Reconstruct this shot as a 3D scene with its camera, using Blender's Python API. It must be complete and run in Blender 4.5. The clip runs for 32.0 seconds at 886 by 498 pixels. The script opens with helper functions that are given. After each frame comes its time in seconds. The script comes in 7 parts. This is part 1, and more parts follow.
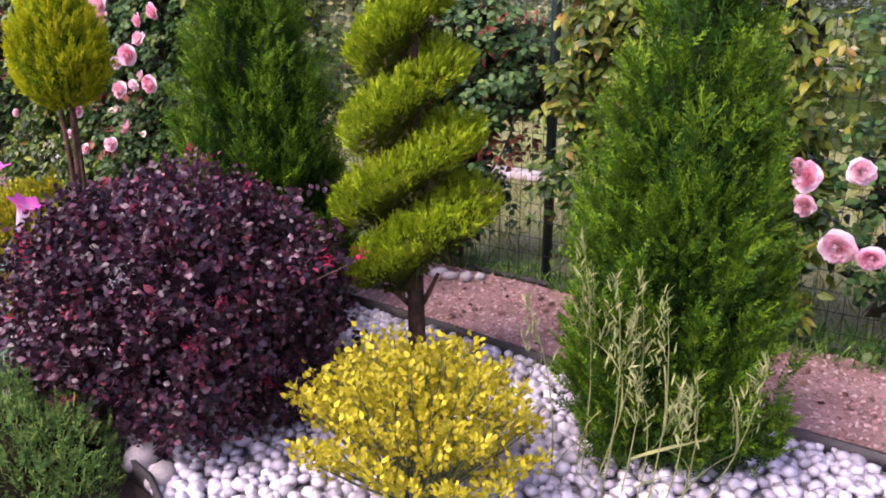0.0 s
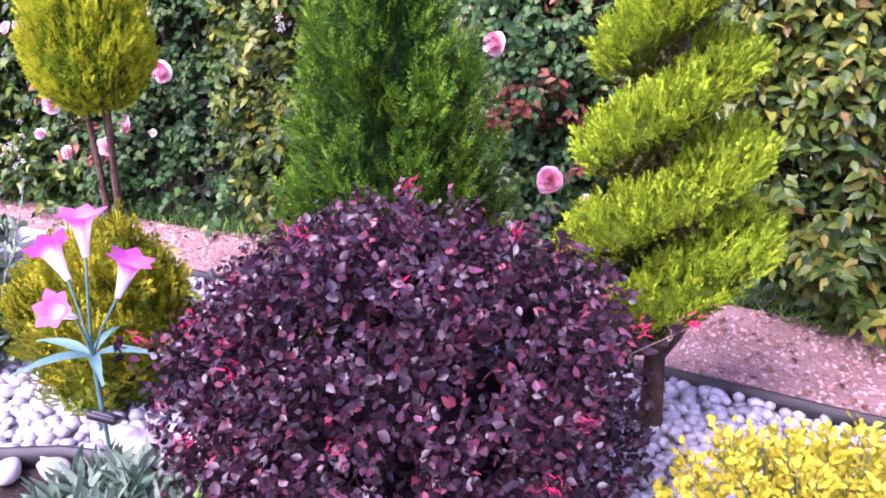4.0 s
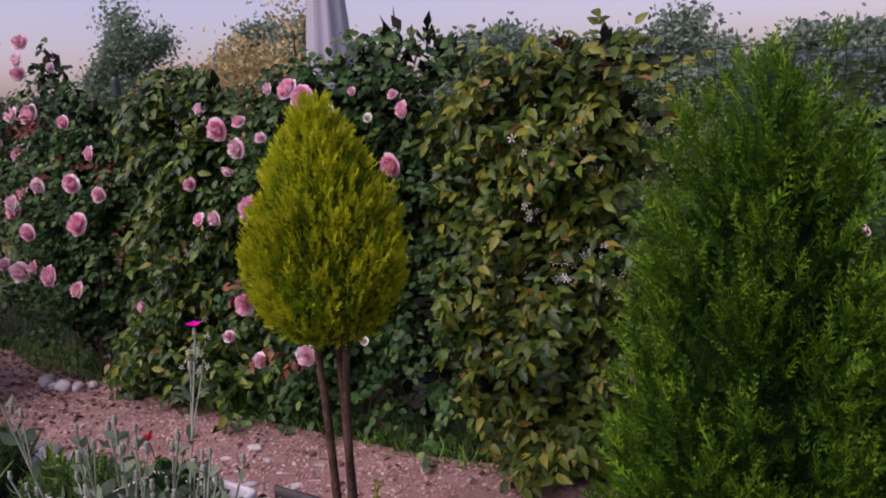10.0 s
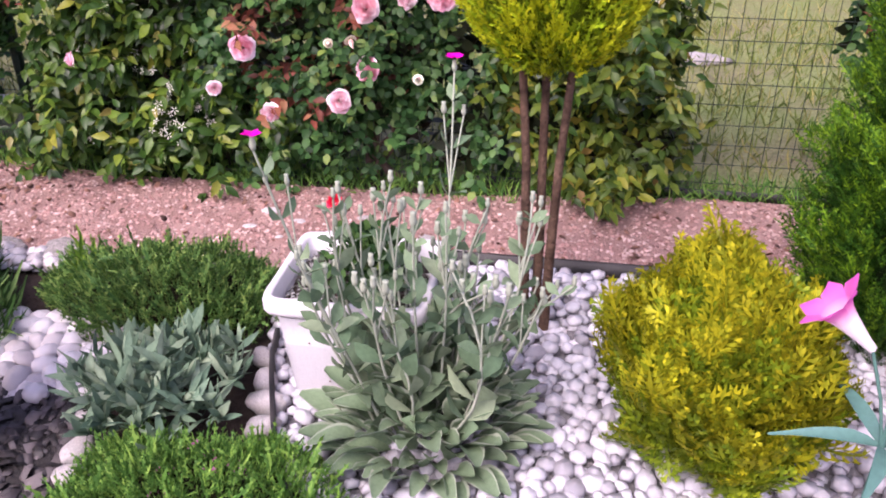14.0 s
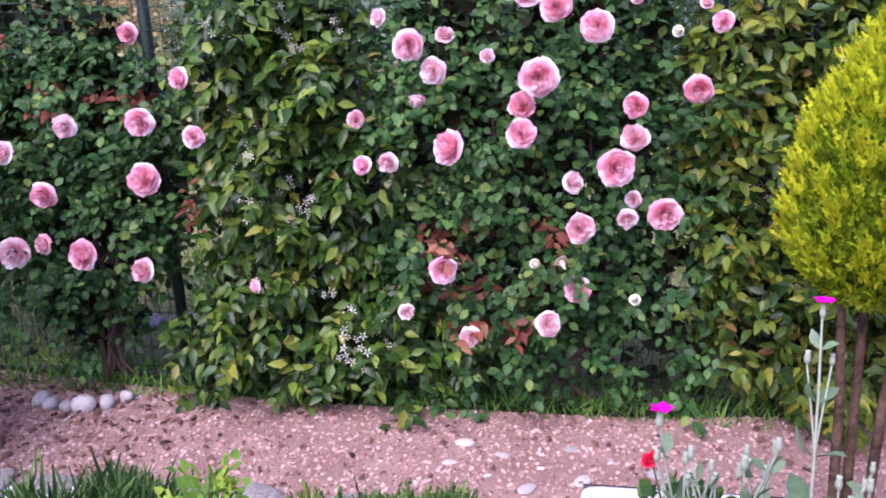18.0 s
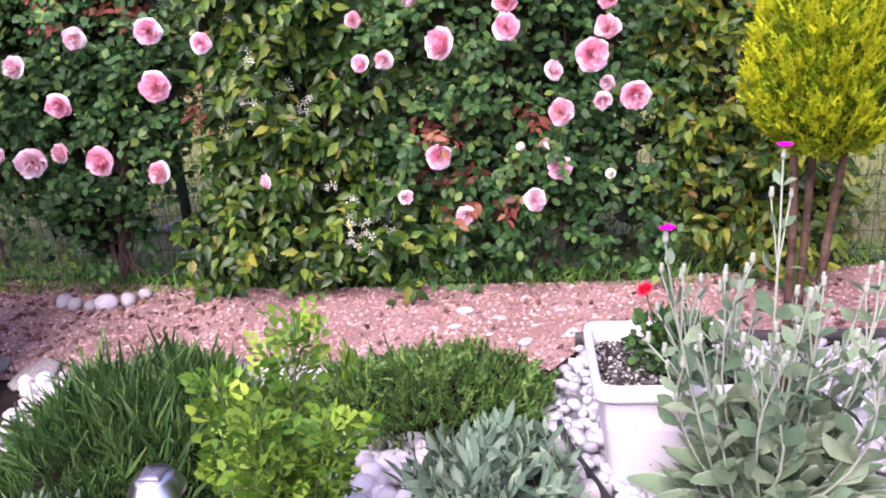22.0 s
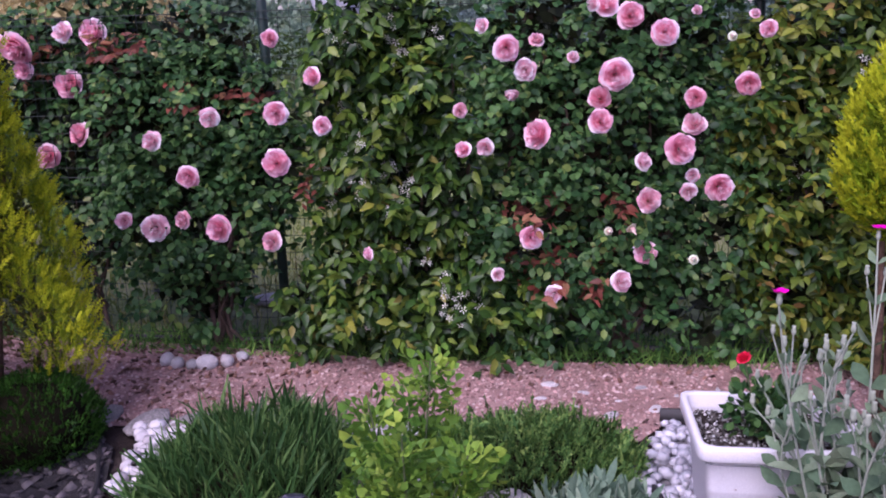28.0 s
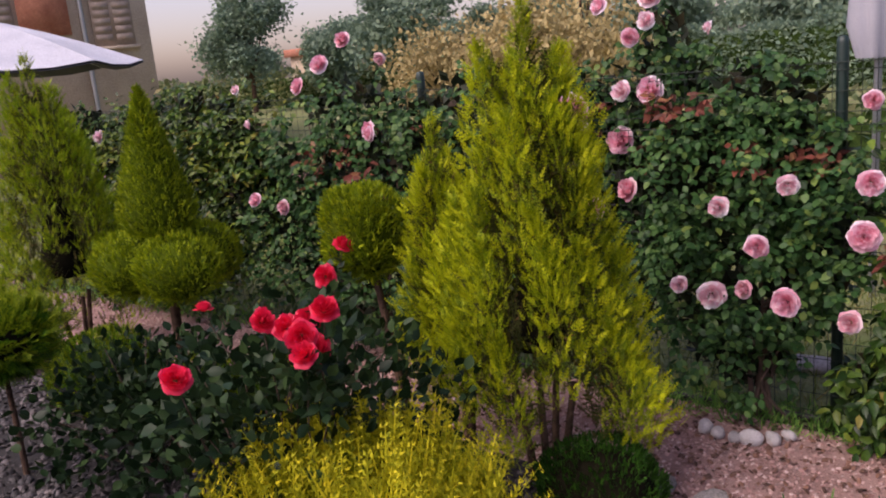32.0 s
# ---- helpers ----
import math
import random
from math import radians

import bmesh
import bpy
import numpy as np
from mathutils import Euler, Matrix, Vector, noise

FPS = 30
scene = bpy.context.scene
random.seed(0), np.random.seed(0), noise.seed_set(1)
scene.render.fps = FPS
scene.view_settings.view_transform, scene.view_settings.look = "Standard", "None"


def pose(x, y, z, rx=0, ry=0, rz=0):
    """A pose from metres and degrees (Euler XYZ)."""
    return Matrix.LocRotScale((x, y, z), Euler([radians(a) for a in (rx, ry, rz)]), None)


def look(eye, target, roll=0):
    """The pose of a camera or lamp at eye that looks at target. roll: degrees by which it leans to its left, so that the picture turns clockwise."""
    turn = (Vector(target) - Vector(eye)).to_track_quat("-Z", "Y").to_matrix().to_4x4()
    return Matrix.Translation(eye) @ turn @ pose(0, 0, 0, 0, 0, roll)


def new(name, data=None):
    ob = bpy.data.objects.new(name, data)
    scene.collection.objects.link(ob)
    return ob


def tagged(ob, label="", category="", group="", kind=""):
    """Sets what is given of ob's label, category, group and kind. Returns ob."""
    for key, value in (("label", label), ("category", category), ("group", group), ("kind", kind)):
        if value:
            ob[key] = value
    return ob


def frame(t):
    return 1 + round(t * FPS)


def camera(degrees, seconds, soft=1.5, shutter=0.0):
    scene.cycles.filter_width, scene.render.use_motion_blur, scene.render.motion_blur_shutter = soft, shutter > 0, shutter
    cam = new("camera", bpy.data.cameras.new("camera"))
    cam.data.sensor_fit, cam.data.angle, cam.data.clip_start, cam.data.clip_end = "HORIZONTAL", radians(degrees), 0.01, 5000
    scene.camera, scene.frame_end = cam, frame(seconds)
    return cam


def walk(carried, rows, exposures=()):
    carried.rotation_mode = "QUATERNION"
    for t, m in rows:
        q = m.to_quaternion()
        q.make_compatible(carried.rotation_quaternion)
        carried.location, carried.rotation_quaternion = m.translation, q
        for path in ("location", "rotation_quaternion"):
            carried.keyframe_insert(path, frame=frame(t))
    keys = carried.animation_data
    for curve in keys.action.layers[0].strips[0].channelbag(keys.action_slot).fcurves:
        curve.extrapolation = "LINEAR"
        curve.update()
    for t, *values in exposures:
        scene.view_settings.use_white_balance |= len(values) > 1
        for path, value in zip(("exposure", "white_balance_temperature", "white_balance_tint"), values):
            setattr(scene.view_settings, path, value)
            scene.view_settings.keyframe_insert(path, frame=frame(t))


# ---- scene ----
cam = camera(57.2, 32.0, soft=1.9)
METRES, EYE, TILT, LEAN, TURN = 6.64, 1.205, -17.5, 0.0, 34.0
ROWS = [
    (0.0, 0.0, 0.0, 0.0, 0.0, 0.0, -0.0),
    (0.5, -0.0166, 0.0108, 0.0036, -0.97, -1.71, -1.25),
    (1.0, -0.0419, 0.0226, 0.0116, -2.43, -1.39, 1.43),
    (1.5, -0.0578, 0.0274, 0.0129, -0.0, -2.8, -0.9),
    (2.0, -0.0745, 0.0445, 0.0166, -1.9, -2.39, 0.62),
    (2.5, -0.0891, 0.0591, 0.025, -3.4, -1.59, 0.59),
    (4.5, -0.1604, 0.1118, 0.0429, -14.34, -4.58, 5.23),
    (5.0, -0.1603, 0.1449, 0.055, -20.8, -6.12, 6.88),
    (5.5, -0.1576, 0.1678, 0.0633, -24.68, -7.49, 7.7),
    (6.0, -0.1553, 0.1916, 0.0738, -28.58, -7.91, 9.88),
    (6.5, -0.1461, 0.207, 0.0782, -25.71, -6.7, 9.86),
    (7.0, -0.1313, 0.2184, 0.0802, -23.5, -5.19, 8.29),
    (7.5, -0.1273, 0.2221, 0.0827, -22.25, 0.78, 8.28),
    (8.0, -0.1278, 0.2227, 0.0828, -21.17, 4.13, 8.4),
    (8.5, -0.1334, 0.2222, 0.0828, -17.95, 6.04, 6.68),
    (9.0, -0.1467, 0.2218, 0.0829, -9.64, 6.43, 4.4),
    (9.5, -0.1729, 0.2186, 0.084, -5.34, 7.66, 2.67),
    (10.0, -0.2076, 0.2104, 0.0859, -0.98, 7.04, 3.68),
    (10.5, -0.2318, 0.2055, 0.0832, 3.73, 2.4, 0.11),
    (11.0, -0.2584, 0.2155, 0.0803, 2.13, -0.96, 1.79),
    (11.5, -0.2841, 0.2227, 0.0861, -1.68, -3.63, 2.11),
    (12.0, -0.3071, 0.2299, 0.0871, -6.38, -4.21, 3.14),
    (12.5, -0.3445, 0.2335, 0.0892, -12.87, -2.97, 9.18),
    (13.0, -0.3616, 0.2406, 0.0834, -16.59, -10.59, 6.33),
    (13.5, -0.3822, 0.2646, 0.0874, -24.43, -14.44, 10.11),
    (14.0, -0.3978, 0.2767, 0.0983, -23.97, -12.72, 7.42),
    (14.5, -0.4181, 0.2878, 0.1015, -28.37, -12.92, 7.88),
    (16.5, -0.4596, 0.3396, 0.12, -29.63, -14.49, 8.09),
    (17.0, -0.4638, 0.3427, 0.1253, -30.16, -7.39, 9.31),
    (17.5, -0.467, 0.3438, 0.1292, -26.44, -2.57, 9.43),
    (18.0, -0.4686, 0.3441, 0.1302, -23.14, 0.01, 8.91),
    (18.5, -0.4693, 0.3447, 0.1298, -21.97, 1.5, 8.97),
    (19.0, -0.4702, 0.3452, 0.1273, -21.69, 2.92, 8.99),
    (19.5, -0.4706, 0.3454, 0.1264, -21.36, 2.66, 8.97),
    (20.0, -0.4717, 0.3456, 0.1264, -20.45, 2.77, 8.74),
    (20.5, -0.4713, 0.3458, 0.1256, -20.1, 1.8, 8.52),
    (21.0, -0.4718, 0.3455, 0.1253, -20.11, 0.86, 7.6),
    (21.5, -0.4842, 0.3367, 0.1202, -23.87, -1.98, 8.13),
    (22.0, -0.5158, 0.3175, 0.1207, -27.61, -6.6, 11.89),
    (22.5, -0.5194, 0.3089, 0.1222, -24.35, -5.55, 9.12),
    (23.0, -0.5246, 0.3028, 0.1177, -24.15, -7.41, 8.54),
    (23.5, -0.5424, 0.3037, 0.117, -29.02, -6.16, 10.51),
    (24.0, -0.5576, 0.3043, 0.1115, -28.81, -6.87, 9.43),
    (24.5, -0.5617, 0.3027, 0.1111, -28.9, -7.11, 8.59),
    (25.0, -0.5609, 0.3024, 0.113, -28.97, -3.73, 9.39),
    (25.5, -0.5614, 0.3037, 0.1122, -28.57, -0.28, 10.37),
    (27.5, -0.56, 0.3057, 0.112, -26.47, 0.46, 9.53),
    (28.0, -0.5604, 0.3063, 0.1128, -25.1, 1.15, 9.37),
    (28.5, -0.5619, 0.3069, 0.1153, -23.51, 1.92, 9.0),
    (29.0, -0.566, 0.3083, 0.122, -22.2, 1.72, 8.04),
    (29.5, -0.5659, 0.3106, 0.1367, -18.17, 2.58, 8.0),
    (30.0, -0.564, 0.3196, 0.149, -11.95, 4.29, 7.08),
    (30.5, -0.5607, 0.3314, 0.1596, -8.68, 6.02, 4.61),
    (31.0, -0.567, 0.3368, 0.1622, -2.39, 5.5, 3.01),
    (31.5, -0.5914, 0.3398, 0.1604, 4.29, 4.57, 0.95),
    (32.0, -0.6323, 0.3389, 0.1636, 3.33, 4.54, 4.36),
]
EXPOSURE = [(0, 1.75), (1, 2.65), (2, 2.65), (5, 2.4), (6, 2.42), (7, 2.65), (8, 2.03), (9, 0.75), (10, 0.36), (11, 1.2), (12, 2.25), (13, 1.75), (14, 1.65), (16.5, 1.65), (17, 1.75), (18, 1.55), (19, 1.1), (20, 0.95), (21, 0.97), (22, 1.9), (24, 1.95), (25, 2.15), (25.5, 1.97), (28, 0.95), (29, 1.08), (30, 1.13), (31, 0.75), (32, 0.76)]
BALANCE = [(6600, 34), (5750, 53), (5700, 51), (5700, 48), (5750, 50), (5500, 58), (5200, 63), (6150, 42), (6500, 33), (6650, 22), (6350, 29), (6250, 28), (6450, 27), (6450, 26), (6250, 27), (5700, 28), (5050, 39), (5400, 37), (5700, 33), (6200, 29), (5700, 34), (5550, 36), (5550, 36), (5650, 36), (5950, 32), (6150, 29), (6650, 26), (6900, 21)]
walk(cam, [(t, pose(0, 0, EYE, TILT, LEAN, TURN) @ pose(METRES * x, METRES * y, METRES * z, 90 + pitch, roll, yaw)) for t, x, y, z, yaw, pitch, roll in ROWS],
     [(t, e, k, n) for (t, e), (k, n) in zip(EXPOSURE, BALANCE)])

# ---- light ----
SUN_EL, SUN_AZ = 52.0, 205.0
world = bpy.data.worlds.new("dusk_sky")
scene.world = world
world.use_nodes = True
wn = world.node_tree.nodes
sky = wn.new("ShaderNodeTexSky")
sky.sky_type, sky.sun_disc = "NISHITA", False
sky.sun_elevation, sky.sun_rotation = radians(SUN_EL), radians(SUN_AZ)
sky.air_density, sky.dust_density, sky.ozone_density = 1.0, 2.5, 1.0
tint = wn.new("ShaderNodeMix")
tint.data_type, tint.blend_type = "RGBA", "MULTIPLY"
tint.inputs["Factor"].default_value, tint.inputs["B"].default_value = 1.0, (1.14, 0.955, 1.02, 1)
world.node_tree.links.new(sky.outputs[0], tint.inputs["A"])
world.node_tree.links.new(tint.outputs["Result"], wn["Background"].inputs[0])
wn["Background"].inputs[1].default_value = 0.12
sun = new("sun", bpy.data.lights.new("sun", "SUN"))
sun.data.energy, sun.data.angle, sun.data.color = 1.5, radians(40), (0.94, 0.96, 0.90)
sun.matrix_basis = look((-4 + 8 * math.sin(radians(SUN_AZ)), 8 * math.cos(radians(SUN_AZ)), 8 * math.tan(radians(SUN_EL))), (-4, 0, 0))

# ---- materials ----
def ramp(nt, stops):
    n = nt.nodes.new("ShaderNodeValToRGB")
    e = n.color_ramp.elements
    while len(e) < len(stops):
        e.new(0.5)
    for el, (p, c) in zip(e, stops):
        el.position, el.color = p, (*c, 1)
    return n


def base_mat(name, rough=0.6, metal=0.0):
    m = bpy.data.materials.new(name)
    m.use_nodes = True
    nt = m.node_tree
    bsdf = nt.nodes["Principled BSDF"]
    bsdf.inputs["Roughness"].default_value, bsdf.inputs["Metallic"].default_value = rough, metal
    return m, nt, bsdf


def noise_node(nt, scale, detail=3.0, coord="Object", rough=0.55):
    tc = nt.nodes.new("ShaderNodeTexCoord")
    n = nt.nodes.new("ShaderNodeTexNoise")
    n.inputs["Scale"].default_value, n.inputs["Detail"].default_value, n.inputs["Roughness"].default_value = scale, detail, rough
    nt.links.new(tc.outputs[coord], n.inputs["Vector"])
    return n


def mixed(nt, a, b, fac, mode="MIX"):
    n = nt.nodes.new("ShaderNodeMix")
    n.data_type, n.blend_type = "RGBA", mode
    for sock, v in ((n.inputs["Factor"], fac), (n.inputs["A"], a), (n.inputs["B"], b)):
        if isinstance(v, (int, float)):
            sock.default_value = v
        elif isinstance(v, tuple):
            sock.default_value = (*v, 1)
        else:
            nt.links.new(v, sock)
    return n.outputs["Result"]


def bumped(nt, bsdf, height, strength=0.4, distance=0.004):
    b = nt.nodes.new("ShaderNodeBump")
    b.inputs["Strength"].default_value, b.inputs["Distance"].default_value = strength, distance
    nt.links.new(height, b.inputs["Height"])
    nt.links.new(b.outputs[0], bsdf.inputs["Normal"])


def leaf_mat(name, stops, big=(0.8, 1.15), rough=0.5, through_light=0.28, patch=2.5, coat=0.0, gain=1.45, warm=(1.15, 1.0, 1.0), single=False, spec=0.16):
    """Leaf surface: colour varies leaf by leaf, with wider patches of tone and some light through the blade."""
    m, nt, bsdf = base_mat(name, rough)
    geo = nt.nodes.new("ShaderNodeNewGeometry")
    r = ramp(nt, [(q, tuple(min(0.9, v * gain * w) for v, w in zip(c, warm))) for q, c in stops])
    nt.links.new(nt.nodes.new("ShaderNodeObjectInfo").outputs["Random"] if single else geo.outputs["Random Per Island"], r.inputs[0])
    nz = noise_node(nt, patch, 2)
    tone = ramp(nt, [(0.3, (big[0],) * 3), (0.7, (big[1],) * 3)])
    nt.links.new(nz.outputs[0], tone.inputs[0])
    fine = noise_node(nt, 90.0, 3)
    grain = ramp(nt, [(0.25, (0.82,) * 3), (0.75, (1.12,) * 3)])
    nt.links.new(fine.outputs[0], grain.inputs[0])
    c = mixed(nt, r.outputs[0], tone.outputs[0], 1.0, "MULTIPLY")
    c = mixed(nt, c, grain.outputs[0], 1.0, "MULTIPLY")
    nt.links.new(c, bsdf.inputs["Base Color"])
    bsdf.inputs["Specular IOR Level"].default_value = spec
    bsdf.inputs["Coat Weight"].default_value = coat
    if through_light:
        tr = nt.nodes.new("ShaderNodeBsdfTranslucent")
        nt.links.new(c, tr.inputs[0])
        mx = nt.nodes.new("ShaderNodeMixShader")
        mx.inputs[0].default_value = through_light
        nt.links.new(bsdf.outputs[0], mx.inputs[1])
        nt.links.new(tr.outputs[0], mx.inputs[2])
        nt.links.new(mx.outputs[0], nt.nodes["Material Output"].inputs[0])
    return m


def surface(name, dark, light, scale=8.0, fine=80.0, rough=0.7, bump=0.4, dist=0.004, metal=0.0, vary="none"):
    """Two scales of noise between two tones, and relief. vary: 'object' or 'island' adds a tone piece by piece."""
    m, nt, bsdf = base_mat(name, rough, metal)
    bsdf.inputs["Specular IOR Level"].default_value = 0.08 if rough >= 0.95 else 0.5
    n1, n2 = noise_node(nt, scale, 4), noise_node(nt, fine, 4)
    r = ramp(nt, [(0.3, dark), (0.7, light)])
    nt.links.new(n1.outputs[0], r.inputs[0])
    g = ramp(nt, [(0.25, (0.75,) * 3), (0.75, (1.15,) * 3)])
    nt.links.new(n2.outputs[0], g.inputs[0])
    c = mixed(nt, r.outputs[0], g.outputs[0], 1.0, "MULTIPLY")
    if vary != "none":
        src = nt.nodes.new("ShaderNodeObjectInfo").outputs["Random"] if vary == "object" else nt.nodes.new("ShaderNodeNewGeometry").outputs["Random Per Island"]
        v = ramp(nt, [(0.0, (0.7,) * 3), (0.5, (1.0,) * 3), (1.0, (1.2,) * 3)])
        nt.links.new(src, v.inputs[0])
        c = mixed(nt, c, v.outputs[0], 1.0, "MULTIPLY")
    nt.links.new(c, bsdf.inputs["Base Color"])
    bumped(nt, bsdf, n2.outputs[0], bump, dist)
    return m


def pieces(name, stops, rough=0.8, source="island", fine=60.0):
    """Loose pieces, each with a tone of its own."""
    m, nt, bsdf = base_mat(name, rough)
    src = nt.nodes.new("ShaderNodeObjectInfo").outputs["Random"] if source == "object" else nt.nodes.new("ShaderNodeNewGeometry").outputs["Random Per Island"]
    r = ramp(nt, stops)
    nt.links.new(src, r.inputs[0])
    n2 = noise_node(nt, fine, 4)
    g = ramp(nt, [(0.25, (0.78,) * 3), (0.75, (1.12,) * 3)])
    nt.links.new(n2.outputs[0], g.inputs[0])
    nt.links.new(mixed(nt, r.outputs[0], g.outputs[0], 1.0, "MULTIPLY"), bsdf.inputs["Base Color"])
    bumped(nt, bsdf, n2.outputs[0], 0.35, 0.003)
    return m


def plain(name, col, rough=0.5, metal=0.0, fine=70.0):
    m, nt, bsdf = base_mat(name, rough, metal)
    n2 = noise_node(nt, fine, 3)
    g = ramp(nt, [(0.3, (0.86,) * 3), (0.7, (1.08,) * 3)])
    nt.links.new(n2.outputs[0], g.inputs[0])
    nt.links.new(mixed(nt, col, g.outputs[0], 1.0, "MULTIPLY"), bsdf.inputs["Base Color"])
    bumped(nt, bsdf, n2.outputs[0], 0.12, 0.002)
    return m


M = {}
M["soil"] = surface("soil", (0.018, 0.013, 0.011), (0.055, 0.042, 0.036), 6, 60, 0.95, 0.8, 0.01)
M["gravel_bed"] = surface("gravel_bed", (0.24, 0.135, 0.115), (0.37, 0.235, 0.205), 5, 130, 0.9, 0.9, 0.008)
M["gravel"] = pieces("gravel", [(0.0, (0.17, 0.08, 0.07)), (0.2, (0.32, 0.175, 0.155)), (0.6, (0.43, 0.265, 0.235)), (1.0, (0.55, 0.41, 0.375))])
M["chips"] = pieces("brown_chips", [(0.0, (0.06, 0.03, 0.02)), (1.0, (0.24, 0.12, 0.08))])
M["pebble"] = pieces("white_pebble", [(0.0, (0.27, 0.26, 0.285)), (0.35, (0.42, 0.41, 0.445)), (1.0, (0.60, 0.59, 0.63))], 0.55)
M["pebble_ob"] = pieces("white_pebble_single", [(0.0, (0.27, 0.26, 0.285)), (0.35, (0.42, 0.41, 0.445)), (1.0, (0.60, 0.59, 0.63))], 0.55, "object")
M["rosy_pebble"] = pieces("rosy_white_pebble", [(0.0, (0.40, 0.365, 0.375)), (0.35, (0.55, 0.51, 0.52)), (1.0, (0.70, 0.665, 0.675))], 0.55)
M["rosy_pebble_ob"] = pieces("rosy_white_pebble_single", [(0.0, (0.40, 0.365, 0.375)), (0.35, (0.55, 0.51, 0.52)), (1.0, (0.70, 0.665, 0.675))], 0.55, "object")
M["grey_stone"] = surface("grey_stone", (0.16, 0.15, 0.14), (0.42, 0.38, 0.36), 9, 70, 0.85, 0.6, 0.006, 0, "object")
M["pale_stone"] = surface("pale_stone", (0.36, 0.33, 0.32), (0.66, 0.62, 0.61), 12, 80, 0.75, 0.5, 0.005, 0, "object")
M["slate"] = pieces("slate_chip", [(0.0, (0.016, 0.013, 0.014)), (0.5, (0.046, 0.038, 0.039)), (1.0, (0.14, 0.118, 0.118))], 0.6)
M["slate_bed"] = surface("slate_bed", (0.012, 0.010, 0.010), (0.035, 0.03, 0.03), 20, 120, 0.9, 0.9, 0.01)
M["grit_bed"] = surface("grit_under_pebbles", (0.10, 0.095, 0.10), (0.24, 0.23, 0.24), 20, 120, 0.9, 0.9, 0.01)
M["edging"] = surface("black_edging", (0.012, 0.011, 0.012), (0.04, 0.036, 0.036), 8, 60, 0.6, 0.4)
M["post"] = plain("dark_green_paint", (0.010, 0.028, 0.022), 0.45)
M["wire"] = plain("green_wire", (0.010, 0.020, 0.014), 0.5)
M["lawn"] = surface("lawn_soil", (0.21, 0.19, 0.11), (0.19, 0.25, 0.08), 1.6, 40, 0.95, 0.9, 0.02)
M["grass"] = leaf_mat("grass_blade", [(0, (0.06, 0.10, 0.02)), (0.6, (0.12, 0.17, 0.04)), (1, (0.24, 0.24, 0.09))], patch=0.6)
M["stem"] = surface("brown_stem", (0.05, 0.03, 0.02), (0.13, 0.085, 0.06), 20, 120, 0.85, 0.6)
M["green_stem"] = surface("green_stem", (0.06, 0.09, 0.03), (0.12, 0.15, 0.06), 20, 120, 0.7, 0.4)
M["bark"] = surface("bark", (0.045, 0.028, 0.02), (0.16, 0.10, 0.07), 18, 90, 0.95, 1.0, 0.008)
M["thuja_green"] = leaf_mat("thuja_green", [(0, (0.014, 0.05, 0.009)), (0.5, (0.036, 0.10, 0.010)), (1, (0.11, 0.215, 0.015))], patch=3, gain=1.58, warm=(1.08, 1.0, 0.6), through_light=0.2)
M["cypress"] = leaf_mat("cypress_plume", [(0, (0.10, 0.16, 0.008)), (0.5, (0.19, 0.26, 0.010)), (1, (0.31, 0.36, 0.014))], patch=4, warm=(1.05, 1.0, 0.8), through_light=0.2)
M["thuja_lime"] = leaf_mat("thuja_lime", [(0, (0.105, 0.18, 0.007)), (0.5, (0.19, 0.285, 0.009)), (1, (0.30, 0.38, 0.012))], patch=4, warm=(1.0, 1.0, 1.0), through_light=0.22)
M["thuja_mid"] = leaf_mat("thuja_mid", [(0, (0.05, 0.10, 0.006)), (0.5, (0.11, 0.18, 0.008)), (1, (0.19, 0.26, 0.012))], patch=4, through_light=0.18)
M["thuja_gold"] = leaf_mat("thuja_gold", [(0, (0.15, 0.18, 0.008)), (0.5, (0.28, 0.29, 0.011)), (1, (0.45, 0.41, 0.014))], patch=5, gain=1.15, warm=(1.0, 1.0, 1.0), big=(0.65, 1.2), through_light=0.18)
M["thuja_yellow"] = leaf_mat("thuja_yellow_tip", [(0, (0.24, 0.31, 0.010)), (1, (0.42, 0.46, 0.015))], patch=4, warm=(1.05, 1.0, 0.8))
M["bush_leaf"] = leaf_mat("dark_bush_leaf", [(0, (0.006, 0.016, 0.006)), (0.6, (0.016, 0.038, 0.013)), (1, (0.035, 0.066, 0.02))], rough=0.4, patch=3, warm=(1.0, 1.0, 1.0), through_light=0.12, gain=1.1)
# Dull olive of old fronds, darkened to stand for shade inside and below.
M["shaded_old_frond"] = leaf_mat("shaded_olive_frond", [(0, (0.03, 0.042, 0.010)), (0.8, (0.06, 0.075, 0.016)), (1, (0.10, 0.065, 0.025))], patch=4, through_light=0.1)
# Dark thuja green; inside the tall thujas it doubles as painted shade.
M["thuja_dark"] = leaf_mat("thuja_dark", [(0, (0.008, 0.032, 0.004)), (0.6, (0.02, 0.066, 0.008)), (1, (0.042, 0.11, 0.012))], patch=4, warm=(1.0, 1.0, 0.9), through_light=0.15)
# Near-black leaf: shade in the gaps of the climbers, put into colour.
M["shaded_leaf"] = leaf_mat("shaded_leaf", [(0, (0.008, 0.015, 0.006)), (0.8, (0.02, 0.03, 0.012)), (1, (0.035, 0.022, 0.012))], patch=3, through_light=0.0, gain=1.0)
# Near-black inner body: shade deep in a bush, painted rather than cast.
M["core"] = surface("shaded_inner_body", (0.006, 0.006, 0.003), (0.018, 0.015, 0.008), 14, 60, 1.0, 0.6)
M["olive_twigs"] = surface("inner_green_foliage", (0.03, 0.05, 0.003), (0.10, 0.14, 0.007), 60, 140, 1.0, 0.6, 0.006)
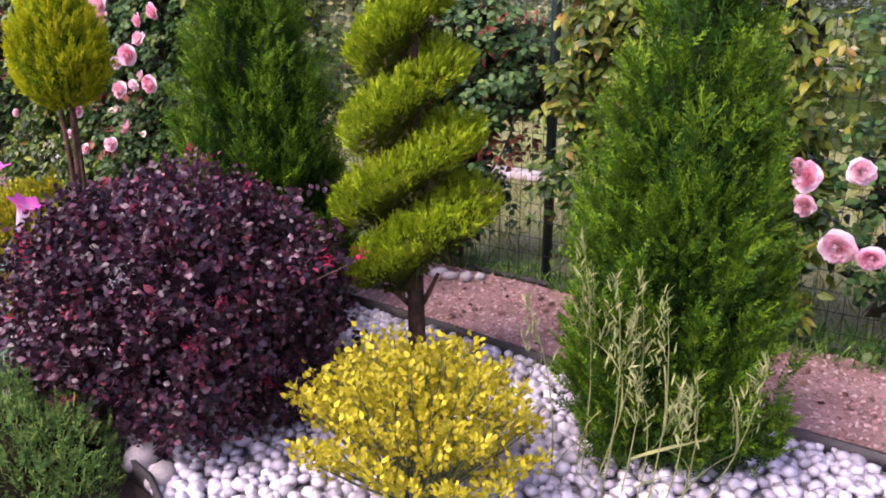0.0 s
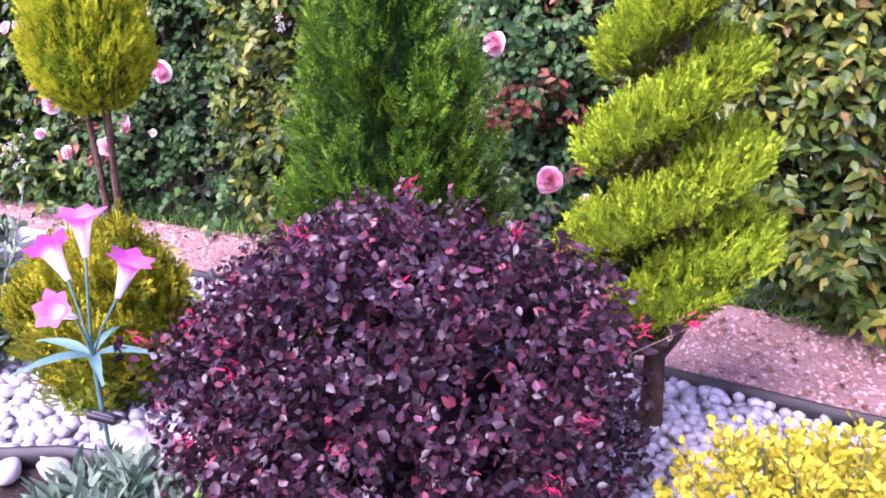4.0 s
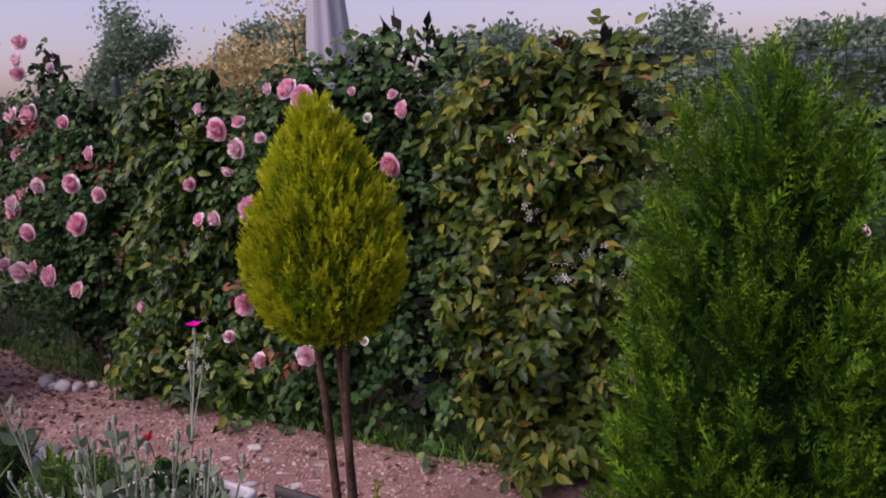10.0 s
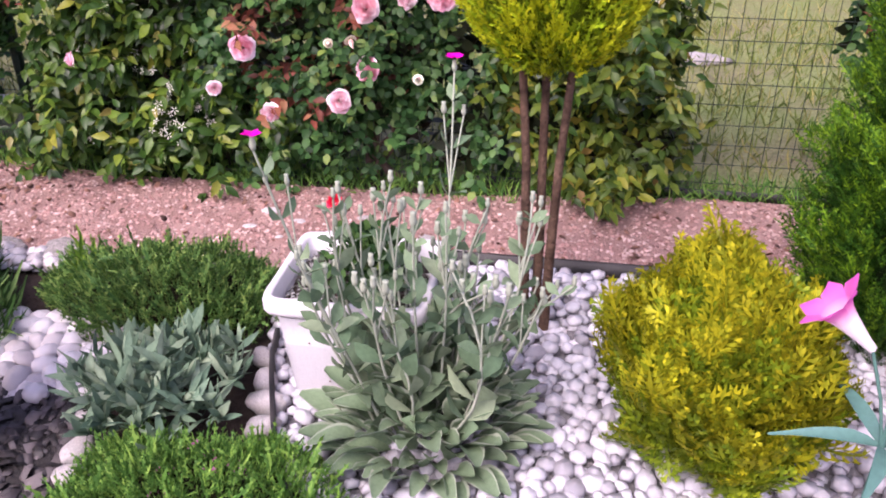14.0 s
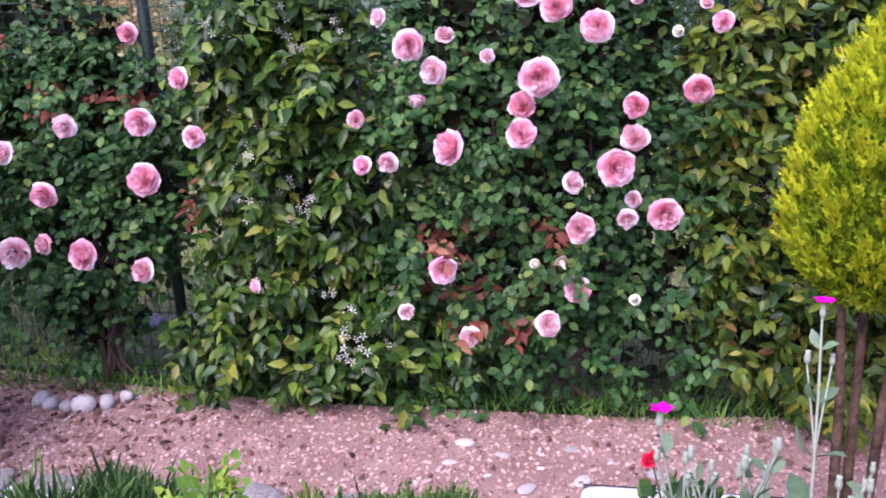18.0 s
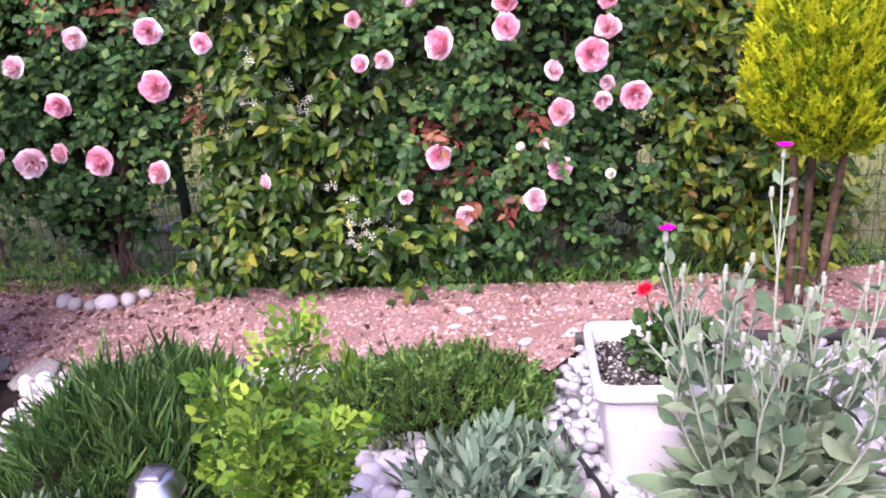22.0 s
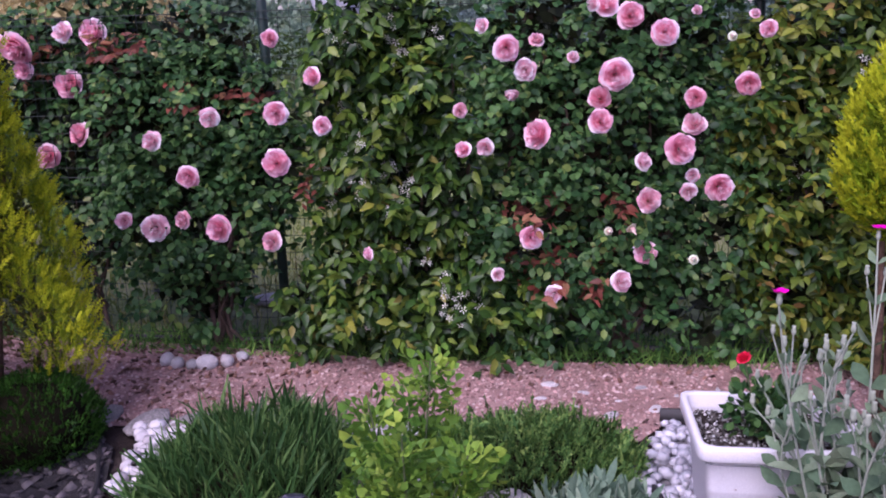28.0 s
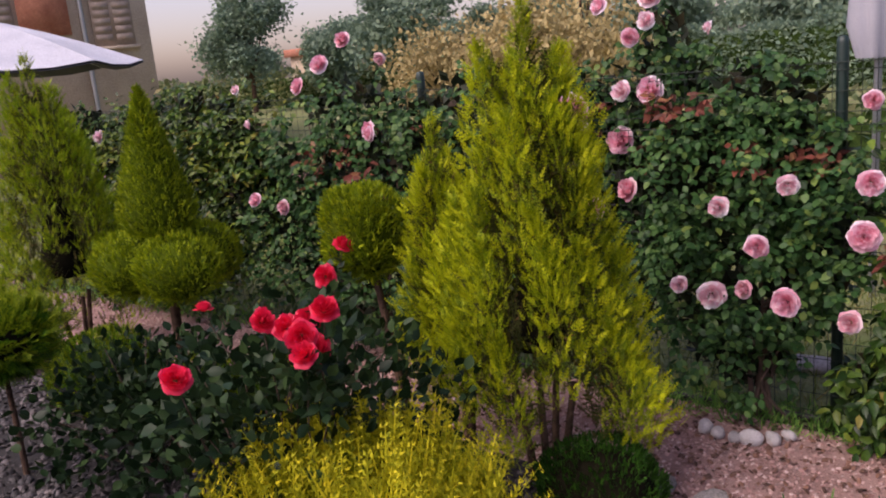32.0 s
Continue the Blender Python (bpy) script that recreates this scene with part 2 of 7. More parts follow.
# Near-black green for the thuja cores, painted in place of shade.
M["deep_green"] = surface("shaded_deep_green", (0.006, 0.014, 0.004), (0.02, 0.04, 0.010), 50, 120, 1.0, 1.0, 0.012)
# Dark green for solid cores, standing for shade among the leaves.
M["dark_core"] = surface("shaded_inner_green", (0.02, 0.04, 0.010), (0.055, 0.095, 0.02), 40, 110, 1.0, 1.0, 0.012)
M["juniper"] = leaf_mat("golden_juniper_shoot", [(0, (0.18, 0.19, 0.010)), (0.5, (0.36, 0.345, 0.015)), (1, (0.56, 0.48, 0.025))], patch=4, warm=(1.0, 1.0, 1.0))
M["purple"] = leaf_mat("purple_leaf", [(0, (0.008, 0.004, 0.006)), (0.45, (0.026, 0.012, 0.019)), (0.75, (0.050, 0.019, 0.032)), (0.94, (0.085, 0.024, 0.042)), (1, (0.19, 0.035, 0.048))], rough=0.36, patch=5, warm=(1.0, 1.0, 1.0), big=(0.7, 1.3), through_light=0.12, spec=0.4, gain=1.2)
# Almost black purple: painted shade in the heart of the loropetalum.
M["core_purple"] = surface("shaded_purple_body", (0.004, 0.002, 0.003), (0.010, 0.005, 0.008), 14, 60, 1.0, 0.5)
M["magenta"] = leaf_mat("magenta_ribbon", [(0, (0.40, 0.015, 0.07)), (1, (0.62, 0.035, 0.12))], patch=5, gain=1.0, warm=(1.0, 1.0, 1.0))
M["yellow_leaf"] = leaf_mat("yellow_leaf", [(0, (0.20, 0.20, 0.018)), (0.4, (0.38, 0.345, 0.018)), (1, (0.60, 0.54, 0.045))], patch=6, gain=1.1, warm=(1.0, 1.0, 1.0))
M["jasmine"] = leaf_mat("jasmine_leaf", [(0, (0.010, 0.030, 0.007)), (0.5, (0.025, 0.072, 0.011)), (0.85, (0.07, 0.145, 0.017)), (0.98, (0.13, 0.20, 0.026)), (1, (0.17, 0.16, 0.04))], rough=0.36, patch=3, gain=1.1, spec=0.25, through_light=0.17)
M["jasmine_one"] = leaf_mat("jasmine_leaf", [(0, (0.010, 0.030, 0.007)), (0.5, (0.025, 0.072, 0.011)), (0.85, (0.07, 0.145, 0.017)), (0.98, (0.13, 0.20, 0.026)), (1, (0.17, 0.16, 0.04))], rough=0.36, patch=3, gain=1.1, spec=0.25, through_light=0.17, single=True)
M["jasmine_pale"] = leaf_mat("jasmine_pale_leaf", [(0, (0.022, 0.052, 0.010)), (0.4, (0.062, 0.11, 0.015)), (0.75, (0.12, 0.165, 0.021)), (0.95, (0.21, 0.22, 0.027)), (1, (0.20, 0.12, 0.04))], rough=0.38, patch=3, warm=(1.05, 1.0, 0.95), gain=1.12, spec=0.22, through_light=0.18)
M["jasmine_pale_one"] = leaf_mat("jasmine_pale_leaf", [(0, (0.022, 0.052, 0.010)), (0.4, (0.062, 0.11, 0.015)), (0.75, (0.12, 0.165, 0.021)), (0.95, (0.21, 0.22, 0.027)), (1, (0.20, 0.12, 0.04))], rough=0.38, patch=3, warm=(1.05, 1.0, 0.95), gain=1.12, spec=0.22, through_light=0.18, single=True)
M["rose_leaf"] = leaf_mat("rose_leaf", [(0, (0.011, 0.036, 0.011)), (0.5, (0.028, 0.078, 0.021)), (0.9, (0.062, 0.13, 0.034)), (1, (0.11, 0.165, 0.035))], rough=0.42, patch=3, warm=(1.05, 1.0, 1.0), gain=1.3, spec=0.17, through_light=0.16)
M["rose_leaf_one"] = leaf_mat("rose_leaf", [(0, (0.011, 0.036, 0.011)), (0.5, (0.028, 0.078, 0.021)), (0.9, (0.062, 0.13, 0.034)), (1, (0.11, 0.165, 0.035))], rough=0.42, patch=3, warm=(1.05, 1.0, 1.0), gain=1.3, spec=0.17, through_light=0.16, single=True)
M["red_leaf"] = leaf_mat("bronze_rose_leaf", [(0, (0.065, 0.024, 0.016)), (0.6, (0.155, 0.045, 0.030)), (1, (0.20, 0.105, 0.05))], rough=0.4, patch=4, warm=(1.0, 1.0, 1.0))
M["white_flower"] = leaf_mat("white_petal", [(0, (0.62, 0.63, 0.50)), (1, (0.82, 0.82, 0.72))], patch=6, gain=1.0, warm=(1.0, 1.0, 1.0))
M["sage"] = leaf_mat("sage_leaf", [(0, (0.075, 0.13, 0.085)), (0.6, (0.145, 0.215, 0.14)), (1, (0.25, 0.32, 0.22))], rough=0.8, patch=6, gain=1.2, warm=(1.0, 1.0, 1.0), through_light=0.15)
M["lychnis"] = leaf_mat("woolly_leaf", [(0, (0.085, 0.145, 0.08)), (0.5, (0.14, 0.21, 0.12)), (1, (0.23, 0.29, 0.18))], rough=0.85, patch=6, warm=(1.0, 1.0, 1.0), gain=1.1, through_light=0.15)
M["woolly_rim"] = plain("woolly_rim", (0.28, 0.33, 0.24), 0.9)
M["lychnis_stem"] = plain("woolly_stem", (0.31, 0.345, 0.265), 0.9)
M["herb"] = leaf_mat("herb_leaf", [(0, (0.028, 0.075, 0.016)), (0.6, (0.07, 0.155, 0.035)), (1, (0.15, 0.25, 0.055))], patch=5, warm=(1.0, 1.0, 0.85), gain=1.85)
M["grassy"] = leaf_mat("grassy_herb_leaf", [(0, (0.022, 0.06, 0.016)), (0.6, (0.055, 0.125, 0.032)), (1, (0.12, 0.20, 0.055))], patch=5, warm=(1.0, 1.0, 1.0), gain=1.15)
M["thyme"] = leaf_mat("thyme_leaf", [(0, (0.022, 0.055, 0.018)), (0.6, (0.06, 0.115, 0.035)), (1, (0.14, 0.19, 0.06))], patch=6, warm=(0.95, 1.0, 0.8), gain=2.2)
M["fresh"] = leaf_mat("fresh_leaf", [(0, (0.04, 0.11, 0.016)), (0.6, (0.10, 0.20, 0.03)), (1, (0.21, 0.31, 0.05))], rough=0.42, patch=6, gain=1.45, warm=(1.06, 1.0, 0.8), spec=0.25, through_light=0.28)
M["straw"] = leaf_mat("seed_straw", [(0, (0.13, 0.21, 0.07)), (1, (0.26, 0.32, 0.14))], rough=0.8, patch=6, gain=1.2)
M["box_leaf"] = leaf_mat("hedge_leaf", [(0, (0.06, 0.10, 0.045)), (0.6, (0.12, 0.17, 0.075)), (1, (0.22, 0.25, 0.12))], patch=1)
# Distant leaves paler and bluer: haze mixed into their colour.
M["far_leaf"] = leaf_mat("hazy_tree_leaf", [(0, (0.06, 0.095, 0.07)), (1, (0.12, 0.16, 0.105))], patch=0.4, warm=(1.0, 1.0, 1.0), gain=2.3)
M["ochre_leaf"] = leaf_mat("ochre_leaf", [(0, (0.26, 0.21, 0.09)), (1, (0.44, 0.36, 0.17))], patch=0.8, warm=(1.0, 1.0, 1.0))
# Hedge green lifted towards blue-grey, so the haze sits in the colour.
M["far_hedge"] = leaf_mat("hazy_hedge_leaf", [(0, (0.06, 0.095, 0.085)), (1, (0.12, 0.16, 0.135))], patch=0.5, warm=(1.0, 1.0, 1.0), gain=1.5)


def petal_mat(name, inner, outer, dark):
    """Petal: a deeper tone to the heart of the flower, paler at the rim, with faint veins."""
    m, nt, bsdf = base_mat(name, 0.55)
    tc = nt.nodes.new("ShaderNodeTexCoord")
    ln = nt.nodes.new("ShaderNodeVectorMath")
    ln.operation = "LENGTH"
    nt.links.new(tc.outputs["Object"], ln.inputs[0])
    r = ramp(nt, [(0.0, dark), (0.45, inner), (1.0, outer)])
    mul = nt.nodes.new("ShaderNodeMath")
    mul.operation = "MULTIPLY"
    mul.inputs[1].default_value = 1.0
    nt.links.new(ln.outputs["Value"], mul.inputs[0])
    nt.links.new(mul.outputs[0], r.inputs[0])
    info = nt.nodes.new("ShaderNodeObjectInfo")
    v = ramp(nt, [(0, (0.95, 0.80, 0.82)), (0.5, (1.0, 1.0, 1.0)), (1, (1.06, 1.12, 1.1))])
    nt.links.new(info.outputs["Random"], v.inputs[0])
    c = mixed(nt, r.outputs[0], v.outputs[0], 1.0, "MULTIPLY")
    petal = ramp(nt, [(0, (0.86, 0.60, 0.68)), (0.5, (1.0, 0.95, 0.96)), (1, (1.06, 1.24, 1.2))])
    nt.links.new(nt.nodes.new("ShaderNodeNewGeometry").outputs["Random Per Island"], petal.inputs[0])
    c = mixed(nt, c, petal.outputs[0], 1.0, "MULTIPLY")
    nz = noise_node(nt, 9.0, 3)
    g = ramp(nt, [(0.3, (0.9,) * 3), (0.7, (1.06,) * 3)])
    nt.links.new(nz.outputs[0], g.inputs[0])
    c = mixed(nt, c, g.outputs[0], 1.0, "MULTIPLY")
    nt.links.new(c, bsdf.inputs["Base Color"])
    tr = nt.nodes.new("ShaderNodeBsdfTranslucent")
    nt.links.new(c, tr.inputs[0])
    mx = nt.nodes.new("ShaderNodeMixShader")
    mx.inputs[0].default_value = 0.3
    nt.links.new(bsdf.outputs[0], mx.inputs[1])
    nt.links.new(tr.outputs[0], mx.inputs[2])
    nt.links.new(mx.outputs[0], nt.nodes["Material Output"].inputs[0])
    return m


M["pink"] = petal_mat("pink_petal", (0.93, 0.46, 0.57), (0.95, 0.71, 0.79), (0.86, 0.26, 0.40))
M["blush"] = petal_mat("blush_petal", (0.90, 0.62, 0.67), (0.92, 0.77, 0.81), (0.85, 0.46, 0.52))
M["red"] = petal_mat("red_petal", (0.80, 0.012, 0.05), (0.84, 0.03, 0.10), (0.60, 0.006, 0.02))
M["cream"] = petal_mat("cream_petal", (0.75, 0.66, 0.44), (0.85, 0.80, 0.66), (0.6, 0.5, 0.25))
M["white_plastic"] = plain("white_plastic", (0.70, 0.68, 0.70), 0.42, 0.0, 420.0)
M["potting"] = pieces("potting_grit", [(0.0, (0.03, 0.025, 0.02)), (0.6, (0.10, 0.09, 0.08)), (1.0, (0.55, 0.55, 0.53))], 0.95)
M["steel"] = surface("brushed_steel", (0.50, 0.50, 0.52), (0.72, 0.72, 0.74), 14, 200, 0.28, 0.08, 0.001, 1.0)
M["panel"] = plain("solar_panel", (0.10, 0.10, 0.13), 0.25)
M["black_plastic"] = plain("black_plastic", (0.015, 0.015, 0.016), 0.4)
M["lily_leaf"] = plain("fabric_leaf", (0.07, 0.17, 0.14), 0.7)


# ---- mesh helpers ----
def mesh_np(name, V, faces, mats, smooth=True, index=None):
    """A mesh from vertex rows and a list of face arrays, each with its own number of corners."""
    me = bpy.data.meshes.new(name)
    V = np.asarray(V, dtype=np.float32)
    faces = [np.asarray(f, dtype=np.int32) for f in faces if len(f)]
    loops = np.concatenate([f.ravel() for f in faces])
    counts = np.concatenate([np.full(len(f), f.shape[1], dtype=np.int32) for f in faces])
    starts = np.concatenate([[0], np.cumsum(counts)[:-1]]).astype(np.int32)
    me.vertices.add(len(V))
    me.vertices.foreach_set("co", V.ravel())
    me.loops.add(len(loops))
    me.loops.foreach_set("vertex_index", loops)
    me.polygons.add(len(counts))
    me.polygons.foreach_set("loop_start", starts)
    if smooth:
        me.polygons.foreach_set("use_smooth", np.ones(len(counts), dtype=bool))
    for m in mats if isinstance(mats, (list, tuple)) else [mats]:
        me.materials.append(m)
    if index is not None:
        me.polygons.foreach_set("material_index", np.asarray(index, dtype=np.int32))
    me.update(calc_edges=True)
    return me


def turns(n, rng, aim=None, spread=0.5, spin=True):
    """n turns that bring +Z of a template towards aim (n rows), loosened by spread, spun at random about it."""
    z = rng.normal(size=(n, 3)) if aim is None else np.asarray(aim) + rng.normal(size=(n, 3)) * spread
    z /= np.linalg.norm(z, axis=1)[:, None] + 1e-9
    h = rng.normal(size=(n, 3)) if spin is True else np.broadcast_to(np.asarray(spin, float), (n, 3)) + rng.normal(size=(n, 3)) * 0.25
    x = h - z * np.sum(h * z, axis=1)[:, None]
    x /= np.linalg.norm(x, axis=1)[:, None] + 1e-9
    return np.stack([x, np.cross(z, x), z], axis=2)


def strew(tmpl, P, R, S):
    """Copies of a template (verts, faces) at places P with turns R and sizes S, as one vertex and one face array."""
    tv, tf = tmpl
    P, S = np.asarray(P, float), np.asarray(S, float)
    S = S[:, None, None] if S.ndim == 1 else S[:, None, :]
    V = P[:, None, :] + np.einsum("nij,nmj->nmi", R, tv[None] * S)
    F = tf[None] + (np.arange(len(P)) * len(tv))[:, None, None]
    return V.reshape(-1, 3), F.reshape(-1, tf.shape[1])


def leaf_tmpl(width=0.45, fold=0.12, bend=0.15, segs=3, tip=0.75):
    """A blade of length 1 along +Z, folded on its midrib and bent towards -Y."""
    rows = []
    for i in range(segs + 1):
        t = i / segs
        w = width * 0.5 * math.sin(math.pi * min(1, t ** tip)) if 0 < t < 1 else 0.015
        y = -bend * t * t
        rows += [(-w, y + fold * w * 2, t), (0, y, t), (w, y + fold * w * 2, t)]
    f = []
    for i in range(segs):
        a = i * 3
        f += [(a, a + 1, a + 4, a + 3), (a + 1, a + 2, a + 5, a + 4)]
    return np.array(rows), np.array(f)


def spray_tmpl(pairs=4, width=0.09, flare=0.55):
    """A flat scaly frond of length 1 along +Z: a stem with side twigs, each a slim blade."""
    v, f = [], []

    def blade(x0, z0, dx, dz, w, y):
        n = len(v)
        lx, lz = -dz, dx
        k = w / math.hypot(dx, dz)
        v.extend([(x0, y, z0), (x0 + dx * 0.5 + lx * k, y + 0.03, z0 + dz * 0.5 + lz * k), (x0 + dx, y - 0.04, z0 + dz), (x0 + dx * 0.5 - lx * k, y + 0.03, z0 + dz * 0.5 - lz * k)])
        f.append((n, n + 1, n + 2, n + 3))

    blade(0, 0, 0, 1, width * 0.7, 0)
    for i in range(pairs):
        t = (i + 0.4) / (pairs + 0.3)
        reach = flare * (1 - t * 0.7) * 0.75
        for s in (-1, 1):
            blade(0, t, s * reach * 0.62, reach * 0.85, width * (1 - 0.4 * t), 0.02 * s)
    return np.array(v), np.array(f)


NEEDLE = leaf_tmpl(0.22, 0.15, 0.15, 2)
NEEDLE = (NEEDLE[0][[0, 1, 3, 5, 7]] * np.array([1.0, 1.0, 1.0]), np.array([(1, 3, 4, 2)]))
LEAF, SLIM, SMALL, ROUND = leaf_tmpl(0.52, 0.14, 0.22, 3), leaf_tmpl(0.16, 0.2, 0.25), leaf_tmpl(0.5, 0.15, 0.1, 2), leaf_tmpl(0.74, 0.1, 0.14, 3, 0.95)
FLAKE = (np.array([(0, 0, 0), (0.3, 0.05, 0.45), (0, -0.08, 1.0), (-0.3, 0.05, 0.45)]), np.array([(0, 1, 2, 3)]))
OVAL = leaf_tmpl(0.7, 0.1, 0.12, 3, 0.85)
SPRAY, FINE_SPRAY, BUSHY_SPRAY = spray_tmpl(5, 0.045, 0.42), spray_tmpl(4, 0.046, 0.42), spray_tmpl(5, 0.055, 0.7)
SHOOT, SPRIG, FEATHER = spray_tmpl(2, 0.095, 0.42), spray_tmpl(3, 0.075, 0.34), spray_tmpl(7, 0.026, 0.26)


def fern_tmpl(pairs=4, width=0.05, flare=0.62):
    """A flat branching frond of length 1 along +Z: side twigs that carry blades of their own."""
    v, f = [], []

    def blade(x0, z0, dx, dz, w, y):
        n = len(v)
        k = w / math.hypot(dx, dz)
        v.extend([(x0, y, z0), (x0 + dx * 0.55 - dz * k, y + 0.02, z0 + dz * 0.55 + dx * k), (x0 + dx, y - 0.05, z0 + dz), (x0 + dx * 0.55 + dz * k, y + 0.02, z0 + dz * 0.55 - dx * k)])
        f.append((n, n + 1, n + 2, n + 3))

    blade(0, 0, 0, 1, width, 0)
    for i in range(pairs):
        t = (i + 0.3) / (pairs + 0.4)
        reach = flare * (1 - 0.65 * t)
        for s in (-1, 1):
            dx, dz = s * reach * 0.68, reach * 0.72
            blade(0, t, dx, dz, width * 0.9, 0.015 * s)
            blade(dx * 0.45, t + dz * 0.45, dx * 0.15, dz * 0.62, width * 0.8, 0.03)
            blade(dx * 0.5, t + dz * 0.5, dx * 0.6, dz * 0.05, width * 0.8, -0.02)
    return np.array(v), np.array(f)


def part(name, mesh, parent=None, label="", kind=""):
    ob = new(name, mesh)
    ob.parent = parent
    return tagged(ob, label, "", "", kind)


def thing(name, x, y, z=0.0, label="", category="", group="", kind=""):
    ob = new(name)
    ob.empty_display_size = 0.1
    ob.location = (x, y, z)
    return tagged(ob, label, category, group, kind)


def join(*vf):
    """Several (verts, faces) of equal corner counts as one."""
    V, F, n = [], [], 0
    for v, f in vf:
        V.append(v)
        F.append(f + n)
        n += len(v)
    return np.concatenate(V), np.concatenate(F)


def tube(points, radii, sides=6):
    """A tube of quads along points."""
    P = np.asarray(points, float)
    d = np.gradient(P, axis=0)
    d /= np.linalg.norm(d, axis=1)[:, None] + 1e-9
    ref = np.array([1.0, 0.13, 0.07]) if abs(d[0][0]) < 0.8 else np.array([0.05, 1.0, 0.1])
    a = np.cross(d, ref)
    a /= np.linalg.norm(a, axis=1)[:, None] + 1e-9
    b = np.cross(d, a)
    ang = np.arange(sides) * 2 * math.pi / sides
    r = np.broadcast_to(np.asarray(radii, float), (len(P),))
    V = P[:, None] + (a[:, None] * np.cos(ang)[None, :, None] + b[:, None] * np.sin(ang)[None, :, None]) * r[:, None, None]
    i, j = np.meshgrid(np.arange(len(P) - 1), np.arange(sides), indexing="ij")
    k = (j + 1) % sides
    F = np.stack([i * sides + j, i * sides + k, (i + 1) * sides + k, (i + 1) * sides + j], axis=-1).reshape(-1, 4)
    return V.reshape(-1, 3), F


def lathe(profile, sides=20):
    """Quads turned round Z from (radius, height) rows."""
    ang = np.arange(sides) * 2 * math.pi / sides
    p = np.asarray(profile, float)
    V = np.stack([p[:, 0, None] * np.cos(ang), p[:, 0, None] * np.sin(ang), np.broadcast_to(p[:, 1, None], (len(p), sides))], axis=-1).reshape(-1, 3)
    i, j = np.meshgrid(np.arange(len(p) - 1), np.arange(sides), indexing="ij")
    k = (j + 1) % sides
    return V, np.stack([i * sides + j, i * sides + k, (i + 1) * sides + k, (i + 1) * sides + j], axis=-1).reshape(-1, 4)


def sphere_np(rings=6, sides=8):
    p = [(max(0.02, math.sin(math.pi * i / rings)), -math.cos(math.pi * i / rings)) for i in range(rings + 1)]
    return lathe(p, sides)


def stone_tmpl(seed, rings=5, sides=8, rough=0.12):
    v, f = sphere_np(rings, sides)
    rng = np.random.default_rng(seed)
    k = rng.normal(size=(3, 3))
    bump = sum(np.sin(v @ k[i] * 1.7 + i) for i in range(3))[:, None]
    v = v * (1 + rough * bump)
    return v, f

# ---- ground ----
def flat(name, outline, z, mat, label, cat, grid=0.0):
    """A level sheet with the given outline."""
    bm = bmesh.new()
    vs = [bm.verts.new((x, y, z)) for x, y in outline]
    bm.faces.new(vs)
    bmesh.ops.triangulate(bm, faces=bm.faces[:])
    me = bpy.data.meshes.new(name)
    bm.normal_update()
    for f in bm.faces:
        if f.normal.z < 0:
            f.normal_flip()
    bm.to_mesh(me)
    bm.free()
    me.materials.append(mat)
    return tagged(new(name, me), label, cat, "", "structure")


def inside(P, outline):
    x, y = P[:, 0], P[:, 1]
    ok = np.zeros(len(P), bool)
    n = len(outline)
    for i in range(n):
        (x1, y1), (x2, y2) = outline[i], outline[(i + 1) % n]
        c = ((y1 > y) != (y2 > y)) & (x < (x2 - x1) * (y - y1) / (y2 - y1 + 1e-12) + x1)
        ok ^= c
    return ok


def fill(outline, n, rng):
    o = np.array(outline)
    P = rng.uniform(o.min(0), o.max(0), size=(n, 2))
    return P[inside(P, outline)]


FENCE_Y = 3.07
flat("ground", [(-300, -200), (300, -200), (300, 400), (-300, 400)], -0.03, M["lawn"], "short dry meadow grass reaching to the horizon", "ground")
flat("bed_soil", [(-13, -3), (3.5, -3), (3.5, 2.98), (-13, 2.98)], -0.012, M["soil"], "dark garden soil under the beds", "soil")
PATH = [(-12.5, 2.25), (-7.2, 2.2), (-5.9, 2.18), (-4.0, 2.2), (-3.9, 2.34), (-2.0, 2.33), (-1.0, 2.24), (1.5, 2.16), (3.2, 2.1), (3.2, 2.95), (1.0, 2.93), (-0.9, 2.9), (-1.6, 2.97), (-2.8, 2.96),
        (-3.4, 2.9), (-3.6, 2.86), (-4.9, 2.85), (-5.4, 2.9), (-6.2, 3.0), (-7.8, 3.08), (-12.5, 3.08)]
path_ob = flat("path", PATH, 0.0, M["gravel_bed"], "path of fine pink crushed marble gravel with bits of bark", "gravel path")
BED = [(-3.9, 2.33), (-2.0, 2.32), (-1.0, 2.23), (0.7, 2.18), (0.7, 0.9), (-1.4, 0.95), (-1.62, 1.08), (-1.85, 1.13), (-2.3, 1.3), (-2.5, 1.33), (-2.8, 1.26), (-3.1, 1.11), (-3.4, 1.06), (-3.6, 1.13), (-3.74, 1.25), (-3.83, 1.38), (-3.88, 1.48), (-3.95, 1.66), (-4.05, 1.95)]
bed_ob = flat("pebble_bed", BED, 0.0, M["grit_bed"], "planting bed covered in rounded white pebbles", "pebble bed")
SLATE_A = [(-4.95, 1.5), (-4.75, 1.62), (-4.5, 1.57), (-4.34, 1.54), (-4.2, 1.36), (-4.18, 0.9), (-4.4, 0.4), (-5.3, 0.4), (-5.05, 1.1)]
SLATE_B = [(-6.0, 2.2), (-5.75, 2.02), (-5.62, 1.72), (-5.54, 1.45), (-5.55, 1.1), (-5.7, 0.3), (-9.5, 0.3), (-9.5, 2.15)]
slate_a = flat("slate_bed", SLATE_A, 0.004, M["slate_bed"], "mound mulched with dark slate chips", "mulch bed")
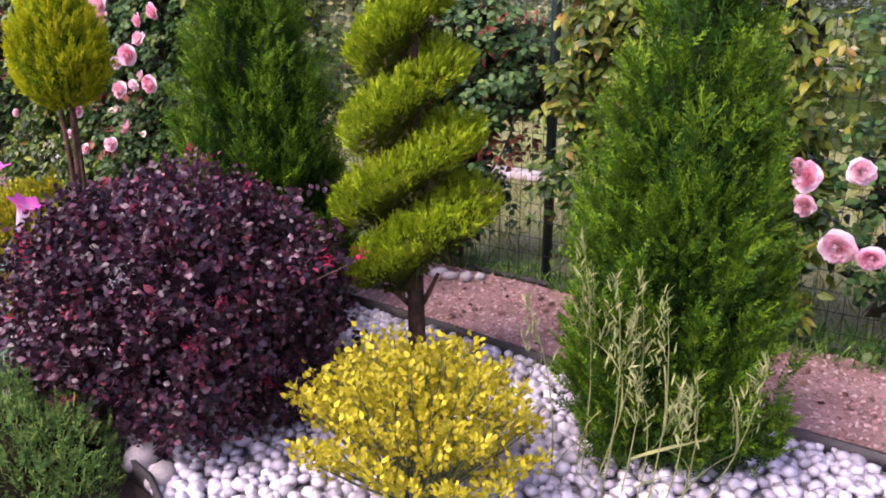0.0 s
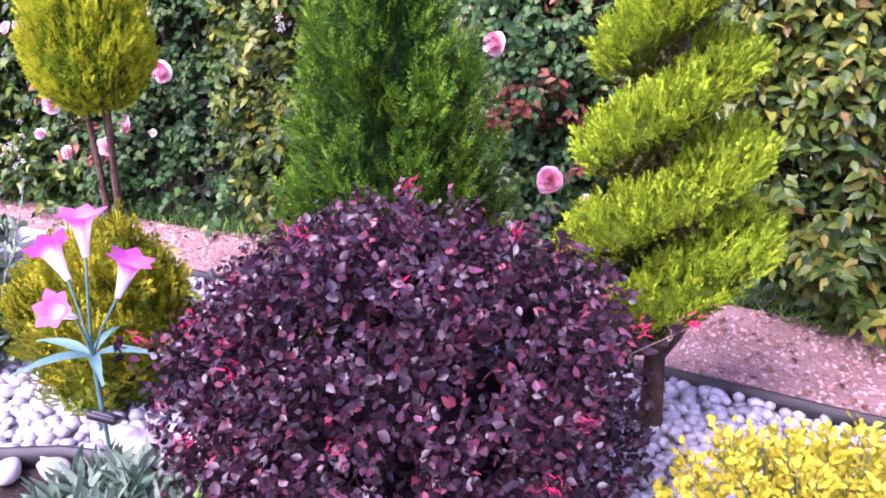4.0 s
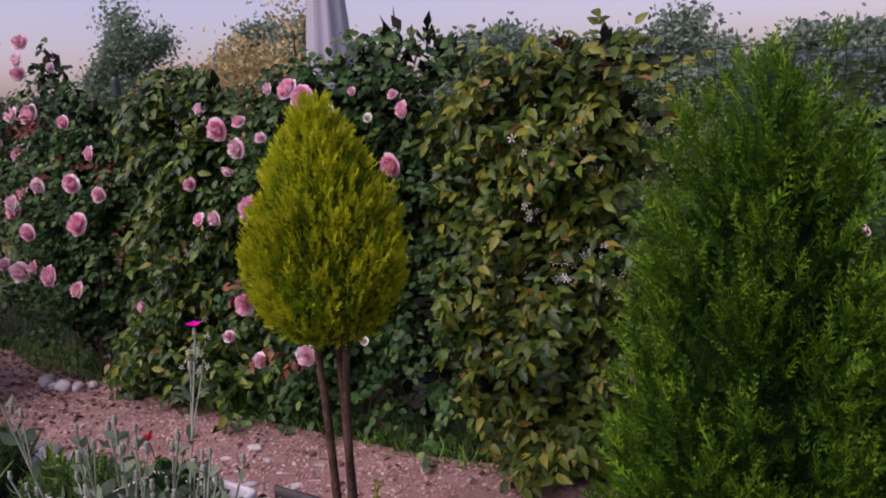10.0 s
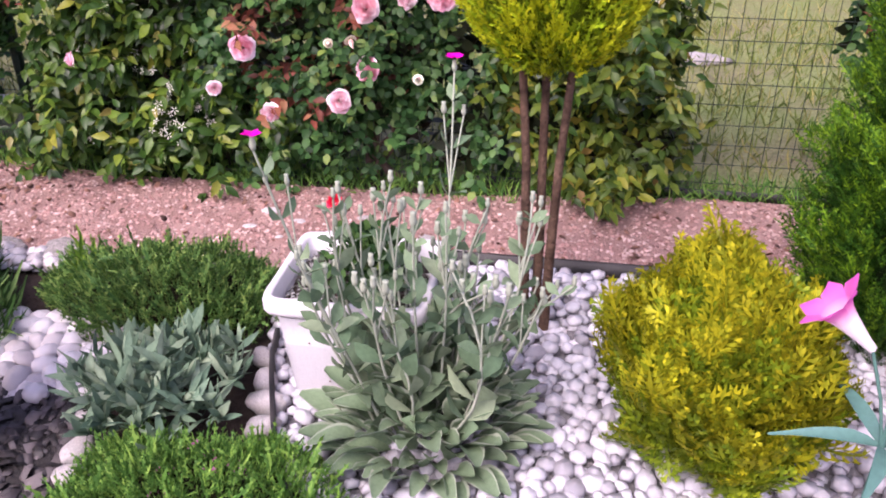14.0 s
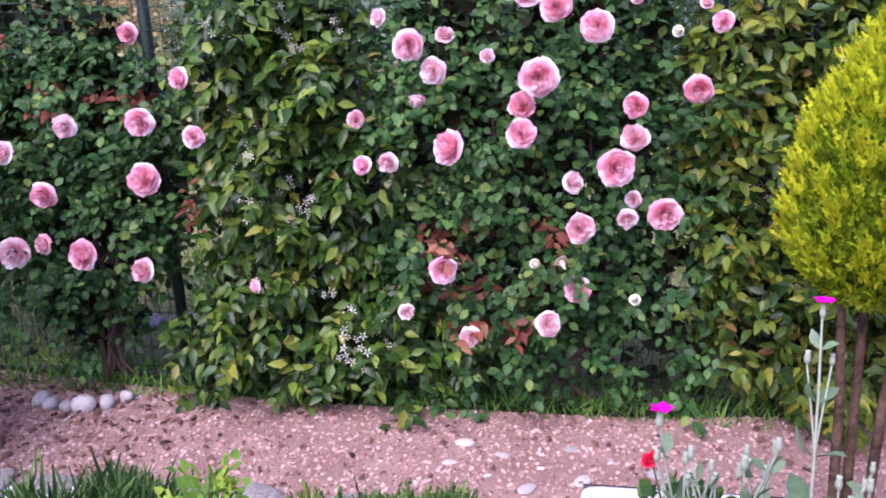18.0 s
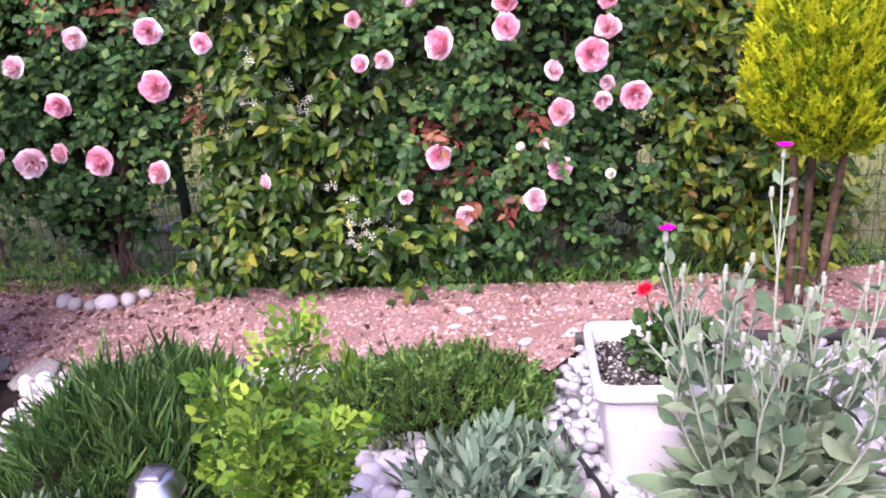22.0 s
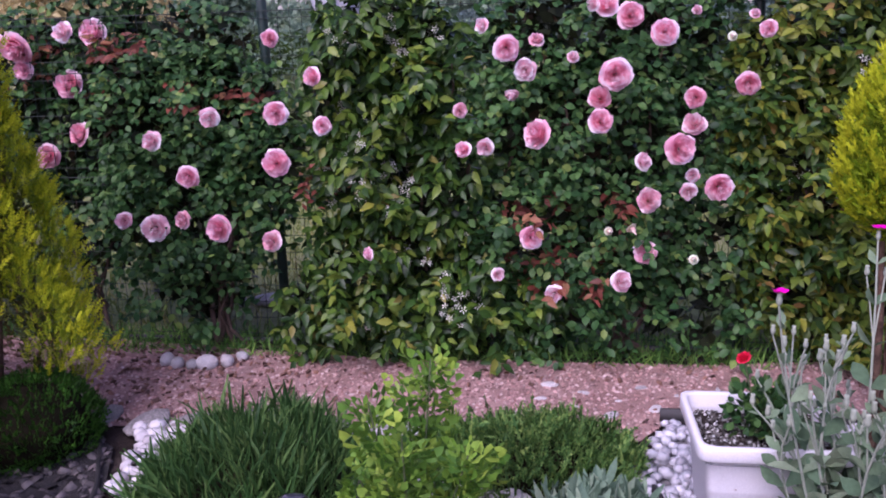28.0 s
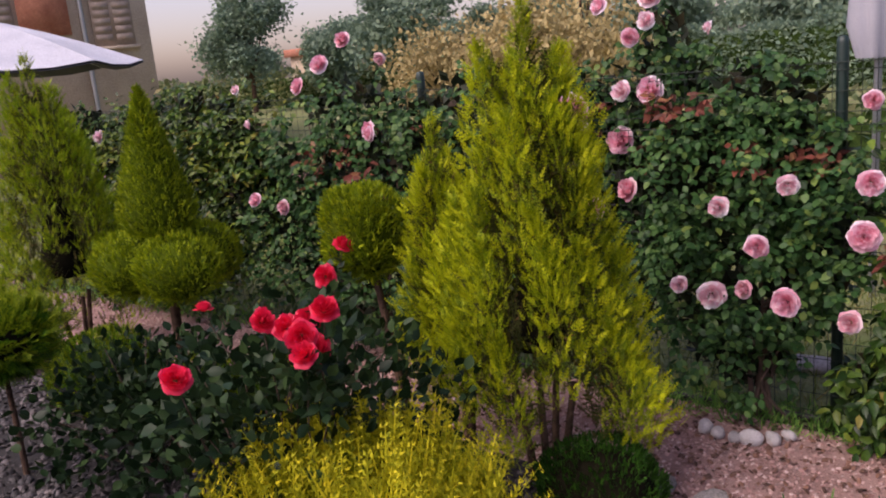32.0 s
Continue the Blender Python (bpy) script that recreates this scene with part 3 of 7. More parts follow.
slate_b = flat("slate_bed", SLATE_B, 0.004, M["slate_bed"], "bed mulched with dark slate chips", "mulch bed")


def edging(name, pts, height=0.055, thick=0.006, label="black plastic lawn edging strip"):
    P = np.array(pts, float)
    d = np.gradient(P, axis=0)
    nrm = np.stack([-d[:, 1], d[:, 0]], 1)
    nrm /= np.linalg.norm(nrm, axis=1)[:, None]
    a, b = P + nrm * thick, P - nrm * thick
    n = len(P)
    V = np.concatenate([np.c_[a, np.full(n, -0.02)], np.c_[a, np.full(n, height)], np.c_[b, np.full(n, height)], np.c_[b, np.full(n, -0.02)]])
    i = np.arange(n - 1)
    F = np.concatenate([np.stack([k * n + i, k * n + i + 1, ((k + 1) % 4) * n + i + 1, ((k + 1) % 4) * n + i], 1) for k in range(4)])
    return tagged(new(name, mesh_np(name, V, [F], M["edging"], False)), label, "edging", "", "structure")


edging("edging_path", [(-3.92, 2.345), (-3.4, 2.34), (-2.7, 2.335), (-2.0, 2.33), (-1.5, 2.29), (-1.0, 2.24), (0, 2.2), (1.5, 2.16)], 0.05)
edging("edging_bed", [(-4.0, 1.85), (-3.98, 1.75), (-3.95, 1.66), (-3.89, 1.5), (-3.84, 1.38), (-3.75, 1.24), (-3.6, 1.115), (-3.4, 1.045), (-3.1, 1.095), (-2.8, 1.25), (-2.5, 1.32), (-2.3, 1.29), (-1.85, 1.11), (-1.6, 1.06), (-1.3, 0.92)], 0.05)
edging("edging_lawn", [(-12.5, 3.12), (-7.8, 3.1), (-6.2, 3.04), (-2.8, 3.02), (-1.6, 3.0), (-0.9, 2.98), (1.5, 2.98), (3.2, 2.98)], 0.012)
edging("edging_slate", [(-6.0, 2.17), (-5.8, 2.03), (-5.66, 1.76), (-5.57, 1.48), (-5.57, 1.2), (-5.65, 0.8)], 0.022)

rng = np.random.default_rng(11)
PEBBLES = [stone_tmpl(s, 4, 7, 0.07) for s in range(6)]
UNDER = [stone_tmpl(s, 3, 6, 0.07) for s in range(6)]


def pebble_layer(area, n, lo, hi, zr, keep):
    """Places, sizes and turns of flattened pebbles lying in an area."""
    P = fill(area, n, rng)
    s = rng.uniform(lo, hi, len(P))
    S = np.stack([s * rng.uniform(0.95, 1.35, len(P)), s, s * rng.uniform(0.6, 0.8, len(P))], 1)
    z = rng.uniform(*zr, len(P))
    return np.c_[P, z], S


def laid(n, tilt=0.25):
    a = rng.uniform(0, 2 * math.pi, n)
    z = np.c_[rng.normal(size=(n, 2)) * tilt, np.ones(n)]
    z /= np.linalg.norm(z, axis=1)[:, None]
    x = np.c_[np.cos(a), np.sin(a), np.zeros(n)]
    x -= z * np.sum(x * z, 1)[:, None]
    x /= np.linalg.norm(x, axis=1)[:, None]
    return np.stack([x, np.cross(z, x), z], 2)


def spaced(P, S, k=1.06):
    """Drops pieces that overlap earlier ones too much."""
    keep, cells = [], {}
    c = 0.05
    for i, (p, s) in enumerate(zip(P, S)):
        key = (int(p[0] // c), int(p[1] // c))
        r = s[1] * k
        ok = True
        for a in (-1, 0, 1):
            for b in (-1, 0, 1):
                for j in cells.get((key[0] + a, key[1] + b), ()):
                    if (P[j][0] - p[0]) ** 2 + (P[j][1] - p[1]) ** 2 < (r * 0.6 + S[j][1] * k * 0.6) ** 2:
                        ok = False
        if ok:
            keep.append(i)
            cells.setdefault(key, []).append(i)
    return np.array(keep)


def pebbles(parent, area, n, lo, hi, single_box, limit=300, tone="pebble"):
    P, S = pebble_layer(area, n, lo, hi, (0.012, 0.02), None)
    k = spaced(P, S)
    P, S = P[k], S[k]
    P2, S2 = pebble_layer(area, int(len(P) * 0.9), lo, hi, (-0.004, 0.004), None)
    x0, x1, y0, y1 = single_box
    one = np.where((P[:, 0] > x0) & (P[:, 0] < x1) & (P[:, 1] > y0) & (P[:, 1] < y1))[0][:limit]
    rest = np.setdiff1d(np.arange(len(P)), one)
    shared = [mesh_np("pebble", t[0], [t[1]], M[tone + "_ob"]) for t in PEBBLES]
    R = laid(len(P))
    for i in one:
        ob = new("pebble", shared[i % 6])
        ob.parent = parent
        ob.matrix_basis = Matrix.LocRotScale(Vector(P[i]), Matrix(R[i].tolist()).to_quaternion(), Vector(S[i]))
    A, SA, RA = np.concatenate([P[rest], P2]), np.concatenate([S[rest], S2]), np.concatenate([R[rest], laid(len(P2))])
    vf = [strew(UNDER[j], A[j::6], RA[j::6], SA[j::6]) for j in range(6)]
    V, F = join(*vf)
    part("pebbles", mesh_np("pebbles", V, [F], M[tone]), parent, "", "stuff")


pebbles(bed_ob, BED, 17000, 0.015, 0.026, (-3.9, -2.9, 1.28, 2.3))
PATCH = [(-4.72, 1.86), (-4.40, 1.84), (-4.33, 1.74), (-4.36, 1.57), (-4.50, 1.51), (-4.62, 1.56), (-4.9, 1.62), (-5.0, 1.78)]
patch_ob = flat("pebble_patch", PATCH, 0.002, M["grit_bed"], "small patch of larger white pebbles", "pebble bed")
pebbles(patch_ob, PATCH, 1500, 0.026, 0.038, (-5, -4, 1, 2), 300, "rosy_pebble")
STRIP = [(-5.72, 2.15), (-5.3, 2.2), (-4.6, 2.2), (-4.6, 2.1), (-5.4, 2.1), (-5.52, 1.95), (-5.52, 1.75), (-5.62, 1.75), (-5.66, 2.0)]
strip_ob = flat("pebble_strip", STRIP, 0.002, M["grit_bed"], "strip of white pebbles beside the slate bed", "pebble bed")
pebbles(strip_ob, STRIP, 2500, 0.02, 0.032, (-6, -5, 1, 2.3), 150, "rosy_pebble")

GRIT = (np.array([(-1, -0.8, 0), (0.9, -0.9, 0), (1.0, 0.8, 0), (-0.8, 0.9, 0), (0.15, -0.1, 0.8)]), np.array([(0, 1, 4), (1, 2, 4), (2, 3, 4), (3, 0, 4)]))
CHIP = (np.array([(-1, -0.7, 0), (0.9, -0.8, 0.1), (1.0, 0.7, 0), (-0.8, 0.8, -0.1), (-0.6, -0.4, 0.55), (0.6, -0.4, 0.6), (0.6, 0.5, 0.5), (-0.5, 0.5, 0.6)]),
        np.array([(0, 1, 5, 4), (1, 2, 6, 5), (2, 3, 7, 6), (3, 0, 4, 7), (4, 5, 6, 7)]))


def chips(name, parent, area, n, lo, hi, mat, tilt=0.5, z=0.002, label="", tmpl=None):
    P = fill(area, n, rng)
    k = len(P)
    s = rng.uniform(lo, hi, k) ** 1.0
    S = np.stack([s, s * rng.uniform(0.6, 1, k), s * rng.uniform(0.5, 1, k)], 1)
    V, F = strew(tmpl or CHIP, np.c_[P, np.full(k, z)], laid(k, tilt), S)
    part(name, mesh_np(name, V, [F], M[mat], False), parent, label, "stuff")


chips("gravel", path_ob, PATH, 60000, 0.0038, 0.0092, "gravel", 0.5, 0.001, "", GRIT)
chips("bark_bits", path_ob, PATH, 1300, 0.006, 0.015, "chips", 0.7, 0.008, "brown bits of bark")
chips("bark_bits", path_ob, [(-8.0, 2.25), (-5.3, 2.2), (-5.2, 2.84), (-6.2, 2.98), (-8.0, 3.05)], 900, 0.006, 0.016, "chips", 0.7, 0.006)
slate_one = pieces("slate_chip_single", [(0.0, (0.016, 0.013, 0.014)), (0.5, (0.046, 0.038, 0.039)), (1.0, (0.14, 0.118, 0.118))], 0.6, "object")
chip_mesh = mesh_np("slate_chip", CHIP[0], [CHIP[1]], slate_one, False)
P_ = fill(SLATE_A, 560, rng)[:280]
R_ = laid(len(P_), 0.5)
for i, (x, y) in enumerate(P_):
    s = rng.uniform(0.012, 0.026)
    ob = new("slate_chip", chip_mesh)
    ob.parent = slate_a
    ob.matrix_basis = Matrix.LocRotScale(Vector((x, y, 0.014)), Matrix(R_[i].tolist()).to_quaternion(), Vector((s, s * rng.uniform(0.6, 1), s * rng.uniform(0.4, 0.8))))
chips("slate_chips", slate_a, SLATE_A, 3000, 0.008, 0.024, "slate", 0.55, 0.006)
chips("slate_chips", slate_b, SLATE_B, 7000, 0.008, 0.024, "slate", 0.55, 0.006)


def stones(name, rows, mat, label, group, cat="stone"):
    """Border stones: x, y, long half size, height factor."""
    meshes = [mesh_np(name, *(lambda t: (t[0], [t[1]]))(stone_tmpl(40 + i, 7, 11, 0.11)), M[mat]) for i in range(4)]
    for i, (x, y, s, h) in enumerate(rows):
        ob = new(name, meshes[i % 4])
        ob.matrix_basis = pose(x, y, s * h * 0.62, 0, 0, rng.uniform(0, 180)) @ Matrix.Diagonal((s * 1.15, s * 0.9, s * h, 1))
        tagged(ob, label, cat, group)


stones("border_stone", [(-5.91, 2.75, 0.036, 0.8), (-5.845, 2.72, 0.034, 0.75), (-5.78, 2.705, 0.027, 0.75), (-5.715, 2.715, 0.038, 0.85), (-5.645, 2.75, 0.033, 0.85), (-5.60, 2.81, 0.028, 0.8)],
       "pale_stone", "rounded pale limestone round the foot of a rose", "stones round the rose")
stones("border_stone", [(-1.62 - 0.1 * i, 1.1 + 0.024 * i + 0.012 * (i % 2), 0.042 + 0.012 * (i % 3 == 1), 0.75) for i in range(12)] + [(-2.78 - 0.1 * i, 1.2 - 0.05 * i, 0.04, 0.7) for i in range(4)],
       "pale_stone", "pale rounded stone lining the pebble bed", "stones lining the bed")
stones("border_stone", [(-3.94, 1.58, 0.04, 0.8), (-3.97, 1.67, 0.036, 0.8), (-3.92, 1.5, 0.034, 0.8), (-4.0, 1.76, 0.035, 0.8)], "pale_stone", "pale rounded stone along black edging", "stones lining the bed")
stones("border_stone", [(-5.52 + 0.004 * i, 1.72 - 0.085 * i, 0.036 + 0.008 * (i % 2), 0.85) for i in range(9)] + [(-4.9, 1.4, 0.045, 0.9), (-4.87, 1.29, 0.05, 0.8), (-4.82, 1.45, 0.03, 0.9)] + [(-4.3, 1.37, 0.035, 0.8), (-4.26, 1.28, 0.04, 0.8), (-4.33, 1.45, 0.03, 0.8)],
       "pale_stone", "white rounded stone edging the slate mulch", "stones edging the slate")
stones("flat_stone", [(-5.72, 2.2, 0.08, 0.24), (-5.52, 2.2, 0.085, 0.26), (-5.3, 2.21, 0.09, 0.24), (-5.08, 2.21, 0.085, 0.26), (-4.85, 2.2, 0.09, 0.24), (-4.6, 2.2, 0.08, 0.24), (-4.38, 2.2, 0.08, 0.24), (-5.9, 2.24, 0.065, 0.24)],
       "grey_stone", "flat pale grey field stone bordering the gravel path", "flat stones along the path")
stones("flat_stone", [(-4.42 + 0.062 * i + 0.03 * (i % 2), 2.5 + 0.06 * ((i * 7) % 5 - 2), 0.011 + 0.008 * (i % 3), 0.22) for i in range(14)], "pale_stone", "pale flat stone flake lying in the gravel", "flakes in the gravel")

# ---- fence ----
fence = thing("fence", 0, FENCE_Y, 0, "dark green welded wire garden fence on steel posts", "fence")
TOP = 1.44
POSTS = [-11.4, -9.43, -7.45, -5.478, -3.51, -1.52, 0.45, 2.4]
for x in POSTS:
    v, f = lathe([(0.0005, -0.05), (0.022, -0.05), (0.022, 1.5), (0.018, 1.522), (0.0005, 1.526)], 10)
    part("post", mesh_np("post", v + np.array([x, 0, 0]), [f], M["post"]), fence)
zs = np.arange(0.03, TOP, 0.0762)
xs = np.arange(-11.4, 2.4, 0.0508)
lines = [tube([(-11.4, -0.024, z), (2.4, -0.024, z)], 0.0016, 4) for z in zs] + [tube([(x, -0.026, 0.0), (x, -0.026, TOP)], 0.0014, 4) for x in xs]
V, F = join(*lines)
part("wire_mesh", mesh_np("wire_mesh", V, [F], M["wire"]), fence, "dark green rectangular wire mesh")
for z in (0.75, 1.2, 1.43):
    v, f = tube([(-11.4, -0.03, z), (2.4, -0.03, z)], 0.002, 5)
    part("straining_wire", mesh_np("straining_wire", v, [f], M["wire"]), fence)

# ---- plants: builders ----
def clumped(C, D, per, length, width, r, fan=0.55):
    """Fronds gathered into small plumes: at each centre C a spindle along D. Gives places, aims and how near the tip each one is."""
    n = len(C)
    D = D / (np.linalg.norm(D, axis=1)[:, None] + 1e-9)
    t = r.random((n, per)) ** 0.8
    L = (length * r.uniform(0.7, 1.25, n))[:, None]
    w = (width * r.uniform(0.8, 1.2, n))[:, None] * np.sin(np.pi * np.clip(0.15 + 0.83 * t, 0, 1)) ** 0.8
    o = r.normal(size=(n, per, 3))
    o -= D[:, None] * np.sum(o * D[:, None], 2)[..., None]
    o /= np.linalg.norm(o, axis=2)[..., None] + 1e-9
    q = np.sqrt(r.random((n, per)))
    P = C[:, None] + D[:, None] * ((t - 0.35) * L)[..., None] + o * (w * q)[..., None]
    A = D[:, None] + o * (fan * q)[..., None]
    return P.reshape(-1, 3), A.reshape(-1, 3), (0.6 * t + 0.4 * q).ravel()


def cone_plant(name, x, y, height, radius, mat, label, n=5000, base=0.0, spray=(0.05, 0.09), shape=None, lumps=0.08, seed=1, rise=1.0, core="core", category="conifer", tmpl=None, trunk=0.03, spread=0.35, group="", inner="thuja_dark"):
    """A dense conifer: trunk, inner mass painted dark as shade, and a coat of fronds that point out and up."""
    r = np.random.default_rng(seed)
    ob = thing(name, x, y, 0, label, category, group)
    shape = shape or (lambda t: (1 - t) ** 0.62 * (0.72 + 0.28 * min(1, t / 0.12)) if t < 1 else 0)
    prof = np.array([shape(t) for t in np.linspace(0, 1, 101)])
    ph = r.uniform(0, 6.28, 6)

    def lump(a, t):
        return 1 + lumps * (np.sin(3 * a + ph[0] + 4 * t) + 0.7 * np.sin(5 * a + ph[1] - 9 * t) + 0.6 * np.sin(2 * a + 17 * t + ph[2]) + 0.5 * np.sin(8 * a + 13 * t + ph[3]))

    w = prof + 0.14
    t = r.choice(101, size=n, p=w / w.sum()) / 100 + r.uniform(-0.005, 0.005, n)
    t = np.clip(t, 0, 1)
    a = r.uniform(0, 2 * math.pi, n)
    depth = 1 - 0.2 * r.random(n) ** 1.3
    rad = radius * np.interp(t, np.linspace(0, 1, 101), prof) * lump(a, t) * depth
    P = np.stack([rad * np.cos(a), rad * np.sin(a), base + t * (height - base)], 1)
    out = np.stack([np.cos(a), np.sin(a), np.full(n, rise)], 1)
    # Inner fronds in the dark green: shade between plumes put into colour.
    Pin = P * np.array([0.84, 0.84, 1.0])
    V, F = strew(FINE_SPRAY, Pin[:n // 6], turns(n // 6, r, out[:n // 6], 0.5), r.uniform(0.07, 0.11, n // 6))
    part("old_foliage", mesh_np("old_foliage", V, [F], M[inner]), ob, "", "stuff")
    m_ = n // 44
    P, A, k = clumped(P[:m_], out[:m_], 44, 0.24, 0.040, r, 0.6)
    # Fronds deep in a plume take the dark tone, as painted shade.
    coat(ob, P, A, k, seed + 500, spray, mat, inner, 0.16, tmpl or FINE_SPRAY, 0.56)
    # Core in near-black green: the shade deep inside, given as a colour.
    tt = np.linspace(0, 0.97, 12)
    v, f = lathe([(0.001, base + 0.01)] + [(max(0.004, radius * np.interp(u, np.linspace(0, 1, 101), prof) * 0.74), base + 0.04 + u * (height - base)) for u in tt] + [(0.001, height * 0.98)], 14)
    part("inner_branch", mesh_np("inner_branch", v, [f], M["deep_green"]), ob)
    v, f = tube([(0, 0, -0.05), (0.004, 0, base * 0.5 + 0.02), (0, 0.003, base + (height - base) * 0.3)], [trunk * 1.2, trunk, trunk * 0.8], 8)
    part("trunk", mesh_np("trunk", v, [f], M["bark"]), ob)
    return ob


def clipped(ob, P, N, seed, size, outer, inner, name="foliage", up=0.8, fresh=0.68, label=""):
    """A clipped coat: short upright shoots set close over a surface with normals N, fresh and older ones mixed."""
    r = np.random.default_rng(seed)
    n = len(P)
    pick = r.random(n) < fresh
    A = N * 0.62 + np.array([0, 0, up])
    P = P - N * (0.018 * r.random(n) ** 2)[:, None]
    for nm, k, mat in ((name, pick, outer), ("older_shoot", ~pick, inner)):
        m_ = int(k.sum())
        V, F = strew(SHOOT, P[k], turns(m_, r, A[k], 0.3), r.uniform(*size, m_))
        part(nm, mesh_np(nm, V, [F], M[mat]), ob, label if nm == name else "", "stuff")


def clipped_ball(ob, centre, radii, n, seed, size, outer, inner, name="clipped_ball", square=1.0, label="", core="olive_twigs"):
    r = np.random.default_rng(seed)
    d = r.normal(size=(n, 3))
    d /= np.linalg.norm(d, axis=1)[:, None]
    e = np.sign(d) * np.abs(d) ** square
    wob = 1 + 0.03 * (np.sin(d @ np.array([5, 2, 3.0]) + seed) + np.sin(d @ np.array([-3, 7, 4.0])))
    clipped(ob, np.asarray(centre) + e * np.asarray(radii) * wob[:, None], d, seed + 1, size, outer, inner, name, label=label)
    # Solid filler under the shoots; the darker cores stand for shade.
    v, f = sphere_np(10, 16)
    part("inner_branch", mesh_np("inner_branch", np.sign(v) * np.abs(v) ** square * np.asarray(radii) * 0.88 + np.asarray(centre), [f], M[core]), ob)


def rose_mesh(name, seed, mat, guard=6, rings=((7, 0.86), (7, 0.74), (8, 0.61), (8, 0.49), (7, 0.37), (6, 0.26), (4, 0.15), (3, 0.07)), cup=0.95, frill=0.06, shut=0.0):
    """A full double bloom, radius 1, opening along +Z: reflexed guard petals round a cup of upright petals with rolled rims."""
    r = np.random.default_rng(seed)
    vs, fs, n = [], [], 0
    gu, gw = 5, 5

    def petal(a0, half, shape):
        nonlocal n
        ph = r.uniform(0, 6.28)
        for u in range(gu):
            s = u / (gu - 1)
            rad, z = shape(s)
            for w in range(gw):
                q = w / (gw - 1) * 2 - 1
                ang = a0 + q * half * (0.5 + 0.5 * min(1, s * 1.8))
                wave = frill * math.sin(q * 3.5 + ph) * s * s
                lip = 1 - 0.10 * s * q * q
                vs.append(((rad + wave) * math.cos(ang) * lip, (rad + wave) * math.sin(ang) * lip, z - 0.12 * q * q * s + wave))
        for u in range(gu - 1):
            for w in range(gw - 1):
                b = n + u * gw + w
                fs.append((b, b + 1, b + gw + 1, b + gw))
        n += gu * gw

    for k in range(guard):
        R, dip = r.uniform(0.92, 1.06), r.uniform(-0.05, 0.12)
        petal(k * 2 * math.pi / guard + r.uniform(-0.2, 0.2), math.pi / guard * r.uniform(1.35, 1.6), lambda s: (R * (0.12 + 0.88 * s ** 0.8), 0.30 * math.sin(2.2 * s) + dip * s - 0.06))
    cx, cy = r.uniform(-0.06, 0.06, 2)
    for count, rad in rings:
        off = r.uniform(0, 6.28)
        for k in range(count):
            R, H = rad * r.uniform(0.88, 1.08), cup * (0.42 + 0.58 * (1 - rad) ** 0.8) * r.uniform(0.9, 1.1)
            curl = r.uniform(0.02, 0.09)
            petal(off + k * 2 * math.pi / count + r.uniform(-0.25, 0.25), math.pi / count * r.uniform(1.1, 1.5), lambda s: (R * (0.3 + 0.7 * s ** (0.75 + 0.5 * (1 - rad))) * (1 - shut * s ** 3), H * (0.25 + 0.75 * s ** 1.3) + curl * s ** 4))
    V = np.array(vs)
    V[:, :2] += np.array([cx, cy]) * np.clip(V[:, 2:3], 0, 1)
    return mesh_np(name, V, [np.array(fs)], mat)


ROSES = {"p": [rose_mesh("rose_flower", s, M["pink"]) for s in range(5)],
         "b": [rose_mesh("rose_flower", s, M["blush"], 6, ((6, 0.84), (6, 0.70), (6, 0.54), (6, 0.38), (5, 0.24), (3, 0.1)), 1.1, 0.07) for s in range(10, 14)],
         "c": [rose_mesh("rose_bud", s, M["cream"], 3, ((5, 0.85), (5, 0.7), (4, 0.5), (3, 0.3)), 2.2, 0.03, 0.75) for s in range(20, 22)],
         "r": [rose_mesh("rose_flower", s, M["red"], 7, ((6, 0.82), (6, 0.64), (5, 0.46), (5, 0.28), (3, 0.12)), 1.0, 0.10) for s in range(30, 33)]}
FLOWER_LABEL = {"p": "large double pink rose in full bloom", "b": "pale blush rose half open", "c": "small cream rosebud", "r": "bright red rose in full bloom"}


def bloom(ob, x, y, z, size, kind, r, face=(0, -1, 0.25)):
    d = Vector(face) + Vector(r.normal(size=3) * (0.27 if size > 0.04 else 0.42))
    q = d.to_track_quat("Z", "X")
    fl = part("rosebud" if kind == "c" else "rose_flower", ROSES[kind][int(r.integers(len(ROSES[kind])))], ob, FLOWER_LABEL[kind])
    fl.matrix_basis = Matrix.LocRotScale(Vector((x, y, z)), q @ Euler((0, 0, r.uniform(0, 6.28))).to_quaternion(), Vector((size, size, size)))
    return fl


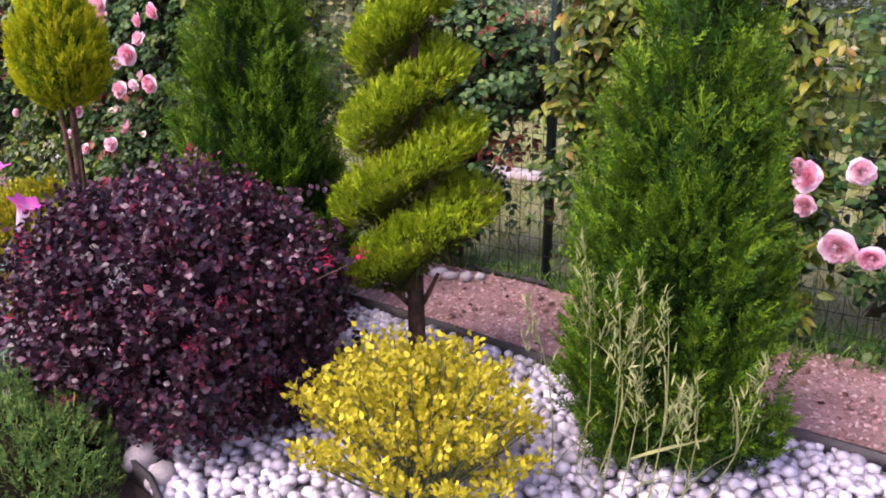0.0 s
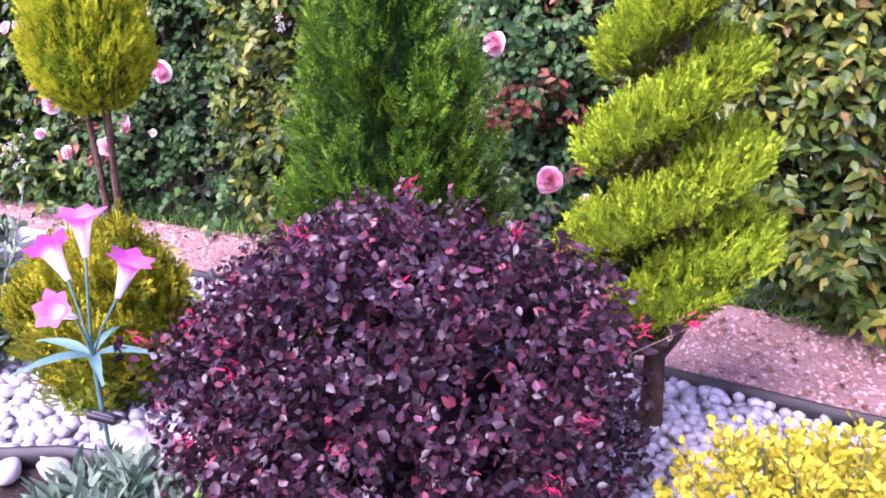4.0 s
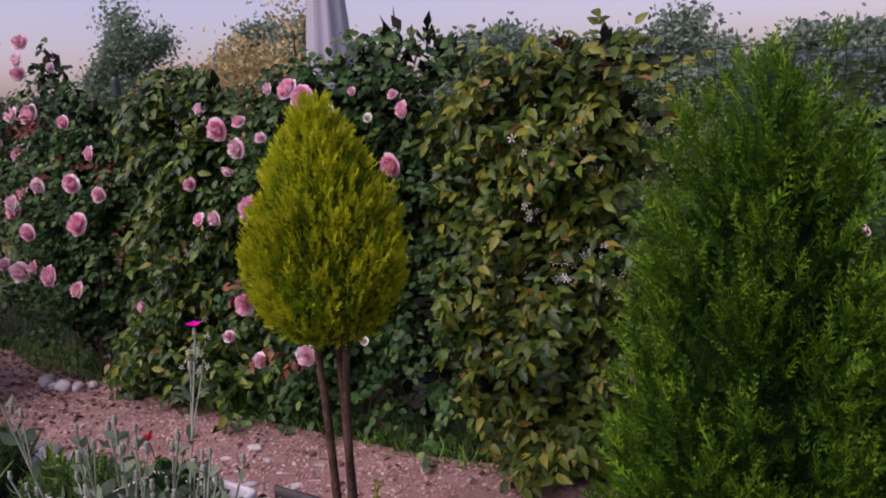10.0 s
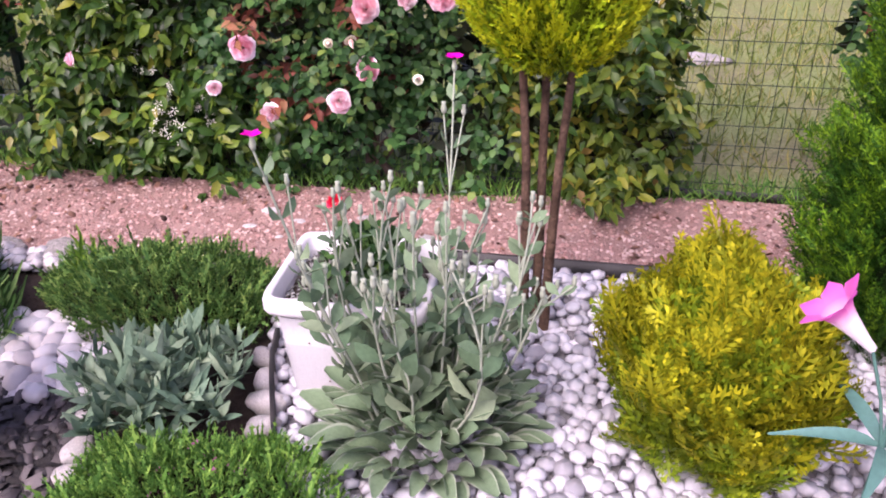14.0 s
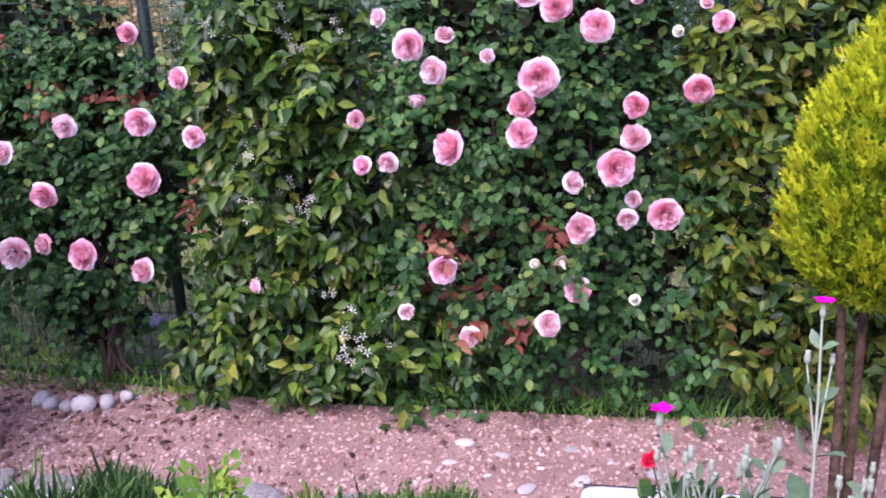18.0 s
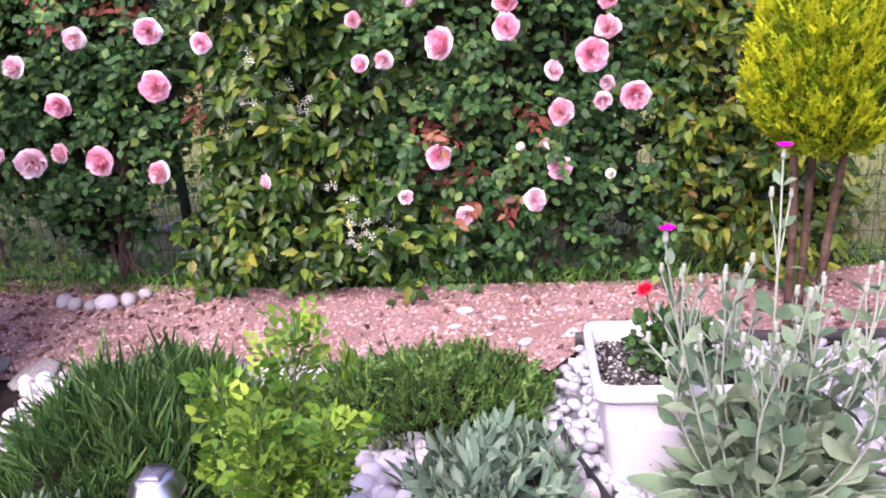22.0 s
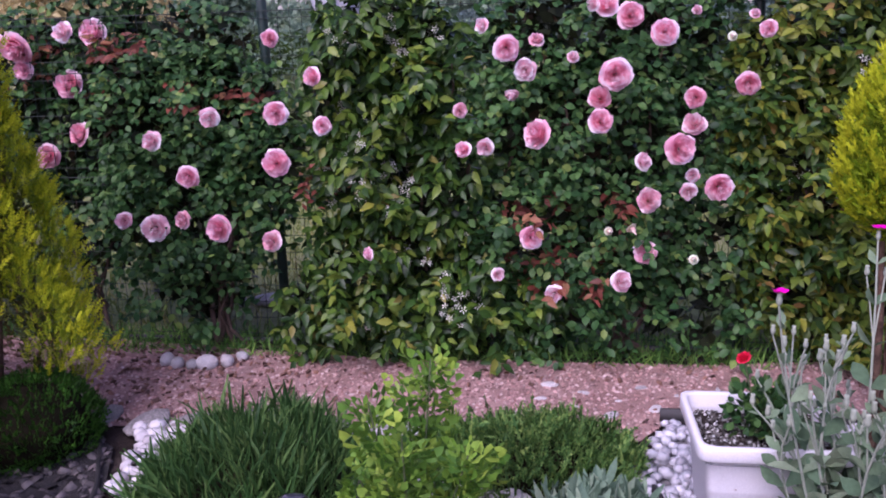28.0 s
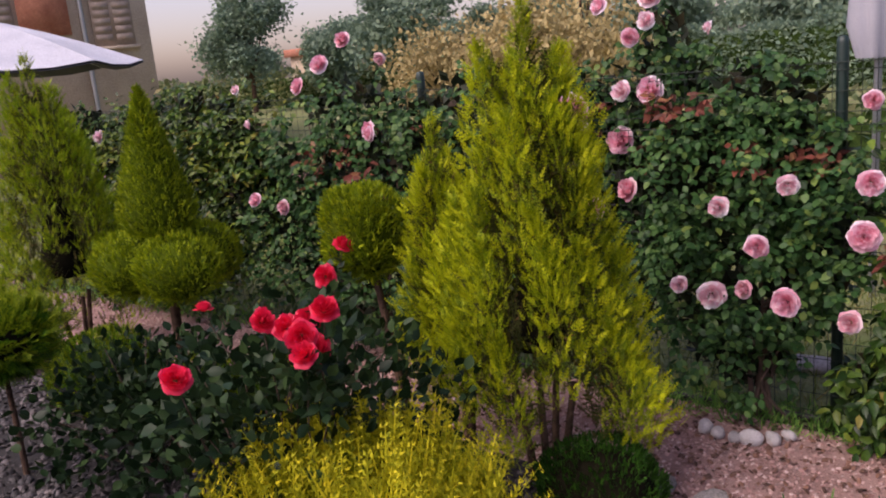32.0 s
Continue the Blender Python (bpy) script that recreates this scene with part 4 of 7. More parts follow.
def clusters(C, per, r, tmpl, size, down):
    """Leaves in twos and threes along short hanging shoots; each shoot leans its own way."""
    n = len(C)
    lean = np.stack([r.normal(size=n) * 0.8, np.full(n, -0.75) + r.normal(size=n) * 0.25, r.normal(size=n) * 0.5 - 0.25], 1)
    lean /= np.linalg.norm(lean, axis=1)[:, None]
    t = np.broadcast_to(np.linspace(-0.6, 1, per), (n, per)) + r.normal(size=(n, per)) * 0.08
    L = r.uniform(0.05, 0.10, n)[:, None]
    side = np.where(np.arange(per) % 2, 1.0, -1.0)[None]
    P = C[:, None] + lean[:, None] * (t * L)[..., None] + r.normal(size=(n, per, 3)) * 0.008
    ax = np.cross(lean, np.array([0, -0.5, 1.0]))
    ax /= np.linalg.norm(ax, axis=1)[:, None] + 1e-9
    A = lean[:, None] * 0.55 + ax[:, None] * (side * 0.9)[..., None] + np.array([0, -0.15, -0.45 * down])
    A = A.reshape(-1, 3)
    P = P.reshape(-1, 3)
    n2 = len(P)
    z = A + r.normal(size=(n2, 3)) * 0.25
    z /= np.linalg.norm(z, axis=1)[:, None]
    face = np.array([0, -0.6, 0.8]) + r.normal(size=(n2, 3)) * 0.55
    x = np.cross(face, z)
    x /= np.linalg.norm(x, axis=1)[:, None] + 1e-9
    return strew(tmpl, P, np.stack([x, np.cross(z, x), z], 2), r.uniform(*size, n2))


def blob_points(blobs, n, r, front=0.14, back=0.06):
    """Points in flattened clumps (x, z, half width, half height, weight) on the fence."""
    w = np.array([b[2] * b[3] * b[4] for b in blobs])
    c = r.choice(len(blobs), size=n, p=w / w.sum())
    B = np.array(blobs)[c]
    a, d = r.uniform(0, 6.28, n), np.sqrt(r.random(n))
    x, z = B[:, 0] + np.cos(a) * d * B[:, 2], B[:, 1] + np.sin(a) * d * B[:, 3]
    bulge = np.sqrt(np.maximum(0.05, 1 - d * d * 0.9))
    deep = front * np.maximum(1.0, 1.75 - 0.6 * z)
    y = (-deep * bulge * (1 - 0.9 * r.random(n) ** 1.2) + (r.random(n) < 0.15) * (deep + back)) * (1 + 0.5 * np.sin(x * 13 + B[:, 0] * 5) * np.sin(z * 12 + 1))
    ok = z > 0.015
    return np.stack([x, y, z], 1)[ok]


def climber(name, x, blobs, n, leaf, size, tmpl, label, seed, stems=8, category="climber", front=0.2, extra=(), stem="stem", top=1.3, down=0.7, y=FENCE_Y, singles=0):
    """A climber on the fence: woody stems and clumps of hanging leaves. extra: more leaves of other tones."""
    r = np.random.default_rng(seed)
    ob = thing(name, x, y, 0, label, category)
    V, F = clusters(blob_points(blobs, n // 9, r, front), 9, r, tmpl, size, down)
    part("foliage", mesh_np("foliage", V, [F], M[leaf]), ob, "", "stuff")
    if singles:
        V, F = clusters(blob_points(blobs, singles // 5, r, front * 1.06, -front * 0.9), 5, r, tmpl, size, down)
        k = len(tmpl[0])
        for i in range(len(V) // k):
            c = V[i * k:(i + 1) * k]
            o = part("leaf", mesh_np("leaf", c - c[0], [tmpl[1]], M[leaf + "_one"]), ob)
            o.location = c[0]
    # Dark flakes behind the leaves paint the gaps as shade and hide the lawn.
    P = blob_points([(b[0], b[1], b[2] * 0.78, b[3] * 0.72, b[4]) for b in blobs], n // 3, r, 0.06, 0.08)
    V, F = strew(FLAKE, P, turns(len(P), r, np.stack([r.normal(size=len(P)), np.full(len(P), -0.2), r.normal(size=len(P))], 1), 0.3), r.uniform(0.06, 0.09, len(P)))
    part("old_leaves", mesh_np("old_leaves", V, [F], M["shaded_leaf"]), ob, "", "stuff")
    for mat, bl, k, sz, tm, nm in extra:
        V, F = clusters(blob_points(bl, max(2, k // 7), r, front + 0.04, -0.04), 7, r, tm, sz, down * 0.5)
        part(nm, mesh_np(nm, V, [F], M[mat]), ob, "", "stuff")
    lo, hi = min(b[0] - b[2] * 0.5 for b in blobs), max(b[0] + b[2] * 0.5 for b in blobs)
    foot = (lo + hi) / 2
    for i in range(stems):
        tx = r.uniform(lo, hi)
        zt = r.uniform(0.6, top)
        pts = [(foot + r.normal() * 0.05, -0.08, -0.02)]
        for k in range(1, 8):
            u = k / 7
            pts.append((foot + (tx - foot) * u ** 1.3 + r.normal() * 0.025, -0.05 + r.normal() * 0.02, zt * u))
        v, f = tube(pts, np.linspace(0.011, 0.004, 8) * r.uniform(0.6, 1.3), 6)
        part("stem", mesh_np("stem", v, [f], M[stem]), ob)
    return ob


def stars(ob, blobs, n, seed, front=0.2):
    """Small white five-petalled jasmine flowers in clusters."""
    r = np.random.default_rng(seed)
    tv, tf = [], []
    for i in range(5):
        a = i * 2 * math.pi / 5
        c, s = math.cos(a), math.sin(a)
        b = len(tv)
        for u, w in ((0.05, 0), (0.6, 0.16), (1.0, 0.1), (0.6, -0.14)):
            tv.append((u * c - w * s, u * s + w * c, 0.1 * u))
        tf.append((b, b + 1, b + 2, b + 3))
    C = blob_points(blobs, n, r, front, -front * 0.8)
    C = np.repeat(C, 6, axis=0) + r.normal(size=(len(C) * 6, 3)) * 0.022
    V, F = strew((np.array(tv), np.array(tf)), C, turns(len(C), r, np.broadcast_to(np.array([0, -1, 0.3]), C.shape), 0.5), r.uniform(0.012, 0.019, len(C)))
    part("jasmine_blossom", mesh_np("jasmine_blossom", V, [F], M["white_flower"]), ob, "small white star-shaped jasmine flowers", "stuff")


def roses_on(ob, rows, seed, y=-0.2):
    r = np.random.default_rng(seed)
    for x, z, s, k in rows:
        bloom(ob, x - ob.location.x, y + r.uniform(-0.03, 0.03), z, s, k, r)


# ---- climbers along the fence ----
rose_a = climber("climbing_rose", -5.85, [(0.0, 0.62, 0.42, 0.36, 1), (-0.05, 1.0, 0.4, 0.34, 1), (0.16, 1.0, 0.24, 0.32, 1), (0.0, 0.3, 0.26, 0.24, 0.9), (0.1, 1.3, 0.24, 0.2, 0.6), (0.36, 0.85, 0.14, 0.4, 0.9)],
                 5800, "rose_leaf", (0.026, 0.046), ROUND, "climbing rose with large double pink blooms on the wire fence", 101, 9, singles=150,
                 extra=[("red_leaf", [(0.2, 1.1, 0.2, 0.08, 1), (-0.2, 1.3, 0.2, 0.06, 1)], 200, (0.032, 0.052), LEAF, "young_leaves")])
rose_f = climber("climbing_rose", -6.5, [(0.1, 0.95, 0.5, 0.4, 1), (0.25, 1.3, 0.45, 0.26, 1), (0.0, 0.55, 0.4, 0.4, 0.9), (0.28, 1.55, 0.16, 0.22, 0.6), (-0.2, 1.2, 0.4, 0.3, 0.8)],
                 4200, "rose_leaf", (0.028, 0.048), ROUND, "climbing rose growing up behind the fence with clustered pink blooms", 110, 7, y=3.24, front=0.13,
                 extra=[("red_leaf", [(-0.1, 1.25, 0.2, 0.08, 1), (0.3, 1.15, 0.2, 0.1, 1)], 200, (0.032, 0.052), LEAF, "young_leaves")])
roses_on(rose_a, [(-5.31, 1.05, .047, "p"), (-5.33, 0.86, .055, "p"), (-5.57, 0.61, .057, "p"), (-5.36, 0.56, .043, "b"), (-5.57, 1.04, .040, "b"), (-5.67, 0.82, .045, "p"), (-5.14, 1.00, .036, "p"), (-5.16, 1.18, .037, "p"), (-5.31, 1.32, .033, "p"), (-5.72, 0.64, .037, "b"), (-5.85, 0.61, .058, "b"), (-5.81, 0.95, .042, "b"), (-5.97, 0.64, .035, "b")], 1, -0.41)
roses_on(rose_f, [(-6.56, 1.32, .072, "p"), (-6.67, 1.34, .052, "p"), (-6.34, 1.37, .046, "b"), (-6.22, 1.36, .063, "p"), (-6.37, 1.15, .064, "p"), (-6.32, 0.94, .055, "p"), (-6.52, 0.84, .060, "p"), (-6.56, 1.22, .044, "p"), (-6.22, 1.74, .049, "b"), (-6.44, 1.73, .043, "p"), (-6.32, 1.59, .042, "p"), (-6.22, 1.65, .042, "b"), (-5.96, 1.60, .029, "b")], 2, -0.18)
jas_a = climber("star_jasmine", -4.97, [(0.04, 0.32, 0.44, 0.34, 1.1), (0.05, 0.75, 0.4, 0.34, 1), (-0.02, 1.12, 0.36, 0.32, 1), (0.0, 1.38, 0.3, 0.16, 0.8), (0.35, 0.2, 0.4, 0.2, 1), (-0.3, 0.18, 0.2, 0.16, 1)],
                6600, "jasmine", (0.042, 0.070), LEAF, "star jasmine covering the fence with glossy green leaves", 102, 8, singles=250,
                extra=[("jasmine_pale", [(0.05, 0.9, 0.35, 0.4, 1), (0.0, 0.3, 0.4, 0.25, 1)], 300, (0.045, 0.068), LEAF, "young_leaves"), ("red_leaf", [(-0.25, 0.72, 0.16, 0.06, 1)], 60, (0.03, 0.045), SMALL, "bronze_leaves")])
stars(jas_a, [(-0.15, 1.0, 0.12, 0.06, 1), (0.25, 0.35, 0.3, 0.2, 1), (0.1, 0.15, 0.3, 0.1, 1), (0.1, 1.0, 0.06, 0.05, 1), (0.0, 0.75, 0.3, 0.35, 0.6), (0.0, 1.3, 0.3, 0.12, 1)], 85, 5)
roses_on(jas_a, [(-4.99, 0.5, 0.03, "p")], 3, -0.34)
rose_b = climber("climbing_rose", -4.1, [(0.0, 0.95, 0.6, 0.34, 1), (0.0, 1.28, 0.55, 0.26, 1), (-0.1, 0.55, 0.5, 0.3, 1), (0.1, 0.4, 0.3, 0.22, 0.6), (-0.15, 0.2, 0.35, 0.2, 0.8), (0.3, 1.5, 0.35, 0.14, 0.7), (0.45, 0.55, 0.2, 0.3, 0.55), (0.4, 0.2, 0.25, 0.2, 0.45)],
                 7600, "rose_leaf", (0.026, 0.046), ROUND, "large climbing rose full of double pink blooms on the wire fence", 103, 10, singles=200,
                 extra=[("red_leaf", [(-0.1, 0.38, 0.3, 0.1, 1), (-0.25, 0.62, 0.12, 0.06, 1), (0.1, 0.66, 0.1, 0.05, 1)], 300, (0.034, 0.058), LEAF, "young_leaves")])
roses_on(rose_b, [(-4.10, 1.39, .046, "p"), (-4.02, 1.36, .051, "p"), (-4.46, 1.26, .050, "p"), (-4.39, 1.18, .043, "b"), (-4.44, 1.10, .028, "b"), (-4.54, 1.34, .030, "b"), (-4.35, 1.28, .030, "b"), (-4.22, 1.22, .024, "b"), (-3.90, 1.30, .051, "p"), (-3.79, 1.37, .018, "b"), (-4.07, 1.16, .063, "p"), (-4.12, 1.07, .044, "p"), (-4.12, 0.99, .047, "p"), (-4.34, 0.94, .058, "p"), (-4.54, 0.90, .036, "b"), (-4.62, 0.89, .034, "p"), (-4.63, 1.04, .029, "b"), (-3.78, 1.07, .040, "p"), (-3.78, 0.97, .044, "b")], 4, -0.31)
roses_on(rose_b, [(-3.84, 0.89, .059, "p"), (-3.97, 0.84, .037, "b"), (-3.78, 0.79, .027, "b"), (-3.80, 0.74, .034, "b"), (-3.69, 0.75, .052, "p"), (-3.94, 0.70, .047, "b"), (-4.37, 0.56, .047, "p"), (-3.94, 0.50, .047, "p"), (-4.04, 0.40, .043, "b"), (-4.50, 0.41, .028, "b"), (-4.28, 0.35, .036, "b"), (-4.00, 0.60, .022, "c"), (-4.08, 0.58, .018, "c"), (-3.77, 0.48, .019, "c"), (-3.61, 1.12, .044, "p"), (-3.55, 1.30, .033, "p"), (-3.60, 1.35, .020, "b"), (-4.15, 1.40, .025, "b"), (-3.68, 1.28, .018, "c")], 6, -0.35)
jas_b = climber("star_jasmine", -3.2, [(0.0, 0.35, 0.36, 0.32, 0.9), (-0.05, 0.8, 0.42, 0.36, 1), (0.0, 1.2, 0.45, 0.26, 1), (0.1, 0.18, 0.3, 0.16, 0.8), (0.1, 1.42, 0.4, 0.1, 0.6)],
                5000, "jasmine_pale", (0.038, 0.064), LEAF, "star jasmine with yellowing leaves on the fence", 104, 8, singles=200, extra=[("jasmine", [(0.0, 0.8, 0.4, 0.6, 1)], 1200, (0.04, 0.06), LEAF, "green_leaves")])
stars(jas_b, [(0.1, 1.15, 0.25, 0.12, 1), (0.2, 0.75, 0.15, 0.1, 1), (0.0, 0.95, 0.3, 0.25, 0.5)], 46, 7)
rose_c = climber("climbing_rose", -1.95, [(-0.1, 0.6, 0.3, 0.34, 1), (-0.05, 0.95, 0.42, 0.28, 1), (-0.08, 0.25, 0.2, 0.22, 0.9), (-0.3, 1.12, 0.2, 0.12, 0.7), (0.24, 0.85, 0.2, 0.22, 0.8)],
                 5200, "rose_leaf", (0.027, 0.043), ROUND, "climbing rose with red young leaves and a few pink blooms", 105, 7, singles=150,
                 extra=[("red_leaf", [(-0.1, 0.72, 0.3, 0.16, 1), (0.1, 1.05, 0.3, 0.12, 1), (0.2, 0.55, 0.2, 0.1, 1), (-0.15, 0.66, 0.14, 0.12, 1.15), (0.0, 0.82, 0.14, 0.08, 1.15)], 620, (0.030, 0.052), LEAF, "young_leaves")])
roses_on(rose_c, [(-2.19, 0.92, .045, "p"), (-1.63, 0.42, .036, "p"), (-1.92, 1.12, .029, "b")], 8, -0.32)
roses_on(rose_c, [(-1.925, 0.51, .048, "p"), (-1.8, 0.46, .02, "c")], 9, -0.53)
jas_c = climber("star_jasmine", -0.95, [(0.05, 0.6, 0.5, 0.5, 1), (0.05, 1.02, 0.52, 0.28, 1), (0.1, 0.25, 0.46, 0.25, 1), (-0.33, 0.9, 0.2, 0.4, 0.8)],
                5600, "jasmine_pale", (0.040, 0.066), LEAF, "star jasmine with yellow and bronze leaves over the fence", 106, 9, singles=250, extra=[("jasmine", [(0.0, 0.5, 0.55, 0.45, 1)], 1500, (0.04, 0.06), LEAF, "green_leaves")])
stars(jas_c, [(0.2, 1.0, 0.3, 0.2, 1)], 14, 9)
rose_d = climber("climbing_rose", 0.1, [(0.0, 0.6, 0.55, 0.45, 1), (0.1, 1.1, 0.6, 0.35, 1), (0.0, 0.25, 0.5, 0.2, 0.9), (0.2, 1.5, 0.5, 0.25, 0.8), (0.9, 0.8, 0.6, 0.6, 0.7)],
                 6600, "rose_leaf", (0.028, 0.046), ROUND, "climbing rose with pale pink blooms on the fence", 107, 8)
roses_on(rose_d, [(-.46, .64, .052, "p"), (-.31, .68, .045, "b"), (-.45, .56, .038, "b"), (-.34, .43, .059, "b"), (-.24, .42, .044, "p"), (-.49, .69, .023, "b")], 10, -0.32)
rose_e = climber("climbing_rose", -7.75, [(0.0, 0.55, 0.7, 0.5, 1), (0.1, 1.0, 0.75, 0.4, 1), (0.55, 1.3, 0.4, 0.25, 0.8), (-0.2, 1.35, 0.4, 0.2, 0.7), (0.5, 0.4, 0.45, 0.4, 0.9), (-0.65, 0.75, 0.45, 0.6, 0.9)],
                 7600, "rose_leaf", (0.03, 0.048), ROUND, "climbing rose with dark bronze leaves and sparse pink blooms", 108, 8,
                 extra=[("red_leaf", [(0.0, 1.1, 0.5, 0.25, 1), (0.1, 0.8, 0.4, 0.2, 1)], 420, (0.034, 0.058), LEAF, "young_leaves")])
roses_on(rose_e, [(-7.84, 1.6, .052, "p"), (-8.03, 1.5, .049, "p"), (-7.55, 1.26, .056, "p"), (-8.51, .88, .045, "p"), (-8.28, .85, .044, "b"), (-8.44, 1.32, .03, "b"), (-8.5, 1.51, .029, "b"), (-7.68, 1.71, .044, "p"), (-7.47, 1.61, .034, "b")], 12, -0.3)
jas_d = climber("star_jasmine", -9.9, [(0.0, 0.5, 1.3, 0.5, 1), (0.0, 1.05, 1.3, 0.42, 1), (0.6, 1.3, 0.7, 0.26, 1), (-0.8, 1.3, 0.7, 0.2, 1), (1.0, 0.9, 0.5, 0.5, 1)],
                9500, "jasmine", (0.04, 0.062), SMALL, "star jasmine forming a dense green screen on the fence", 109, 6,
                extra=[("jasmine_pale", [(0.0, 0.9, 1.4, 0.5, 1), (0.9, 1.2, 0.5, 0.3, 1)], 2600, (0.04, 0.062), SMALL, "young_leaves")])
roses_on(jas_d, [(-9.93, 1.28, .047, "b")], 13, -0.33)

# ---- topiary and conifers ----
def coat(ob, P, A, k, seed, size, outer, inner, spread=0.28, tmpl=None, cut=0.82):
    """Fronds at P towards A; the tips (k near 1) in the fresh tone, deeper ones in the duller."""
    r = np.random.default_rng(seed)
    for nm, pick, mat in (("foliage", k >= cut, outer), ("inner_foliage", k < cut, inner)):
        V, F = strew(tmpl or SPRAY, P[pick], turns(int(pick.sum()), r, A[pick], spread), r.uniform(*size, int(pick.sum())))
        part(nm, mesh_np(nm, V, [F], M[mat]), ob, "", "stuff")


def spiral(x, y):
    """A spiral-clipped golden conifer on a single trunk."""
    r = np.random.default_rng(31)
    ob = thing("spiral_topiary", x, y, 0, "golden green conifer clipped into a spiral on a bare trunk", "topiary")
    rounds, z0, z1, a0 = 5.2, 0.37, 1.53, 3.9

    def band(s, b, k=1.0):
        """A point of the winding band: s along it, b round its section."""
        th = a0 + s * rounds * 2 * math.pi
        girth = np.interp(s, (0, 0.07, 0.3, 0.48, 0.67, 1), (0.9, 0.92, 0.70, 0.54, 0.42, 0.26))
        ring, wide = 0.145 * girth, 0.124 * (0.3 + 0.7 * girth)
        tall = 0.065 * (1 - 0.13 * s) * (1 + 0.4 * np.maximum(0, 1 - s / 0.22)) * (1 - 0.22 * np.cos(th))
        taper = np.minimum(1, (s / 0.03 + 0.02) ** 0.5) * np.minimum(1, ((1 - s) / 0.06 + 0.02) ** 0.5)
        low = np.minimum(0, np.sin(b))
        rad = ring * (1 + 0.6 * low) + np.cos(b) * wide * k * taper * (1 + 0.45 * low)
        z = z0 + s * (z1 - z0) + np.sin(b) * tall * k * taper * np.where(low < 0, 1.1, 1.12)
        P = np.stack([rad * np.cos(th), rad * np.sin(th), z], -1)
        P[..., 2] += 0.37 * P[..., 0]
        P[..., 0] -= 0.04 * s
        N = np.stack([np.cos(b) * np.cos(th), np.cos(b) * np.sin(th), np.sin(b)], -1)
        return P, N

    n = 2800
    P, N = band(r.random(n) ** 1.15, r.uniform(-0.35, 2.3, n))
    P, A, k = clumped(P, N * 0.7 + np.array([0, 0, 0.8]), 10, 0.085, 0.012, r, 0.4)
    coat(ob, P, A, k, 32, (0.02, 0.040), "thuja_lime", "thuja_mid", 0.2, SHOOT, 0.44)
    # Underside in brown twig tones, also darkened in place of shade.
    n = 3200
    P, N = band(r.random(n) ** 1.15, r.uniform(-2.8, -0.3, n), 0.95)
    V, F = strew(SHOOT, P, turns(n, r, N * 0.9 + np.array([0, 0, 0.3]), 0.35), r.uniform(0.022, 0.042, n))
    part("underside", mesh_np("underside", V, [F], M["shaded_old_frond"]), ob, "brown and olive shoots under the clipped band, darkened as shade", "stuff")
    # Solid filler swept along inside the band.
    u, w = np.meshgrid(np.linspace(0, 1, 150), np.linspace(0, 2 * math.pi, 11)[:-1], indexing="ij")
    V, _ = band(u, w, 0.74)
    i, j = np.meshgrid(np.arange(149), np.arange(10), indexing="ij")
    k = (j + 1) % 10
    F = np.stack([i * 10 + j, i * 10 + k, (i + 1) * 10 + k, (i + 1) * 10 + j], -1).reshape(-1, 4)
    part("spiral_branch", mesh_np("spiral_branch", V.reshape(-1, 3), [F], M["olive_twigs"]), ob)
    v, f = tube([(0.01, 0, -0.05), (0.005, 0.0, 0.2), (-0.01, 0.01, 0.5), (0.0, 0.0, 1.0), (0, 0, 1.4)], [0.034, 0.028, 0.026, 0.02, 0.008], 9)
    part("trunk", mesh_np("trunk", v, [f], M["bark"]), ob)
    for pts in ([(0.0, 0, 0.2), (0.05, 0.0, 0.28), (0.09, 0.0, 0.36)], [(0, 0, 0.22), (-0.05, -0.04, 0.28), (-0.1, -0.08, 0.32)]):
        v, f = tube(pts, [0.011, 0.009, 0.006], 6)
        part("branch", mesh_np("branch", v, [f], M["bark"]), ob)


cone_plant("thuja", -2.29, 2.13, 1.27, 0.31, "thuja_green", "dark green pyramidal thuja beside the gravel path", 16000, 0.0, (0.040, 0.074), lambda t: (1 - t ** 1.75) ** 0.8 * (0.86 + 0.14 * min(1, t / 0.15)), 0.07, 21, 2.2)
cone_plant("thuja", -0.60, 2.0, 1.33, 0.245, "thuja_green", "tall dark green pyramidal thuja in the pebble bed", 13000, 0.0, (0.040, 0.074), lambda t: (1 - t ** 1.65) ** 0.9 * (0.86 + 0.14 * min(1, t / 0.15)), 0.07, 22, 2.2)


spiral(-1.458, 2.0)


